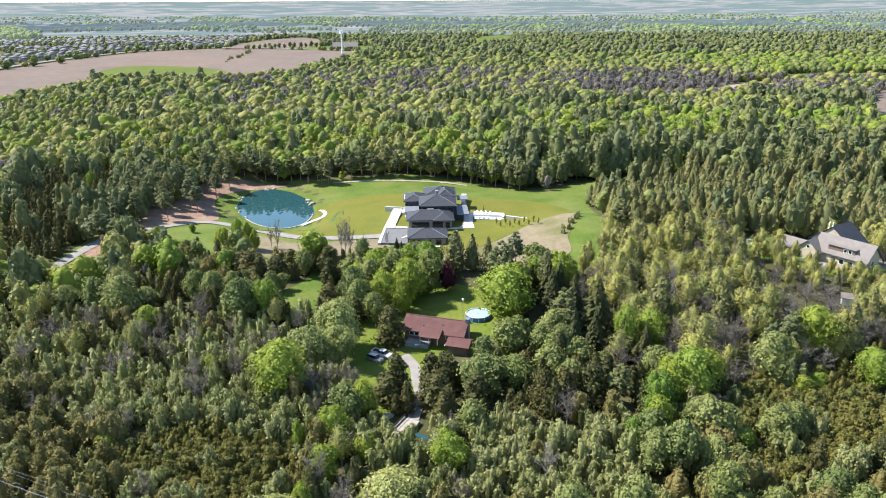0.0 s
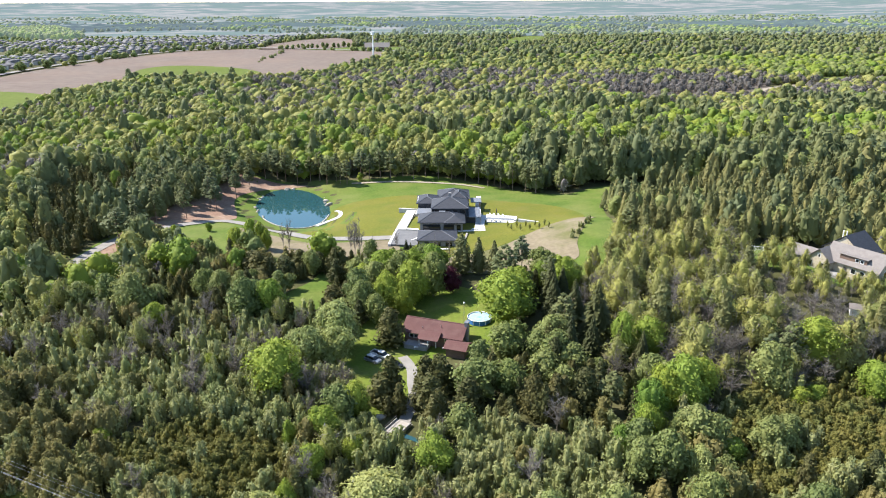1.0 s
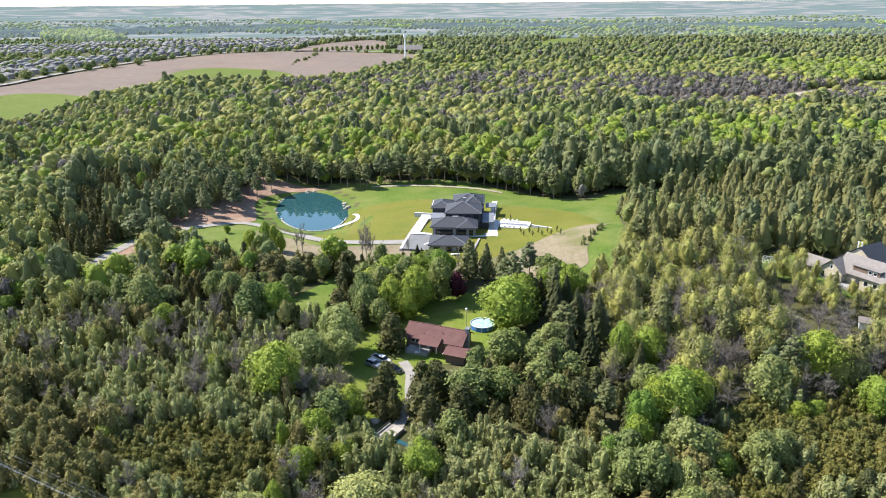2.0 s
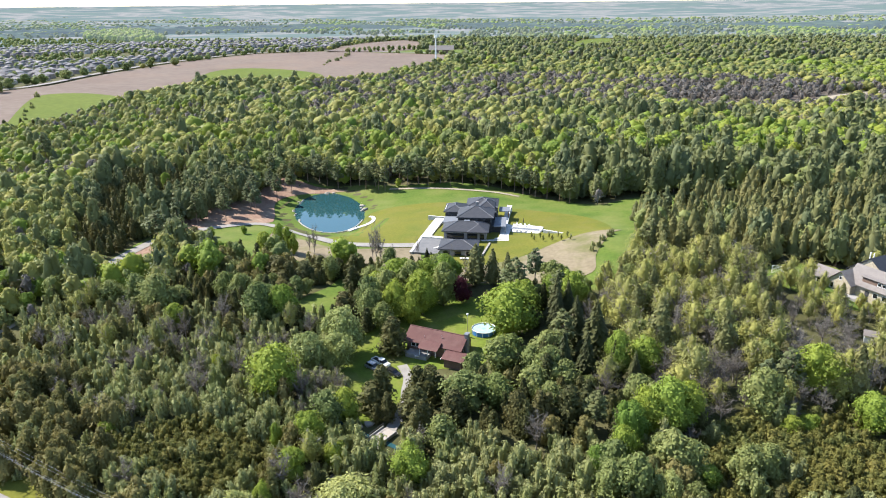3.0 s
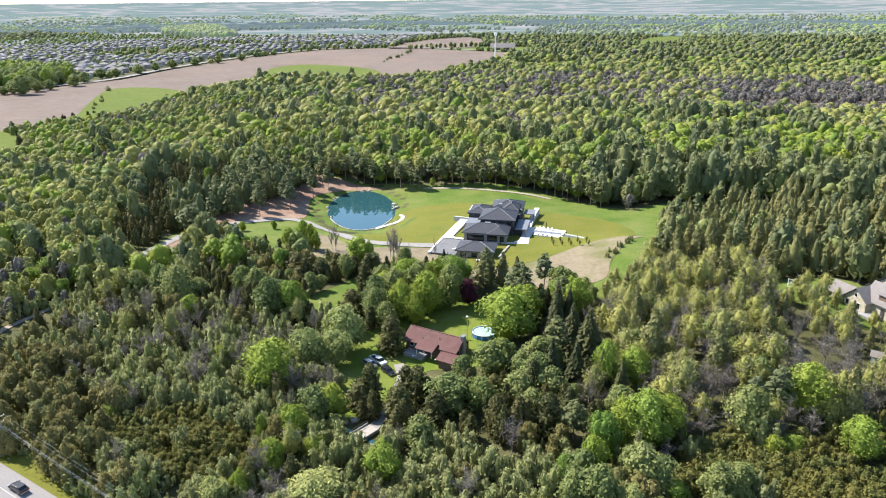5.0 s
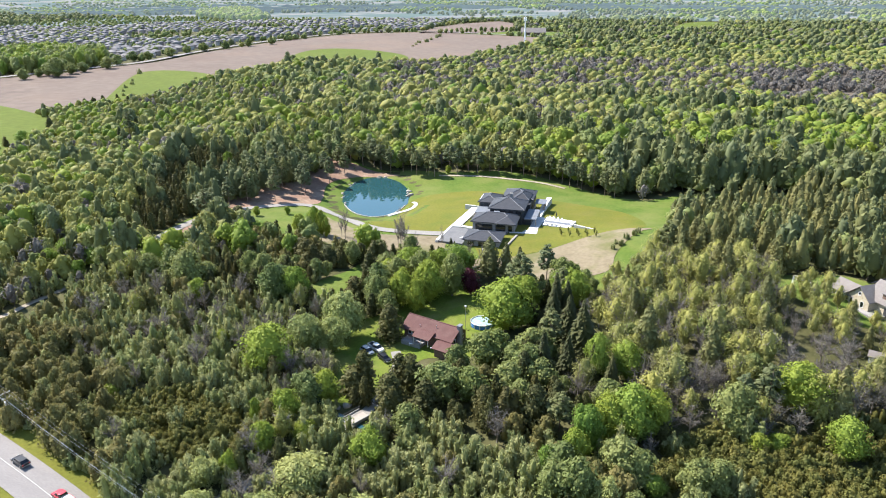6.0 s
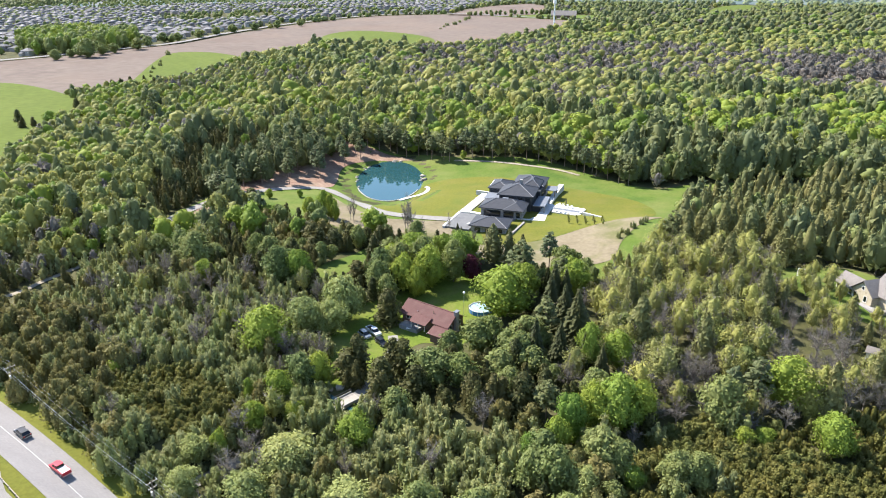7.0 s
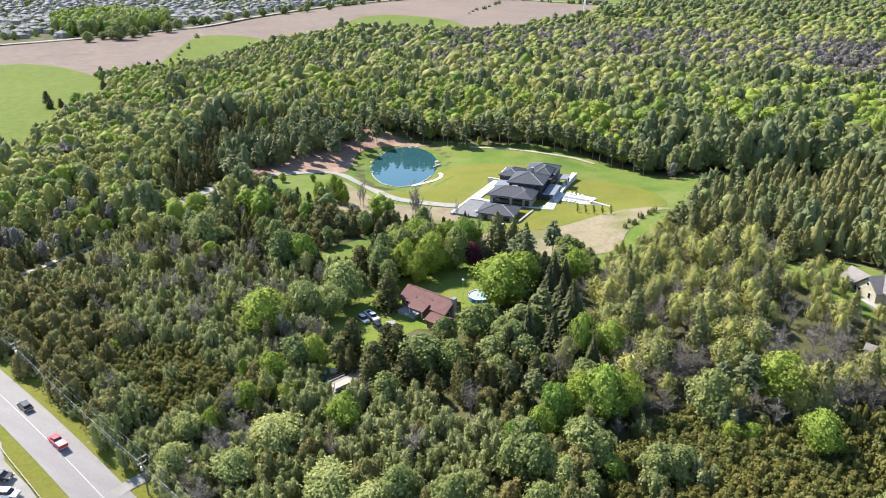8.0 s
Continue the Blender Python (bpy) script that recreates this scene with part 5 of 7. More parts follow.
def hip(bm, x0, x1, y0, y1, z, rise, over=0.7, thick=0.28):
    """A hipped roof over a rectangle, with an overhang and a fascia."""
    x0, x1, y0, y1 = x0 - over, x1 + over, y0 - over, y1 + over
    w, d = x1 - x0, y1 - y0
    s = min(w, d) / 2
    if w >= d:
        r0, r1 = (x0 + s, (y0 + y1) / 2), (x1 - s, (y0 + y1) / 2)
    else:
        r0, r1 = ((x0 + x1) / 2, y0 + s), ((x0 + x1) / 2, y1 - s)
    low = [bm.verts.new((x, y, z)) for x, y in ((x0, y0), (x1, y0), (x1, y1), (x0, y1))]
    eave = [bm.verts.new((x, y, z + thick)) for x, y in ((x0, y0), (x1, y0), (x1, y1), (x0, y1))]
    a, b = bm.verts.new((*r0, z + thick + rise)), bm.verts.new((*r1, z + thick + rise + 0.001))
    bm.faces.new(low[::-1])
    for i in range(4):
        j = (i + 1) % 4
        bm.faces.new((low[i], low[j], eave[j], eave[i]))
    if w >= d:
        for q in ((eave[0], eave[1], b, a), (eave[1], eave[2], b), (eave[2], eave[3], a, b), (eave[3], eave[0], a)):
            bm.faces.new(q)
    else:
        for q in ((eave[0], eave[1], a), (eave[1], eave[2], b, a), (eave[2], eave[3], b), (eave[3], eave[0], a, b)):
            bm.faces.new(q)
    return bm


def slate_roof(parent, x0, x1, y0, y1, z, rise, over, name="roof", label="dark slate hipped roof"):
    """A hipped slate roof with metal caps along its hips and ridge."""
    roof = part(name, hip(bmesh.new(), x0, x1, y0, y1, z, rise, over), SLATE, parent, label)
    x0, x1, y0, y1, z = x0 - over, x1 + over, y0 - over, y1 + over, z + 0.31
    s = min(x1 - x0, y1 - y0) / 2
    if x1 - x0 >= y1 - y0:
        a, b = Vector((x0 + s, (y0 + y1) / 2, z + rise)), Vector((x1 - s, (y0 + y1) / 2, z + rise))
        lines = ((x0, y0, a), (x0, y1, a), (x1, y0, b), (x1, y1, b))
    else:
        a, b = Vector(((x0 + x1) / 2, y0 + s, z + rise)), Vector(((x0 + x1) / 2, y1 - s, z + rise))
        lines = ((x0, y0, a), (x1, y0, a), (x0, y1, b), (x1, y1, b))
    bm = bmesh.new()
    for x, y, top in lines:
        tube(bm, Vector((x, y, z)), top, 0.13, 0.13, 5)
    if (b - a).length > 0.3:
        tube(bm, a, b, 0.13, 0.13, 5)
    part("ridge_cap", bm, CAP_METAL, roof, "pale grey ridge caps")
    return roof


def gable(bm, x0, x1, y0, y1, z, rise, over=0.5, thick=0.2, along="x"):
    """A gabled roof slab; the ridge runs along x or y."""
    if along == "x":
        m, half = (y0 + y1) / 2, (y1 - y0) / 2
        prof = [(m - half - over, z - rise * over / half), (m, z + rise), (m + half + over, z - rise * over / half)]
        ends = (x0 - over, x1 + over)
        put = lambda e, p, t: (e, p[0], p[1] + t)
    else:
        m, half = (x0 + x1) / 2, (x1 - x0) / 2
        prof = [(m - half - over, z - rise * over / half), (m, z + rise), (m + half + over, z - rise * over / half)]
        ends = (y0 - over, y1 + over)
        put = lambda e, p, t: (p[0], e, p[1] + t)
    rings = []
    for e in ends:
        rings.append([bm.verts.new(put(e, p, thick)) for p in prof] + [bm.verts.new(put(e, p, 0)) for p in prof[::-1]])
    for i in range(6):
        j = (i + 1) % 6
        bm.faces.new((rings[0][i], rings[0][j], rings[1][j], rings[1][i]))
    bm.faces.new((rings[0][0], rings[0][1], rings[0][4], rings[0][5]))
    bm.faces.new((rings[0][1], rings[0][2], rings[0][3], rings[0][4]))
    bm.faces.new((rings[1][5], rings[1][4], rings[1][1], rings[1][0]))
    bm.faces.new((rings[1][4], rings[1][3], rings[1][2], rings[1][1]))
    return bm


def gable_wall(bm, x0, x1, y0, y1, z0, z1, rise, along="x"):
    """The walls under a gabled roof."""
    if along == "x":
        prof = [(y0, z0), (y1, z0), (y1, z1), ((y0 + y1) / 2, z1 + rise), (y0, z1)]
        rings = [[bm.verts.new((e, a, b)) for a, b in prof] for e in (x0, x1)]
    else:
        prof = [(x0, z0), (x1, z0), (x1, z1), ((x0 + x1) / 2, z1 + rise), (x0, z1)]
        rings = [[bm.verts.new((a, e, b)) for a, b in prof] for e in (y0, y1)]
    bm.faces.new(rings[0])
    bm.faces.new(rings[1][::-1])
    for i in range(5):
        j = (i + 1) % 5
        bm.faces.new((rings[0][i], rings[1][i], rings[1][j], rings[0][j]))
    return bm


CAP_METAL = surface("cap_metal", [(0.10, 0.11, 0.13), (0.14, 0.15, 0.17)], 1.0, 6.0, 0.5)
SLATE = surface("slate_shingle", [(0.026, 0.030, 0.040), (0.042, 0.046, 0.056)], 0.7, 7.0, 0.75, 0.02, gloss=0.4, stretch=(1, 1, 9))
LOW_ROOF = surface("grey_membrane", [(0.13, 0.145, 0.17), (0.17, 0.185, 0.21)], 0.5, 5.0, 0.7)
STONE_WALL = surface("grey_stone_wall", [(0.22, 0.21, 0.20), (0.34, 0.32, 0.30)], 1.2, 6.0, 0.9, 0.02)
DARK_CLAD = surface("dark_cladding", [(0.035, 0.036, 0.040), (0.055, 0.056, 0.060)], 1.0, 6.0, 0.7)
TIMBER = surface("warm_timber", [(0.28, 0.17, 0.09), (0.36, 0.23, 0.12)], 1.5, 8.0, 0.7, stretch=(1, 1, 8))
WHITE = surface("white_paint", [(0.78, 0.78, 0.76), (0.84, 0.84, 0.82)], 1.0, 6.0, 0.5)
BROWN_ROOF = surface("brown_ribbed_metal", [(0.100, 0.046, 0.042), (0.125, 0.060, 0.054)], 0.4, 5.0, 0.75, 0.01, gloss=0.2, stain=((0.16, 0.10, 0.085), 0.3, 0.5))
BROWN_WALL = surface("brown_siding", [(0.13, 0.085, 0.065), (0.19, 0.13, 0.10)], 1.0, 7.0, 0.85, stretch=(1, 1, 8))
CREAM_STONE = surface("cream_stone", [(0.36, 0.31, 0.22), (0.46, 0.41, 0.31), (0.30, 0.255, 0.18)], 1.6, 5.0, 0.9, 0.03)
TAUPE_ROOF = surface("taupe_shingle", [(0.165, 0.148, 0.138), (0.205, 0.186, 0.172)], 0.8, 6.0, 0.85, 0.02)
CHROME = surface("metal_grey", [(0.5, 0.5, 0.5), (0.56, 0.56, 0.56)], 1.0, 8.0, 0.35, metal=0.8)
RUBBER = surface("tyre_rubber", [(0.02, 0.02, 0.02), (0.03, 0.03, 0.03)], 2.0, 9.0, 0.85)
PLANK = surface("pale_plank", [(0.28, 0.255, 0.225), (0.36, 0.33, 0.29)], 0.8, 5.0, 0.85, stretch=(1, 4, 1, 0.2))
POLE_WOOD = surface("pole_wood", [(0.12, 0.10, 0.08), (0.18, 0.15, 0.12)], 1.0, 9.0, 0.9, stretch=(6, 6, 0.6))
WIRE = surface("bare_wire", [(0.45, 0.45, 0.46), (0.55, 0.55, 0.56)], 1.0, 4.0, 0.4, metal=0.6)
FENCE_WOOD = surface("weathered_rail", [(0.34, 0.29, 0.22), (0.44, 0.38, 0.30)], 1.0, 8.0, 0.9)
BLUE_SIDE = surface("blue_pool_wall", [(0.04, 0.16, 0.42), (0.06, 0.20, 0.48)], 0.6, 5.0, 0.4)
POOL_COVER = surface("pale_blue_water", [(0.16, 0.34, 0.42), (0.34, 0.45, 0.49), (0.22, 0.39, 0.46)], 0.6, 2.2, 0.12, gloss=0.5)
GLASS = bpy.data.materials.new("dark_window_glass")
GLASS.use_nodes = True
gp = GLASS.node_tree.nodes["Principled BSDF"]
gp.inputs["Base Color"].default_value, gp.inputs["Roughness"].default_value = (0.012, 0.015, 0.018, 1), 0.06
gp.inputs["Specular IOR Level"].default_value = 0.6


def paint(name, c, metal=0.2):
    return surface(name, [c, tuple(v * 1.08 for v in c)], 0.8, 5.0, 0.28, 0.0, metal, 0.5)


def window(parent, x, y, z, w, h, face, frame_mat=None):
    """A pane in a raised frame on a wall. face: the axis that it looks along (-y, +y, -x, +x)."""
    s = -1 if face[0] == "-" else 1
    f = bmesh.new()
    g = bmesh.new()
    t = 0.09
    if face[1] == "y":
        for a, b, c, d in ((-w / 2, w / 2, -h / 2, -h / 2 + t), (-w / 2, w / 2, h / 2 - t, h / 2), (-w / 2, -w / 2 + t, -h / 2 + t, h / 2 - t), (w / 2 - t, w / 2, -h / 2 + t, h / 2 - t)):
            box(f, x + a, x + b, y + min(0, s * 0.08), y + max(0, s * 0.08), z + c, z + d)
        box(g, x - w / 2 + t, x + w / 2 - t, y + min(0, s * 0.04), y + max(0, s * 0.04), z - h / 2 + t, z + h / 2 - t)
    else:
        for a, b, c, d in ((-w / 2, w / 2, -h / 2, -h / 2 + t), (-w / 2, w / 2, h / 2 - t, h / 2), (-w / 2, -w / 2 + t, -h / 2 + t, h / 2 - t), (w / 2 - t, w / 2, -h / 2 + t, h / 2 - t)):
            box(f, x + min(0, s * 0.08), x + max(0, s * 0.08), y + a, y + b, z + c, z + d)
        box(g, x + min(0, s * 0.04), x + max(0, s * 0.04), y - w / 2 + t, y + w / 2 - t, z - h / 2 + t, z + h / 2 - t)
    fr = part("window_frame", f, frame_mat or WHITE, parent)
    part("pane", g, GLASS, fr)


# ---- the modern house ----
def modern_house():
    h = thing("modern_house", -8, 262, 0.65, 3.0, "large modern house with dark slate hipped roofs and pale stone walls", "house")
    part("foundation", boxes((-8.8, 8.3, -5.2, 5, -1.5, 0.3), (-3.8, 9.8, 5.001, 18, -1.5, 0.3), (-10.2, -3.801, 12, 27, -2.5, 0.3), (-3.8, 11.2, 18.001, 38, -3.0, 0.3)), STONE_WALL, h)
    gar = part("garage_wing", boxes((-8.5, 8, -5, 5, 0.3, 4.0)), STONE_WALL, h)
    part("main_block", boxes((-3.5, 9.5, 5.01, 18, 0.3, 6.5)), DARK_CLAD, h)
    part("west_block", boxes((-10, -3.51, 15, 27, 0.3, 5.7)), DARK_CLAD, h)
    part("back_block", boxes((-2, 11, 18.01, 38, 0.3, 5.2)), DARK_CLAD, h)
    part("low_wing", boxes((9.51, 13.2, 6, 15, 0.3, 3.1)), DARK_CLAD, h)
    r = slate_roof(h, -8.5, 8, -5, 5, 4.0, 2.5, 0.9)
    bm = hip(bmesh.new(), 1.5, 8.2, -6.2, 3.5, 4.12, 1.9, 0.8)
    part("cross_roof", bm, SLATE, r)
    part("skylight", boxes((-1.2, 1.2, 0.4, 1.6, 6.2, 6.85), bevel=0.05), LOW_ROOF, r)
    slate_roof(h, -3.5, 9.5, 5.8, 18, 6.5, 2.9, 1.0)
    slate_roof(h, -10, -2.6, 16, 27, 5.7, 1.8, 0.8)
    slate_roof(h, -1.5, 10.6, 25, 38, 5.25, 2.6, 0.9)
    slate_roof(h, 3.8, 9.6, 21.5, 31, 6.0, 2.2, 0.6)
    part("flat_roof", boxes((-10.2, -4.4, 6.5, 14.8, 3.9, 4.25), bevel=0.04), LOW_ROOF, h, "pale grey flat roof")
    part("link_wall", boxes((-9.6, -5, 7, 14.6, 0.3, 3.9)), STONE_WALL, h)
    part("flat_roof", boxes((10.6, 15.4, 4.0, 17.5, 3.3, 3.62), bevel=0.04), LOW_ROOF, h, "pale grey flat roof")
    part("flat_roof", boxes((11.9, 16.5, 26, 33, 3.3, 3.6), bevel=0.04), LOW_ROOF, h, "pale grey flat roof")
    part("parapet", boxes((-10.4, -10.2, 18, 26, 5.2, 6.4)), WHITE, h)
    part("chimney", boxes((2.4, 3.6, 17.2, 18.4, 6.6, 9.9), bevel=0.05), STONE_WALL, h)
    for x, y in ((15.1, 4.4), (15.1, 17.0), (15.9, 27), (15.9, 32.4)):
        part("column", boxes((x - 0.2, x + 0.2, y - 0.2, y + 0.2, -0.2, 3.3)), TIMBER if y > 25 else STONE_WALL, h)
    for x0, x1 in ((-7.4, -0.6), (0.6, 4.6)):
        bm = boxes((x0, x1, -5.12, -5.0, 0.4, 3.3))
        d = part("garage_door", bm, DARK_CLAD, gar, "black panelled garage door")
        for i in range(3):
            part("door_panel", boxes((x0 + 0.15, x1 - 0.15, -5.17, -5.12, 0.5 + 0.95 * i, 1.3 + 0.95 * i)), GLASS, d)
    window(gar, 6.4, -5.0, 2.0, 1.6, 2.2, "-y", DARK_CLAD)
    for x in (-2.0, 1.5, 5.0, 8.0):
        window(h, x, 5.0, 5.5, 2.2, 1.5, "-y", DARK_CLAD)
    for y in (7.5, 11, 14.5):
        window(h, 13.2, y, 1.8, 2.8, 2.4, "+x", DARK_CLAD)
    for y in (21, 24.5, 34, 36.5):
        window(h, 11, y, 2.0, 2.4, 2.4, "+x", DARK_CLAD)
    for y in (17.5, 20.5, 23.5):
        window(h, -10, y, 3.0, 2.0, 3.2, "-x", DARK_CLAD)
    for x in (-8, -6):
        window(h, x, 15.0, 5.0, 1.6, 0.9, "-y", DARK_CLAD)
    p = thing("garage_pavilion", -8.7, 245.4, 0.1, 3.0, "low garage pavilion with a dark slate hipped roof", "garage")
    part("wall", boxes((-6.6, 6.6, -5.2, 5.2, -0.9, 2.9)), STONE_WALL, p)
    slate_roof(p, -6.6, 6.6, -5.2, 5.2, 2.9, 1.9, 0.8)
    for x in (-4.2, 0, 4.2):
        window(p, x, -5.2, 1.5, 2.4, 1.6, "-y", DARK_CLAD)


modern_house()
# paved surfaces of the estate, each a slab on the ground
COURT = [(-25.5, 240.5), (-15.8, 239.5), (-15.8, 252), (-2, 254), (-2, 257), (-17, 257), (-25, 257.5)]


def slab(name, outline, top, deep, material, label, category="paving", lift=None):
    bm = prism(outline, top - deep, top)
    me = bpy.data.meshes.new(name)
    bmesh.ops.recalc_face_normals(bm, faces=bm.faces)
    bm.to_mesh(me)
    bm.free()
    me.materials.append(material)
    return tagged(new(name, me), label, category, kind="structure")


slab("forecourt", COURT, 1.25, 1.6, COURT_STONE, "grey paved forecourt before the garage", "forecourt")
for name, o, t in (("court_border", [(-26.6, 240.2), (-25.6, 240.2), (-25.1, 257.6), (-26.0, 258.2)], 1.38), ("side_walk", [(-26.0, 258.3), (-22.0, 258.3), (-20.6, 285), (-24.4, 285)], 1.3),
                   ("walk_step", [(-21.8, 258.3), (-16.9, 257.4), (-16.9, 259.2), (-21.6, 260.2)], 1.4), ("rear_step", [(-20.5, 279), (-18.6, 279), (-18.6, 285), (-20.3, 285)], 1.32),
                   ("pavilion_border", [(-18.6, 245.5), (-17.8, 245.2), (-12.6, 252.6), (-13.4, 253)], 1.42)):
    slab(name, o, t, 1.6, PAVING, "pale concrete paving beside the modern house")
slab("garden_wall", [(-28.3, 288.4), (-19.6, 287.2), (-19.6, 287.9), (-28.2, 289.1)], 1.1, 3.2, PAVING, "low white garden wall", "wall")
slab("terrace", [(3.2, 259.6), (9.0, 259.2), (8.4, 265.6), (9.2, 278.5), (7.0, 280), (6.5, 300), (6.8, 309), (4.6, 309), (4.4, 298), (4.9, 262)], 1.35, 3.5, PAVING, "white paved terrace beside the modern house", "terrace")
slab("pool_deck", [(9.3, 269.6), (20.8, 268.2), (21.8, 277.6), (9.3, 280.4)], 1.45, 3.0, PAVING, "white paved pool deck", "terrace")
slab("low_wall", [(21.9, 268.7), (30.6, 265.0), (30.9, 265.7), (22.0, 269.6)], 2.9, 4.5, PAVING, "low white wall on the lawn edge", "wall")
slab("front_walk", [(-1.5, 256.6), (9.0, 258.0), (8.9, 259.1), (-1.4, 257.9)], 1.4, 1.8, PAVING, "pale front walk", "paving")
slab("retaining_wall", [(0.3, 240.5), (1.0, 240.4), (2.4, 254), (1.7, 254.2)], 1.6, 2.5, STONE_WALL, "grey stone retaining wall beside the lawn", "wall")
pool = thing("swimming_pool", 14.8, 273.2, 1.45, -8, "narrow rectangular swimming pool with white coping", "pool")
part("coping", boxes((-5.6, 5.9, -1.7, -1.2, -0.3, 0.14), (-5.6, 5.9, 1.2, 1.7, -0.3, 0.14), (-6.1, -5.6, -1.7, 1.7, -0.3, 0.14), (5.9, 6.7, -1.9, 1.9, -0.3, 0.6)), PAVING, pool)
part("water", boxes((-5.6, 5.9, -1.2, 1.2, -0.25, 0.05)), LOW_ROOF, pool, "still grey-blue water")


def lounger():
    t = thing("sun_lounger", 11, 278.4, 1.45, 20, "white sun lounger on the pool deck", "lounger", "sun loungers by the pool")
    part("seat", boxes((-0.35, 0.35, -1.0, 0.35, 0.28, 0.40), bevel=0.03), WHITE, t)
    bm = boxes((-0.35, 0.35, 0, 0.75, 0, 0.1), bevel=0.03)
    bmesh.ops.rotate(bm, verts=bm.verts, cent=(0, 0, 0), matrix=Matrix.Rotation(radians(40), 3, "X"))
    bmesh.ops.translate(bm, verts=bm.verts, vec=(0, 0.32, 0.3))
    part("backrest", bm, WHITE, t)
    for x in (-0.3, 0.3):
        for y in (-0.9, 0.25):
            part("leg", boxes((x - 0.03, x + 0.03, y - 0.03, y + 0.03, 0, 0.28)), CHROME, t)
    return t


first = lounger()
for x, y, a in ((12.6, 278.0, 20), (14.4, 277.6, 20), (16.2, 277.1, 20), (11.0, 270.6, 160), (12.8, 270.3, 160), (14.6, 270.0, 160)):
    copy_thing(first, pose(x, y, 1.45, 0, 0, a))
umb = thing("garden_umbrella", 13.4, 279.0, 1.45, 0, "closed black garden umbrella on the pool deck", "umbrella")
part("pole", tube(bmesh.new(), (0, 0, 0), (0, 0, 3.0), 0.04), DARK_CLAD, umb)
part("canopy", tube(bmesh.new(), (0, 0, 0.9), (0, 0, 2.9), 0.28, 0.07), DARK_CLAD, umb)
part("base_plate", tube(bmesh.new(), (0, 0, 0), (0, 0, 0.12), 0.4, 0.36, 12), DARK_CLAD, umb)
for i, (x, y) in enumerate([(17.6 + 3.4 * k + 1.2 * j, 261.5 - 1.6 * k - 5.2 * j) for j in range(2) for k in range(5)]):
    tree("poplar", x, y, 3.0, 0.62, i, i, "young slender sapling planted in a row on the lawn")
tree("spruce", -19.5, 237.5, 4.0, 1.2, 1, 0.3, "small dark spruce beside the forecourt")
tree("spruce", -17.8, 236.6, 3.2, 1.2, 2, 1.3, "small dark spruce beside the forecourt")
bench = thing("garden_bench", -5.6, 236.6, float(ground(-5.6, 236.6)), 6, "long white bench on the bare soil", "bench")
part("seat", boxes((-1.6, 1.6, -0.5, 0.5, 0.45, 0.62), bevel=0.03), WHITE, bench)
for x in (-1.3, 1.3):
    part("leg", boxes((x - 0.1, x + 0.1, -0.4, 0.4, -0.1, 0.45)), WHITE, bench)


# ---- the pond's edge ----
def boulder(x, y, size, seed, label="pale boulder at the pond's edge"):
    r = np.random.default_rng(seed)
    v, f = join([ball((0, 0, size * 0.25), (size, size * r.uniform(0.6, 0.9), size * 0.45), r, 0.22)])
    ob = new("boulder", mesh_of("boulder", v, f, ROCK))
    ob.matrix_basis = pose(x, y, max(POND_LEVEL - 0.1, float(ground(x, y)) - 0.1), 0, 0, r.uniform(0, 360))
    return tagged(ob, label, "rock", "boulders round the pond")


for i in range(70):
    a = float(r_w.uniform(-0.55, 3.3))
    u, v = 35.6 * math.sin(a), -16.7 * math.cos(a)
    x, y = -82.6 - 0.3744 * u + 0.9273 * v, 316.2 + 0.9273 * u + 0.3744 * v
    if wave(x, y, 9, 7) > -0.05:
        boulder(x + float(r_w.uniform(-1.4, 1.4)), y + float(r_w.uniform(-1.4, 1.4)), float(r_w.uniform(0.35, 1.0)) * (2.1 if i % 6 == 0 else 1.0), 900 + i)
shore_line = []
for k in range(40):
    a = -2.75 + 2.2 * k / 39
    u, v = 35.0 * math.sin(a), 16.4 * math.cos(a)
    shore_line.append(Vector((-82.6 - 0.3744 * u + 0.9273 * v, 316.2 + 0.9273 * u + 0.3744 * v)))
kerb = thing("pond_kerb", -81.5, 307, POND_LEVEL, 0, "pale stone kerb along the pond's near shore", "kerb")
part("stone_edge", prism([(p.x + 81.5, p.y - 307) for p in strip(shore_line, 0.40)], -0.5, 0.25), ROCK, kerb)
dock = thing("dock", -62, 295, POND_LEVEL + 0.3, 0, "white curved concrete dock at the pond", "dock")
arc = smooth_loop([(-2.0, -9.4), (0.2, -5.6), (2.2, -2.0), (4.2, 0.6), (5.6, 3.4), (5.2, 8.0), (3.4, 12.4), (1.6, 13.4)], 5, False)
edge = strip(arc, 1.7)
half = len(edge) // 2
bm = bmesh.new()
rows_d = []
for p, q in zip(edge[:half], edge[half:][::-1]):
    top = max(0.3, max(float(ground(p.x - 62, p.y + 295)), float(ground(q.x - 62, q.y + 295))) - POND_LEVEL + 0.1)
    rows_d.append([bm.verts.new(c) for c in ((p.x, p.y, top), (q.x, q.y, top), (q.x, q.y, top - 1.4), (p.x, p.y, top - 1.4))])
for one, two in zip(rows_d[:-1], rows_d[1:]):
    for k in range(4):
        bm.faces.new((one[k], one[(k + 1) % 4], two[(k + 1) % 4], two[k]))
bm.faces.new(rows_d[0])
bm.faces.new(rows_d[-1][::-1])
part("deck", bm, PAVING, dock)

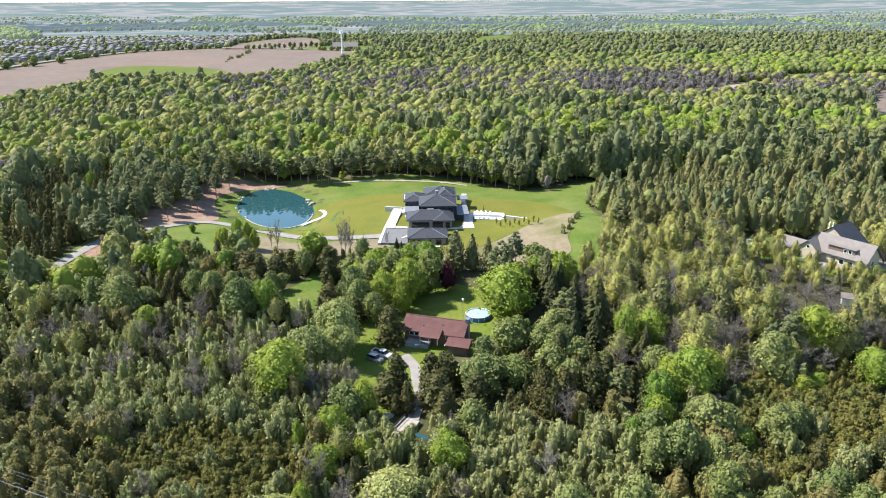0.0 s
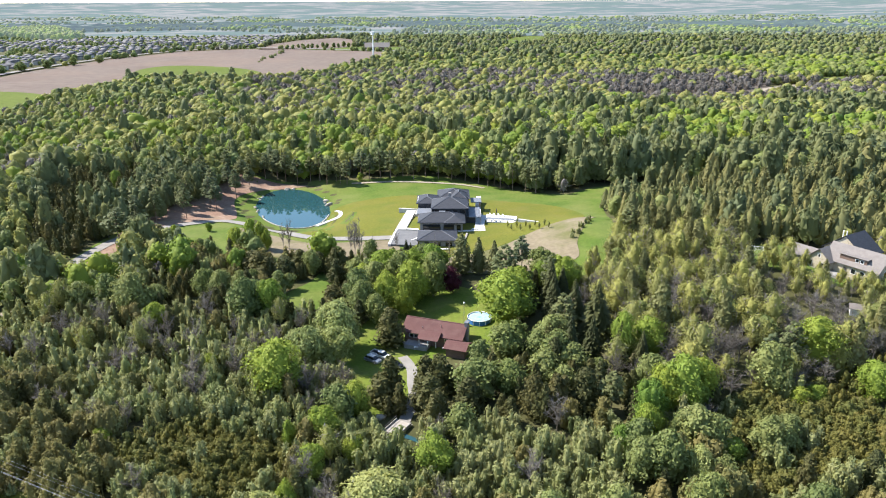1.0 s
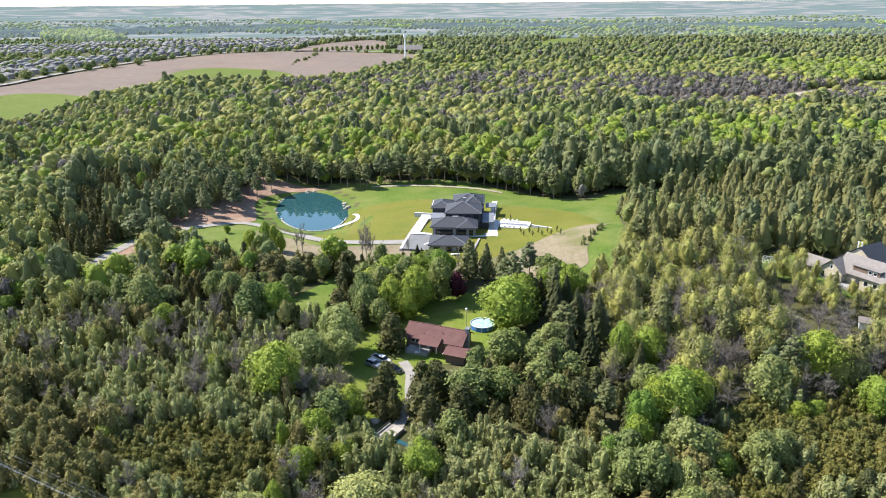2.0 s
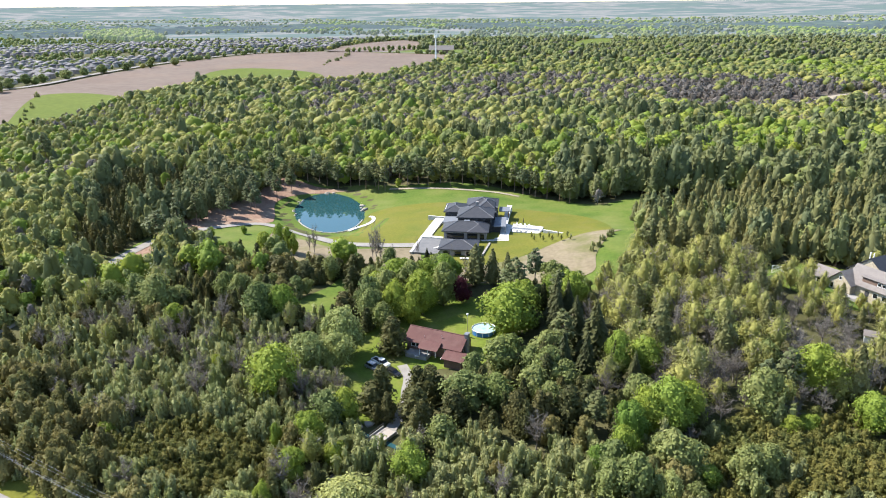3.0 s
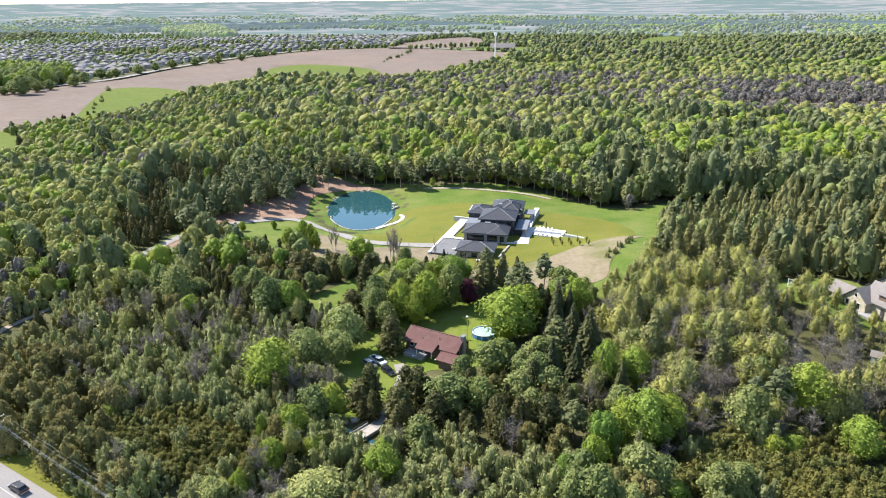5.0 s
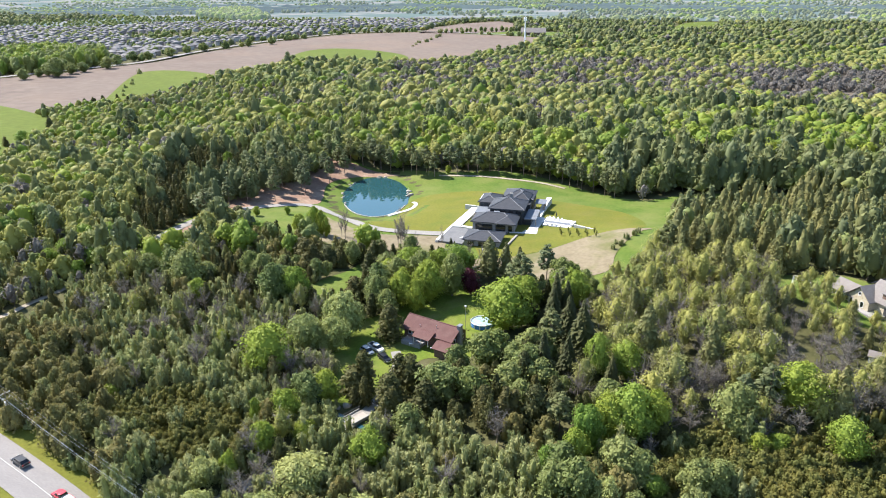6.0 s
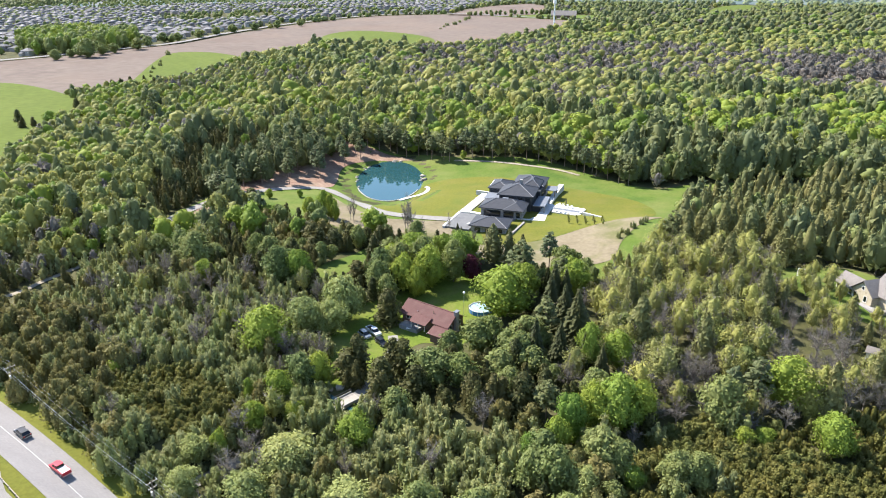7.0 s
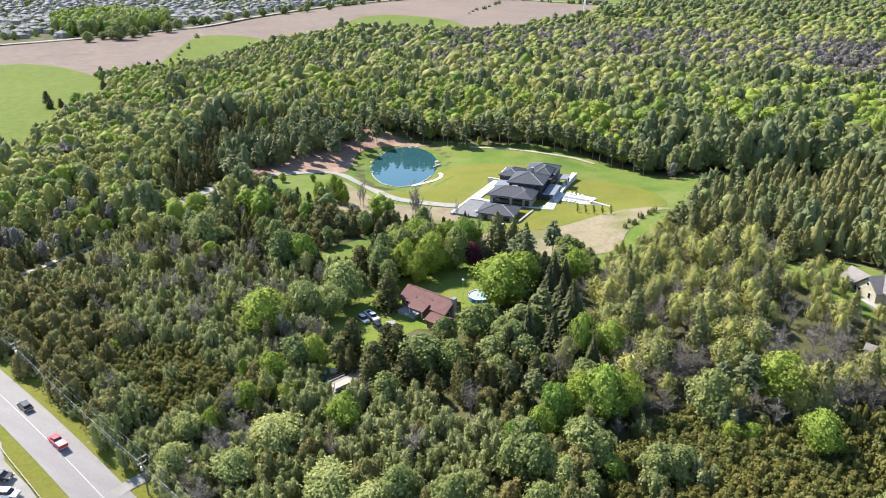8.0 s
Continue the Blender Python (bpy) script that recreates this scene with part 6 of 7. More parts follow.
# ---- the brown-roofed house and its yard ----
def brown_house():
    z = float(ground(-4, 170)) - 0.1
    h = thing("bungalow", -3.9, 169.2, z + 0.8, -16.6, "low bungalow with a brown metal roof and dark siding", "house")
    part("wall", gable_wall(bmesh.new(), -7.6, 8.2, -3.6, 3.9, -1.2, 2.7, 2.2), BROWN_WALL, h)
    r = part("roof", gable(bmesh.new(), -7.8, 8.4, -3.8, 4.0, 2.75, 2.3, 0.6, 0.16), BROWN_ROOF, h, "reddish brown metal roof")
    part("porch_roof", gable(bmesh.new(), -2.6, 2.6, -6.4, -1.0, 2.35, 1.0, 0.3, 0.14, "x"), BROWN_ROOF, r)
    part("ridge_cap", boxes((-8.4, 9.0, -0.05, 0.25, 5.12, 5.24)), BROWN_ROOF, r)
    part("vent_pipe", tube(bmesh.new(), (2.2, -1.8, 3.6), (2.2, -1.8, 4.9), 0.09), CHROME, r)
    part("vent_pipe", tube(bmesh.new(), (-2.8, -2.6, 3.2), (-2.8, -2.6, 4.1), 0.07), CHROME, r)
    ch = part("chimney", boxes((8.3, 9.2, -0.7, 0.7, -1.2, 5.9), bevel=0.04), STONE_WALL, h)
    part("cap", boxes((8.15, 9.35, -0.85, 0.85, 5.9, 6.05)), LOW_ROOF, ch)
    part("deck", boxes((-6.6, -0.2, -6.6, -3.61, -1.2, 0.1)), PAVER, h)
    for x in (-2.4, 0.0, 2.3):
        part("porch_post", boxes((x - 0.07, x + 0.07, -6.3, -6.16, 0.25, 2.3)), WHITE, h)
    for x in (-5.6, -4.2, 4.4):
        window(h, x, -3.6, 1.5, 1.3, 1.1, "-y")
    window(h, -1.2, -3.6, 1.4, 1.6, 1.9, "-y")
    window(h, 8.2, -2.0, 1.6, 1.2, 1.4, "+x")
    window(h, 8.2, 2.2, 1.6, 1.2, 1.4, "+x")
    an = part("annex_wall", gable_wall(bmesh.new(), 5.8, 10.8, -8.2, -3.9, -1.2, 1.9, 0.9), BROWN_WALL, h)
    part("annex_roof", gable(bmesh.new(), 5.6, 11.0, -8.4, -3.7, 1.95, 0.95, 0.4, 0.14), BROWN_ROOF, an)
    part("trim", boxes((5.05, 5.15, -8.85, -6.2, 1.7, 1.95)), WHITE, an)
    t = thing("patio_table", -8.2, 164.2, z, 10, "white patio table with stacked clutter beside the bungalow", "table")
    part("tabletop", boxes((-1.2, 1.2, -0.7, 0.7, 0.68, 0.76), bevel=0.02), WHITE, t)
    for a in (-1, 1):
        for b in (-0.55, 0.55):
            part("leg", boxes((a - 0.05, a + 0.05, b - 0.05, b + 0.05, 0, 0.68)), CHROME, t)
    bed = thing("flower_bed", -12.6, 167.6, z, -16.6, "flower bed edged with pale stones by the bungalow", "flower bed")
    part("edging", boxes((-2.2, 2.2, -0.25, 0.0, -0.2, 0.35), (2.4, 5.5, -1.5, -1.2, -0.2, 0.35), bevel=0.06), ROCK, bed)
    lz = float(ground(3.4, 176.4))
    lamp = thing("yard_lamp", 3.4, 176.4, lz, 0, "tall white yard lamp post with a globe", "lamp")
    part("post", tube(bmesh.new(), (0, 0, -0.2), (0, 0, 6.9), 0.07, 0.05), CHROME, lamp)
    bm = bmesh.new()
    bmesh.ops.create_uvsphere(bm, u_segments=12, v_segments=8, radius=0.34, matrix=Matrix.Translation((0, 0, 7.15)))
    part("globe", bm, WHITE, lamp)
    p = thing("round_pool", 7.7, 179.4, float(ground(7.7, 179.4)), 0, "round above-ground pool with a blue wall and pale water", "pool")
    bm = bmesh.new()
    bmesh.ops.create_cone(bm, cap_ends=False, segments=32, radius1=3.4, radius2=3.4, depth=1.4, matrix=Matrix.Translation((0, 0, 0.6)))
    part("side_wall", bm, BLUE_SIDE, p)
    bm = bmesh.new()
    bmesh.ops.create_cone(bm, cap_ends=True, segments=32, radius1=3.34, radius2=3.34, depth=0.1, matrix=Matrix.Translation((0, 0, 1.1)))
    part("water", bm, POOL_COVER, p)
    bm = bmesh.new()
    ring = [Vector((3.42 * math.cos(t), 3.42 * math.sin(t), 1.32)) for t in np.linspace(0, 6.2832, 33)]
    for a, b in zip(ring[:-1], ring[1:]):
        tube(bm, a, b, 0.11, 0.11, 5)
    part("rim", bm, WHITE, p)
    for k in range(12):
        t = 6.2832 * k / 12
        part("upright", boxes((3.42 * math.cos(t) - 0.07, 3.42 * math.cos(t) + 0.07, 3.42 * math.sin(t) - 0.07, 3.42 * math.sin(t) + 0.07, -0.1, 1.3)), WHITE, p)
    part("ladder", boxes((-3.3, -3.2, -1.7, -1.6, 0, 2.2), (-3.3, -3.2, -1.1, -1.0, 0, 2.2), (-3.29, -3.21, -1.6, -1.1, 0.5, 0.58), (-3.29, -3.21, -1.6, -1.1, 1.1, 1.18), (-3.29, -3.21, -1.6, -1.1, 1.7, 1.78)), CHROME, p)


brown_house()


# ---- vehicles ----
def vehicle(name, kind, x, y, z, turn, material, label):
    """A pickup, car or van with its nose along +x."""
    t = thing(name, x, y, z, turn, label, "car" if kind != "pickup" else "pickup truck")
    long = 5.7 if kind == "pickup" else 4.6
    a, b = -long / 2, long / 2
    if kind == "pickup":
        low = [(a, 0.55), (a, 1.12), (0.1, 1.12), (b - 1.35, 1.12), (b - 0.1, 0.98), (b, 0.6), (b - 0.1, 0.42), (a + 0.1, 0.42)]
        top = [(-0.55, 1.12), (-0.35, 1.82), (1.0, 1.84), (1.75, 1.12)]
    else:
        low = [(a, 0.5), (a + 0.05, 0.95), (a + 0.4, 1.02), (b - 1.2, 0.98), (b - 0.12, 0.82), (b, 0.5), (b - 0.1, 0.32), (a + 0.1, 0.32)]
        top = [(a + 0.25, 1.0), (a + 0.75, 1.5 if kind == "car" else 1.68), (0.55, 1.52 if kind == "car" else 1.7), (1.25, 0.98)]

    def side(prof, half, inset=0.0):
        bm = bmesh.new()
        n = len(prof)
        mid_z = sum(p[1] for p in prof) / n
        l = [bm.verts.new((p[0], half - (inset if p[1] > mid_z else 0), p[1])) for p in prof]
        r = [bm.verts.new((p[0], -half + (inset if p[1] > mid_z else 0), p[1])) for p in prof]
        bm.faces.new(l)
        bm.faces.new(r[::-1])
        for i in range(n):
            j = (i + 1) % n
            bm.faces.new((l[i], r[i], r[j], l[j]))
        bmesh.ops.bevel(bm, geom=list(bm.edges), offset=0.05, segments=2, affect="EDGES")
        return bm

    body = part("body", side(low, 0.94), material, t)
    part("cabin", side(top, 0.84, 0.14), GLASS, t, "dark glazed cabin")
    tx0, tx1, tz = top[1][0], top[2][0], top[1][1]
    part("roof", boxes((tx0 - 0.04, tx1 + 0.1, -0.7, 0.7, tz - 0.04, tz + 0.05), bevel=0.03), material, t)
    for s in (-1, 1):
        part("pillar", boxes((tx0 + 0.55, tx0 + 0.68, s * 0.78 - 0.04, s * 0.78 + 0.04, 1.0, tz - 0.02)), material, t)
    if kind == "pickup":
        part("bed", boxes((a + 0.12, -0.65, -0.78, 0.78, 1.10, 1.135 if material != CAR_RED else 1.3)), RUBBER if material != CAR_RED else WHITE, t, "black open cargo bed" if material != CAR_RED else "pale flat bed cover")
        part("bed_rail", boxes((a, -0.6, -0.94, -0.8, 1.1, 1.28), (a, -0.6, 0.8, 0.94, 1.1, 1.28), (a, a + 0.1, -0.8, 0.8, 1.1, 1.28), bevel=0.02), material, t)
    for sx in (a + 0.95, b - 0.95):
        for sy in (-0.84, 0.84):
            w = part("wheel", tube(bmesh.new(), (sx, sy - 0.11, 0.36), (sx, sy + 0.11, 0.36), 0.37, 0.37, 16), RUBBER, t)
            o = 0.12 if sy > 0 else -0.12
            part("rim", tube(bmesh.new(), (sx, sy + o - 0.02, 0.36), (sx, sy + o + 0.02, 0.36), 0.22, 0.22, 12), CHROME, w)
    for sy in (-0.66, 0.66):
        part("headlight", boxes((b - 0.09, b + 0.0, sy - 0.2, sy + 0.2, 0.66, 0.82), bevel=0.02), CHROME, t)
        part("tail_light", boxes((a - 0.02, a + 0.05, sy - 0.12, sy + 0.12, 0.7, 0.95)), RED_LAMP, t)
    part("bumper", boxes((b - 0.06, b + 0.06, -0.85, 0.85, 0.4, 0.56), (a - 0.06, a + 0.06, -0.85, 0.85, 0.4, 0.56), bevel=0.02), CHROME, t)
    for sy in (-1.02, 1.02):
        part("mirror", boxes((1.1, 1.25, sy - 0.1, sy + 0.1, 1.05, 1.22), bevel=0.02), material, t)
    return t


RED_LAMP = paint("tail_lamp_red", (0.3, 0.01, 0.01), 0.0)
CAR_WHITE, CAR_GREY, CAR_BLACK, CAR_RED = paint("white_car_paint", (0.78, 0.78, 0.77)), paint("blue_grey_car_paint", (0.20, 0.23, 0.27)), paint("black_car_paint", (0.015, 0.016, 0.02)), paint("red_car_paint", (0.42, 0.025, 0.04))


def parked(name, kind, x, y, turn, material, label, lift=0.1):
    return vehicle(name, kind, x, y, float(ground(x, y)) + lift, turn, material, label)


parked("pickup_truck", "pickup", -17.6, 159.6, -32, CAR_WHITE, "white crew-cab pickup parked on the lawn edge")
parked("suv", "suv", -19.2, 157.2, -32, CAR_GREY, "grey-blue sport utility car parked beside the pickup")
parked("dark_car", "car", -13.2, 155.0, -36, CAR_BLACK, "black car parked on the gravel lane")
parked("red_pickup", "pickup", -52.9, 85.0, 164, CAR_RED, "red pickup with a pale open bed on the road", 0.17)
parked("black_sedan", "car", -69, 90.4, 164, CAR_BLACK, "black sedan on the road", 0.17)

# ---- the bridge, the stream and the roadside ----
STREAM = smooth_loop([(-29, 140), (-19, 130), (-13, 127.4), (-6, 124.5), (6, 118)], 5, False)
patch("stream", strip(STREAM, 1.2), 0.12, WATER, "narrow dark stream under the trees", "stream", 3)
bz = float(ground(-9.6, 127.3)) + 0.55
bridge = thing("bridge", -9.2, 127.5, bz, 64, "small pale planked bridge on the gravel lane", "bridge")
part("deck", boxes((-2.5, 2.5, -1.75, 1.75, -0.35, 0.0), bevel=0.04), PLANK, bridge, "pale timber planked deck")
part("kerb", boxes((-2.5, 2.5, -1.95, -1.751, -0.4, 0.35), bevel=0.03), PAVER, bridge)
part("railing", boxes((-2.5, 2.5, 1.81, 1.88, 0.9, 1.0), (-2.5, -2.4, 1.81, 1.88, 0.34, 0.9), (-0.9, -0.8, 1.81, 1.88, 0.34, 0.9), (0.8, 0.9, 1.81, 1.88, 0.34, 0.9), (2.4, 2.5, 1.81, 1.88, 0.34, 0.9)), DARK_CLAD, bridge, "dark metal railing")
part("kerb", boxes((-2.5, 2.5, 1.751, 1.95, -0.4, 0.35), bevel=0.03), PAVER, bridge)
part("abutment", boxes((-2.9, -1.9, -1.95, 1.95, -1.6, -0.36)), STONE_WALL, bridge)
part("abutment", boxes((1.9, 2.9, -1.95, 1.95, -1.6, -0.36)), STONE_WALL, bridge)
for x, y, s in ((-13.5, 131.5, 1.5), (-12.2, 133.0, 1.1), (-15.2, 130.2, 0.9)):
    boulder(x, y, s, int(77 + s * 10), "pale boulder beside the lane's bridge")

ROAD_DIR = Vector((-0.9567, 0.2910))
POLES = [(-27.3 + ROAD_DIR.x * s, 83.3 + ROAD_DIR.y * s) for s in (-52, 0, 56, 112)]


def utility_pole(x, y):
    z = float(ground(x, y))
    t = thing("utility_pole", x, y, z, math.degrees(math.atan2(ROAD_DIR.y, ROAD_DIR.x)), "weathered wooden utility pole with two crossarms", "utility pole", "utility poles along the road")
    part("pole", tube(bmesh.new(), (0, 0, -0.6), (0, 0, 9.6), 0.17, 0.11, 10), POLE_WOOD, t)
    for zz, half in ((9.2, 1.15), (7.9, 0.9)):
        arm = part("crossarm", boxes((-0.06, 0.06, -half, half, zz - 0.07, zz + 0.07)), FENCE_WOOD, t)
        for k in (-half + 0.1, 0.35, half - 0.1):
            part("insulator", tube(bmesh.new(), (0, k, zz + 0.07), (0, k, zz + 0.3), 0.06, 0.045, 8), WHITE, arm)
    part("transformer_can", tube(bmesh.new(), (0.0, 0.34, 6.3), (0.0, 0.34, 7.2), 0.2, 0.2, 12), CHROME, t)
    return t


first = utility_pole(*POLES[1])
for x, y in (POLES[0], POLES[2], POLES[3]):
    copy_thing(first, pose(x, y, float(ground(x, y)), 0, 0, math.degrees(math.atan2(ROAD_DIR.y, ROAD_DIR.x))))
side_v = Vector((-ROAD_DIR.y, ROAD_DIR.x))
for off, zz, rad in ((-1.05, 9.5, 0.010), (0.35, 9.5, 0.010), (1.05, 9.5, 0.010), (-0.8, 8.2, 0.012), (0.15, 7.2, 0.022)):
    bm = bmesh.new()
    for (ax, ay), (bx, by) in zip(POLES[:-1], POLES[1:]):
        last = None
        for k in range(13):
            t = k / 12
            x, y = ax + (bx - ax) * t - side_v.x * off, ay + (by - ay) * t - side_v.y * off
            z = (1 - t) * float(ground(ax, ay)) + t * float(ground(bx, by)) + zz - 3.2 * t * (1 - t)
            p = Vector((x, y, z))
            if last:
                tube(bm, last, p, rad, rad, 4)
            last = p
    w = thing("power_line", 0, 0, 0, 0, "thin pale overhead power line along the road", "cable", "overhead lines along the road")
    part("wire", bm, WIRE, w)

LOT = [(-66, 80.5), (-58, 76.6), (-44, 72.4), (-38, 66), (-52, 62), (-72, 70)]
patch("parking_lot", smooth_loop(LOT, 3), 0.14, GRAVEL, "pale gravel parking lot below the verge", "parking lot", 4)
parked("parked_car", "suv", -54.5, 73.0, 20, CAR_BLACK, "dark sport utility car in the gravel lot", 0.16)
parked("parked_van", "suv", -49.6, 70.4, 20, CAR_WHITE, "white car in the gravel lot", 0.16)
fence = thing("rail_fence", 0, 0, 0, 0, "low weathered wooden rail fence beside the gravel lot", "fence")
line = [Vector((-70.5, 82.3)), Vector((-60.5, 78.2)), Vector((-46.5, 73.6)), Vector((-36, 70.2))]
posts = smooth_loop(line, 5, False)
for p in posts:
    z = float(ground(p.x, p.y))
    part("post", boxes((p.x - 0.1, p.x + 0.1, p.y - 0.1, p.y + 0.1, z - 0.3, z + 0.95)), FENCE_WOOD, fence)
for p, q in zip(posts[:-1], posts[1:]):
    a, b = (p.x, p.y, float(ground(p.x, p.y)) + 0.75), (q.x, q.y, float(ground(q.x, q.y)) + 0.75)
    part("rail", tube(bmesh.new(), a, b, 0.1, 0.1, 6), FENCE_WOOD, fence)


# ---- the stone house on the rise ----
def stone_house():
    h = thing("stone_house", 107.2, 199.7, 9.9, -55, "cream stone house with taupe shingle roofs", "house")
    part("wall", gable_wall(bmesh.new(), -3.3, 3.3, 0.0, 8.0, -1.2, 2.8, 3.0, "y"), CREAM_STONE, h)
    part("roof", gable(bmesh.new(), -3.5, 3.5, -0.2, 8.0, 2.85, 3.15, 0.35, 0.18, "y"), TAUPE_ROOF, h)
    part("wing_wall", gable_wall(bmesh.new(), 3.31, 16, 2.2, 9.8, -1.2, 3.3, 3.9), CREAM_STONE, h)
    wr = part("wing_roof", gable(bmesh.new(), 0.6, 16.2, 2.0, 10.0, 3.35, 4.05, 0.5, 0.18), TAUPE_ROOF, h)
    d = part("dormer", boxes((4.6, 12.4, 2.6, 5.2, 3.4, 5.55)), BROWN_WALL, wr, "long low dark dormer")
    part("dormer_roof", boxes((4.3, 12.7, 2.2, 5.4, 5.56, 5.74), bevel=0.03), TAUPE_ROOF, wr)
    part("rear_wall", gable_wall(bmesh.new(), -4.5, 7.5, 9.81, 19, -1.2, 3.8, 4.6, "y"), CREAM_STONE, h)
    part("rear_roof", gable(bmesh.new(), -4.7, 7.7, 9.9, 19.2, 3.85, 4.8, 0.5, 0.18, "y"), SLATE, h)
    for k in (0, 1.1):
        part("chimney_pipe", tube(bmesh.new(), (-2.6 + k, 15.7, 5.5), (-2.6 + k, 15.7, 8.3), 0.17), WHITE, h)
    part("sun_porch", boxes((-9.2, -3.31, 0.3, 5.0, -1.2, 2.2)), CREAM_STONE, h)
    part("porch_roof", gable(bmesh.new(), -9.4, -2.2, 0.1, 6.0, 2.25, 2.4, 0.3, 0.14, "x"), TAUPE_ROOF, h)
    for x in (-2.3, 1.2):
        window(h, x, 0.0, 1.2, 1.1, 1.7, "-y")
    window(h, 0, 0.0, 4.0, 0.9, 1.1, "-y")
    for x in (-8.3, -6.8, -5.3, -4.1):
        window(h, x, 0.3, 1.1, 1.3, 1.5, "-y")
    for x in (9.6, 11.0):
        window(d, x, 2.6, 4.7, 1.1, 1.0, "-y")
    for x in (9.2, 11.8, 14.4):
        window(h, x, 2.2, 1.4, 1.4, 1.5, "-y")
    window(h, 16, 6.0, 2.0, 1.6, 1.6, "+x")
    part("door", boxes((6.2, 7.3, 2.1, 2.2, -0.2, 2.0)), DARK_CLAD, h)
    part("terrace", boxes((0.4, 7.0, -1.8, -0.01, -0.9, 0.06), (3.35, 7.0, 0.0, 2.05, -0.9, 0.06), bevel=0.04), PAVER, h, "pale paved terrace")
    part("retaining_wall", boxes((-9.6, -0.2, -1.0, -0.5, -1.0, 0.25), bevel=0.05), STONE_WALL, h)
    s = thing("garden_shed", 106.8, 174.2, float(ground(106.8, 174.2)), -20, "small white garden shed among bare trees", "shed")
    part("wall", gable_wall(bmesh.new(), -1.6, 1.6, -1.3, 1.3, -0.3, 2.0, 0.9), WHITE, s)
    part("roof", gable(bmesh.new(), -1.7, 1.7, -1.4, 1.4, 2.03, 0.95, 0.25, 0.1), TAUPE_ROOF, s)
    gz = float(ground(95.1, 215))
    g = thing("soccer_goal", 95.1, 215, gz, 160, "white soccer goal on the lawn", "goal")
    for a, b in (((-1.8, 0, 0), (-1.8, 0, 2)), ((1.8, 0, 0), (1.8, 0, 2)), ((-1.8, 0, 2), (1.8, 0, 2)), ((-1.8, 0, 2), (-1.8, 1.2, 0)), ((1.8, 0, 2), (1.8, 1.2, 0)), ((-1.8, 1.2, 0.05), (1.8, 1.2, 0.05))):
        part("bar", tube(bmesh.new(), a, b, 0.06, 0.06, 6), WHITE, g)
    bm = bmesh.new()
    for k in range(9):
        tube(bm, (-1.8 + 0.45 * k, 0, 2), (-1.8 + 0.45 * k, 1.2, 0.05), 0.015, 0.015, 4)
    for k in range(5):
        tube(bm, (-1.8, 0.24 * k, 2 - 0.4 * k), (1.8, 0.24 * k, 2 - 0.4 * k), 0.015, 0.015, 4)
    part("net", bm, WHITE, g)


stone_house()


# ---- the suburb and the far landmarks ----
HOUSE_TONES = [(0.34, 0.31, 0.28), (0.42, 0.41, 0.39), (0.27, 0.22, 0.19), (0.22, 0.22, 0.23)]
FAR_WALL = surface("far_house_wall", HOUSE_TONES, 0.1, 1.0, 0.9, source="object")
FAR_ROOF = surface("far_house_roof", [(0.09, 0.092, 0.105), (0.15, 0.147, 0.153), (0.23, 0.22, 0.215), (0.075, 0.075, 0.088)], 0.1, 1.0, 0.85, source="object")
MASS_WALL = surface("suburb_walls", HOUSE_TONES, 0.1, 1.0, 0.9, source="island")
MASS_ROOF = surface("suburb_roofs", [(0.09, 0.092, 0.105), (0.15, 0.147, 0.153), (0.23, 0.22, 0.215), (0.075, 0.075, 0.088)], 0.1, 1.0, 0.85, source="island")
shapes = []
for w, d, e, rise in ((12, 10, 5.2, 2.8), (10, 12, 5.6, 2.4), (14, 10, 4.0, 2.6)):
    t = thing("suburban_house", -640, 900, 0, 0, "two-storey suburban house with a grey shingle roof", "house", "suburban houses")
    part("wall", boxes((-w / 2, w / 2, -d / 2, d / 2, -0.5, e), (-w / 2 + 1, -w / 2 + 6, -d / 2 - 4, -d / 2 - 0.01, -0.5, 3.0)), FAR_WALL, t)
    part("roof", hip(bmesh.new(), -w / 2, w / 2, -d / 2, d / 2, e, rise, 0.5, 0.3), FAR_ROOF, t)
    part("garage_roof", hip(bmesh.new(), -w / 2 + 1, -w / 2 + 6, -d / 2 - 4, -d / 2, 3.0, 1.4, 0.3, 0.2), FAR_ROOF, t)
    for k in (-3, 0.5, 3):
        window(t, k, -d / 2, 4.2, 1.4, 1.4, "-y")
    shapes.append(t)
plots = []
gx, gy = np.meshgrid(np.arange(-1500, -380, 17), np.arange(560, 2250, 27))
for x, y in zip(gx.ravel(), gy.ravel()):
    x, y = x + r_w.uniform(-4, 4) + (y - 1000) * 0.16, y + r_w.uniform(-4, 4)
    if inside(SUBURB, x, y) and not inside(FAR_WOOD, x, y) and not near_line(FAR_ROAD, np.array(x), np.array(y), 30) and math.atan2(69 - x, y) < radians(58) and r_w.uniform() < 0.85 and wave(x, y, 260, 5) > -0.35:
        plots.append((math.hypot(x, y), x, y))
plots.sort()
for i, (d, x, y) in enumerate(plots[:140]):
    m = pose(x, y, float(ground(x, y)), 0, 0, 90 * (i % 4) + 8 + float(r_w.uniform(-6, 6)))
    if i < 3:
        shapes[i].matrix_basis = m
    else:
        copy_thing(shapes[i % 3], m)
wall_v, roof_v = [], []
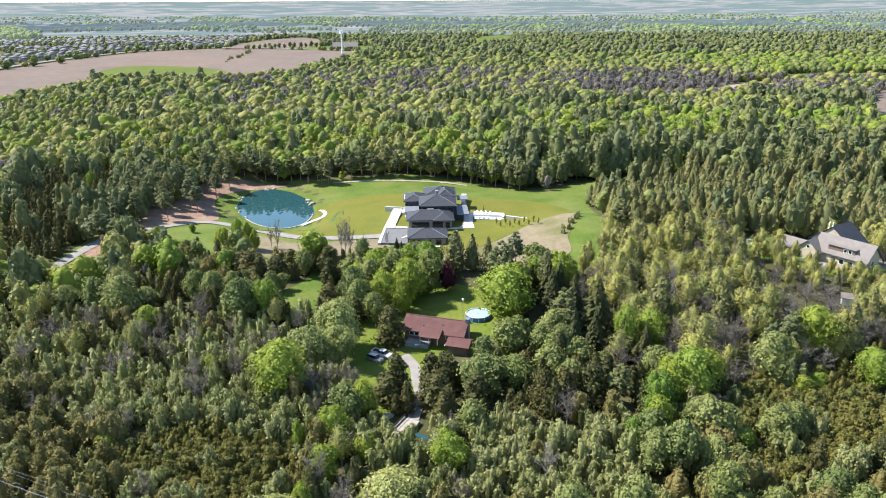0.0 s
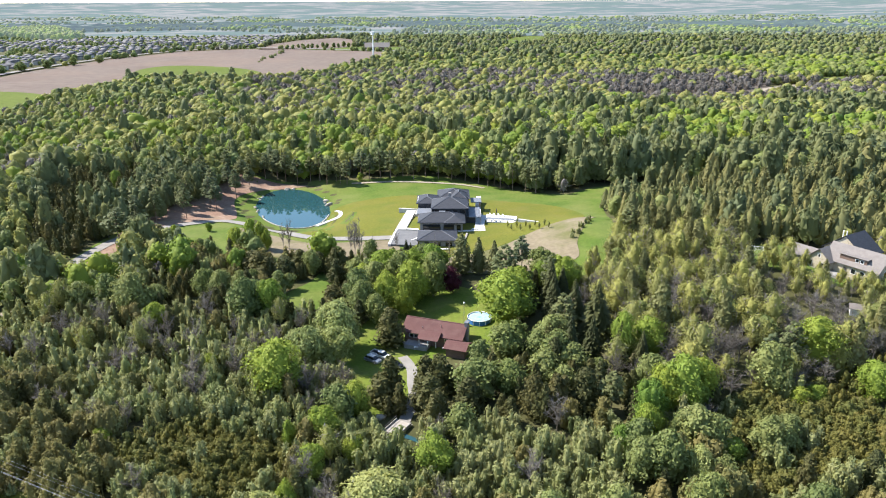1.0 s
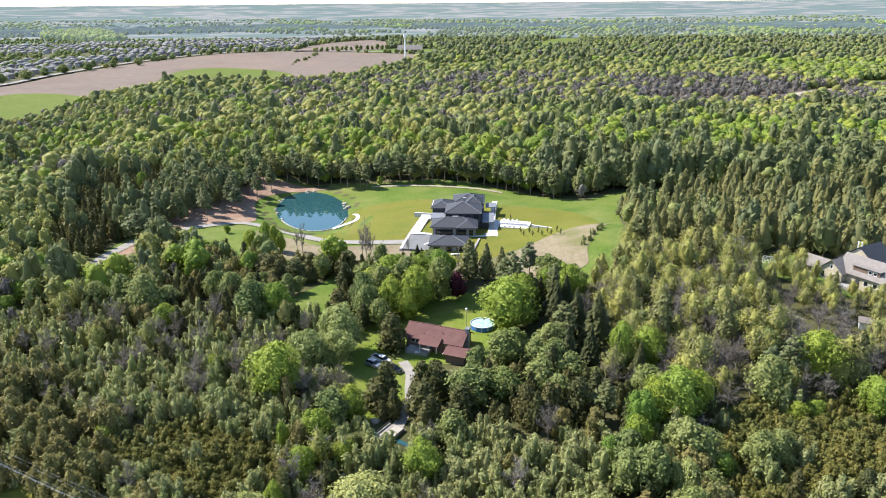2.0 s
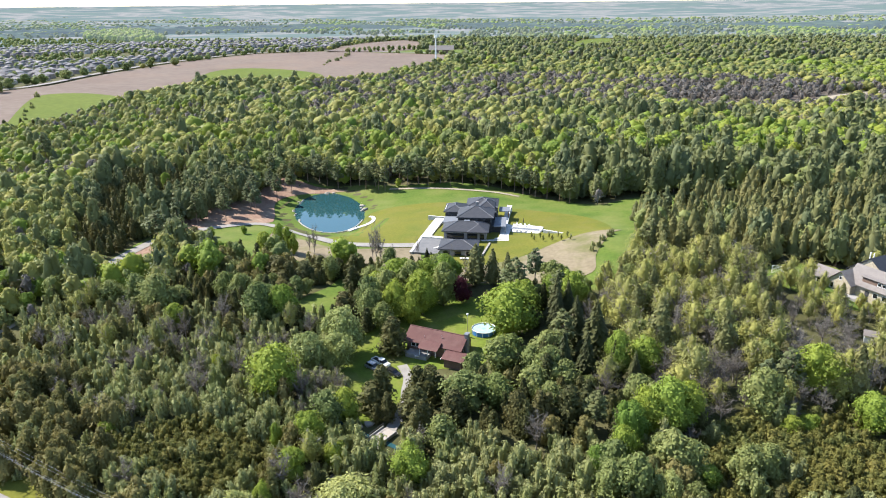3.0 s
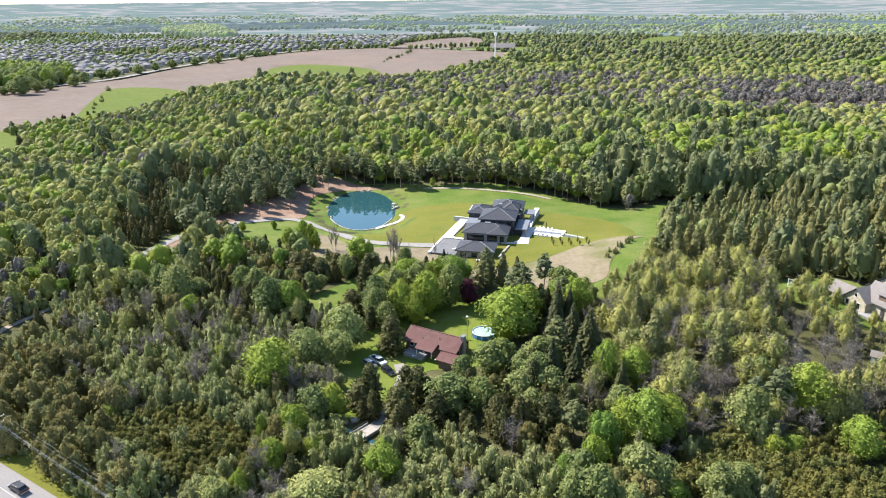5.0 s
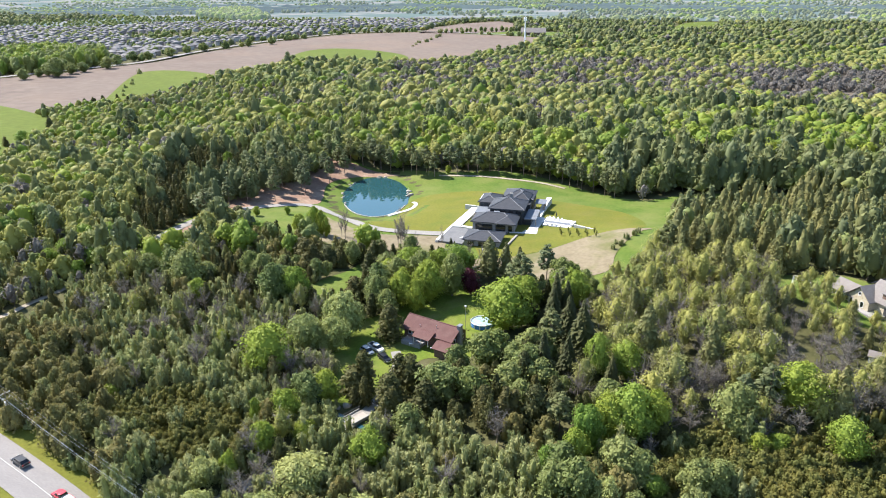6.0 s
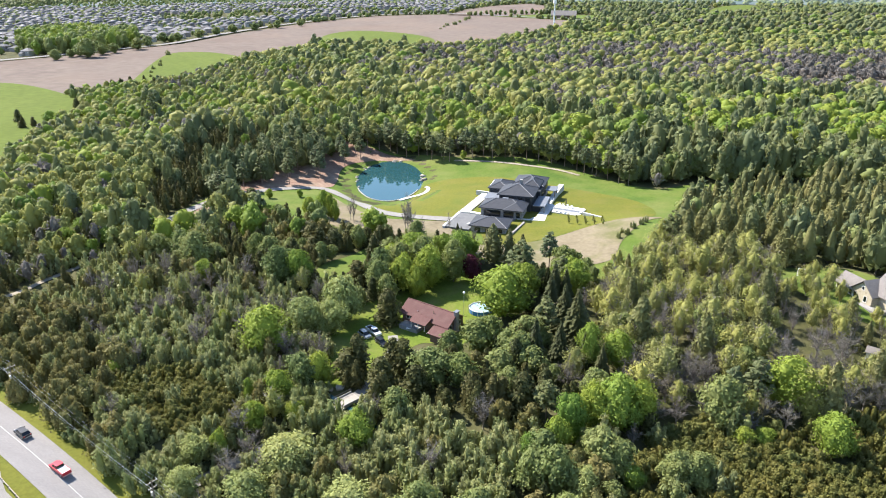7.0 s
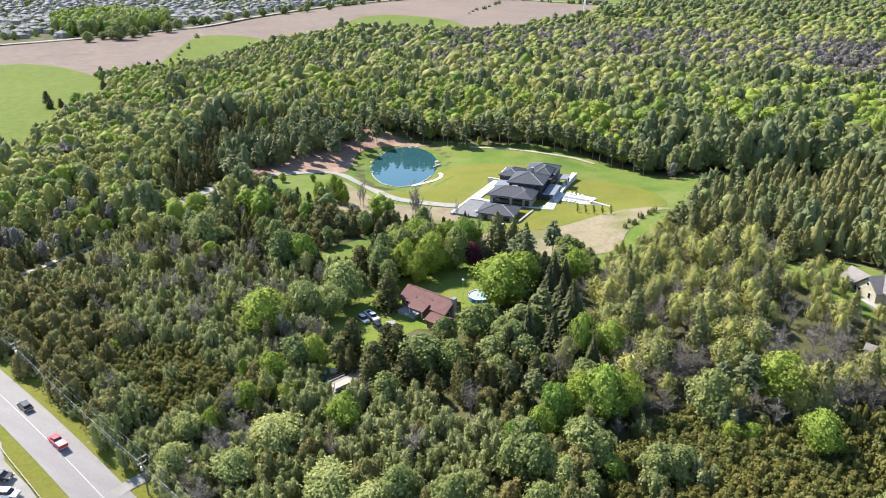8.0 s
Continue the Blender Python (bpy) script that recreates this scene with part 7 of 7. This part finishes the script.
for d, x, y in plots[140:1300]:
    z, w, dd, e, a = float(ground(x, y)), r_w.uniform(9, 13), r_w.uniform(8, 12), r_w.uniform(4, 6), r_w.uniform(-0.15, 0.15)
    c, s = math.cos(a), math.sin(a)
    base = np.array([(-1, -1), (1, -1), (1, 1), (-1, 1)]) * (w / 2, dd / 2)
    base = np.column_stack([x + c * base[:, 0] - s * base[:, 1], y + s * base[:, 0] + c * base[:, 1]])
    wall_v.append(np.concatenate([np.column_stack([base, np.full(4, z - 0.5)]), np.column_stack([base, np.full(4, z + e)])]))
    eave = (base - (x, y)) * 1.1 + (x, y)
    rid = np.array([(x + c * w * 0.2, y + s * w * 0.2, z + e + 2.6), (x - c * w * 0.2, y - s * w * 0.2, z + e + 2.6)])
    roof_v.append(np.concatenate([np.column_stack([eave, np.full(4, z + e)]), rid]))
if wall_v:
    n = len(wall_v)
    wf = np.array([(0, 1, 5), (0, 5, 4), (1, 2, 6), (1, 6, 5), (2, 3, 7), (2, 7, 6), (3, 0, 4), (3, 4, 7)])
    rf = np.array([(0, 1, 4), (0, 4, 5), (1, 2, 4), (2, 3, 5), (2, 5, 4), (3, 0, 5), (0, 3, 2), (0, 2, 1)])
    estate = tagged(new("far_suburb"), "far suburb of pale houses with grey roofs", "houses", kind="stuff")
    for nm, vs, fs, mt in (("walls", wall_v, wf, MASS_WALL), ("roofs", roof_v, rf, MASS_ROOF)):
        k = len(vs[0])
        new(nm, mesh_of(nm, np.concatenate(vs), np.concatenate([fs + k * i for i in range(n)]), mt)).parent = estate
row = []
for i in range(0, len(FAR_ROAD) - 1):
    p, q = FAR_ROAD[i], FAR_ROAD[i + 1]
    for k in range(3):
        c = p.lerp(q, k / 3)
        if c.y > 1070 and r_w.uniform() < 0.7:
            row.append((c.x + 16 * (1 if c.y < 1250 else 0) + r_w.uniform(-4, 4), c.y - 14 * (0 if c.y < 1250 else 1) + r_w.uniform(-5, 5), r_w.uniform(6, 10), 1.3))
mass("roadside_trees", "ash", crown_far, row, "row of rounded dark green trees along the far road", 41)
mast = thing("radio_mast", -172, 1143, 0, 0, "tall white communication mast beside the ploughed field", "mast")
part("pole", tube(bmesh.new(), (0, 0, -1), (0, 0, 40), 1.3, 0.9, 12), WHITE, mast)
part("antenna_drum", tube(bmesh.new(), (0, 0, 36), (0, 0, 41), 2.6, 2.6, 12), WHITE, mast)
barn = thing("barn", -196, 1345, 0, 8, "long brown barn beside the far road", "barn")
part("wall", gable_wall(bmesh.new(), -22, 22, -9, 9, -1, 6, 7), BROWN_WALL, barn)
part("roof", gable(bmesh.new(), -22.5, 22.5, -9.5, 9.5, 6.1, 7.4, 0.6, 0.3), TAUPE_ROOF, barn)
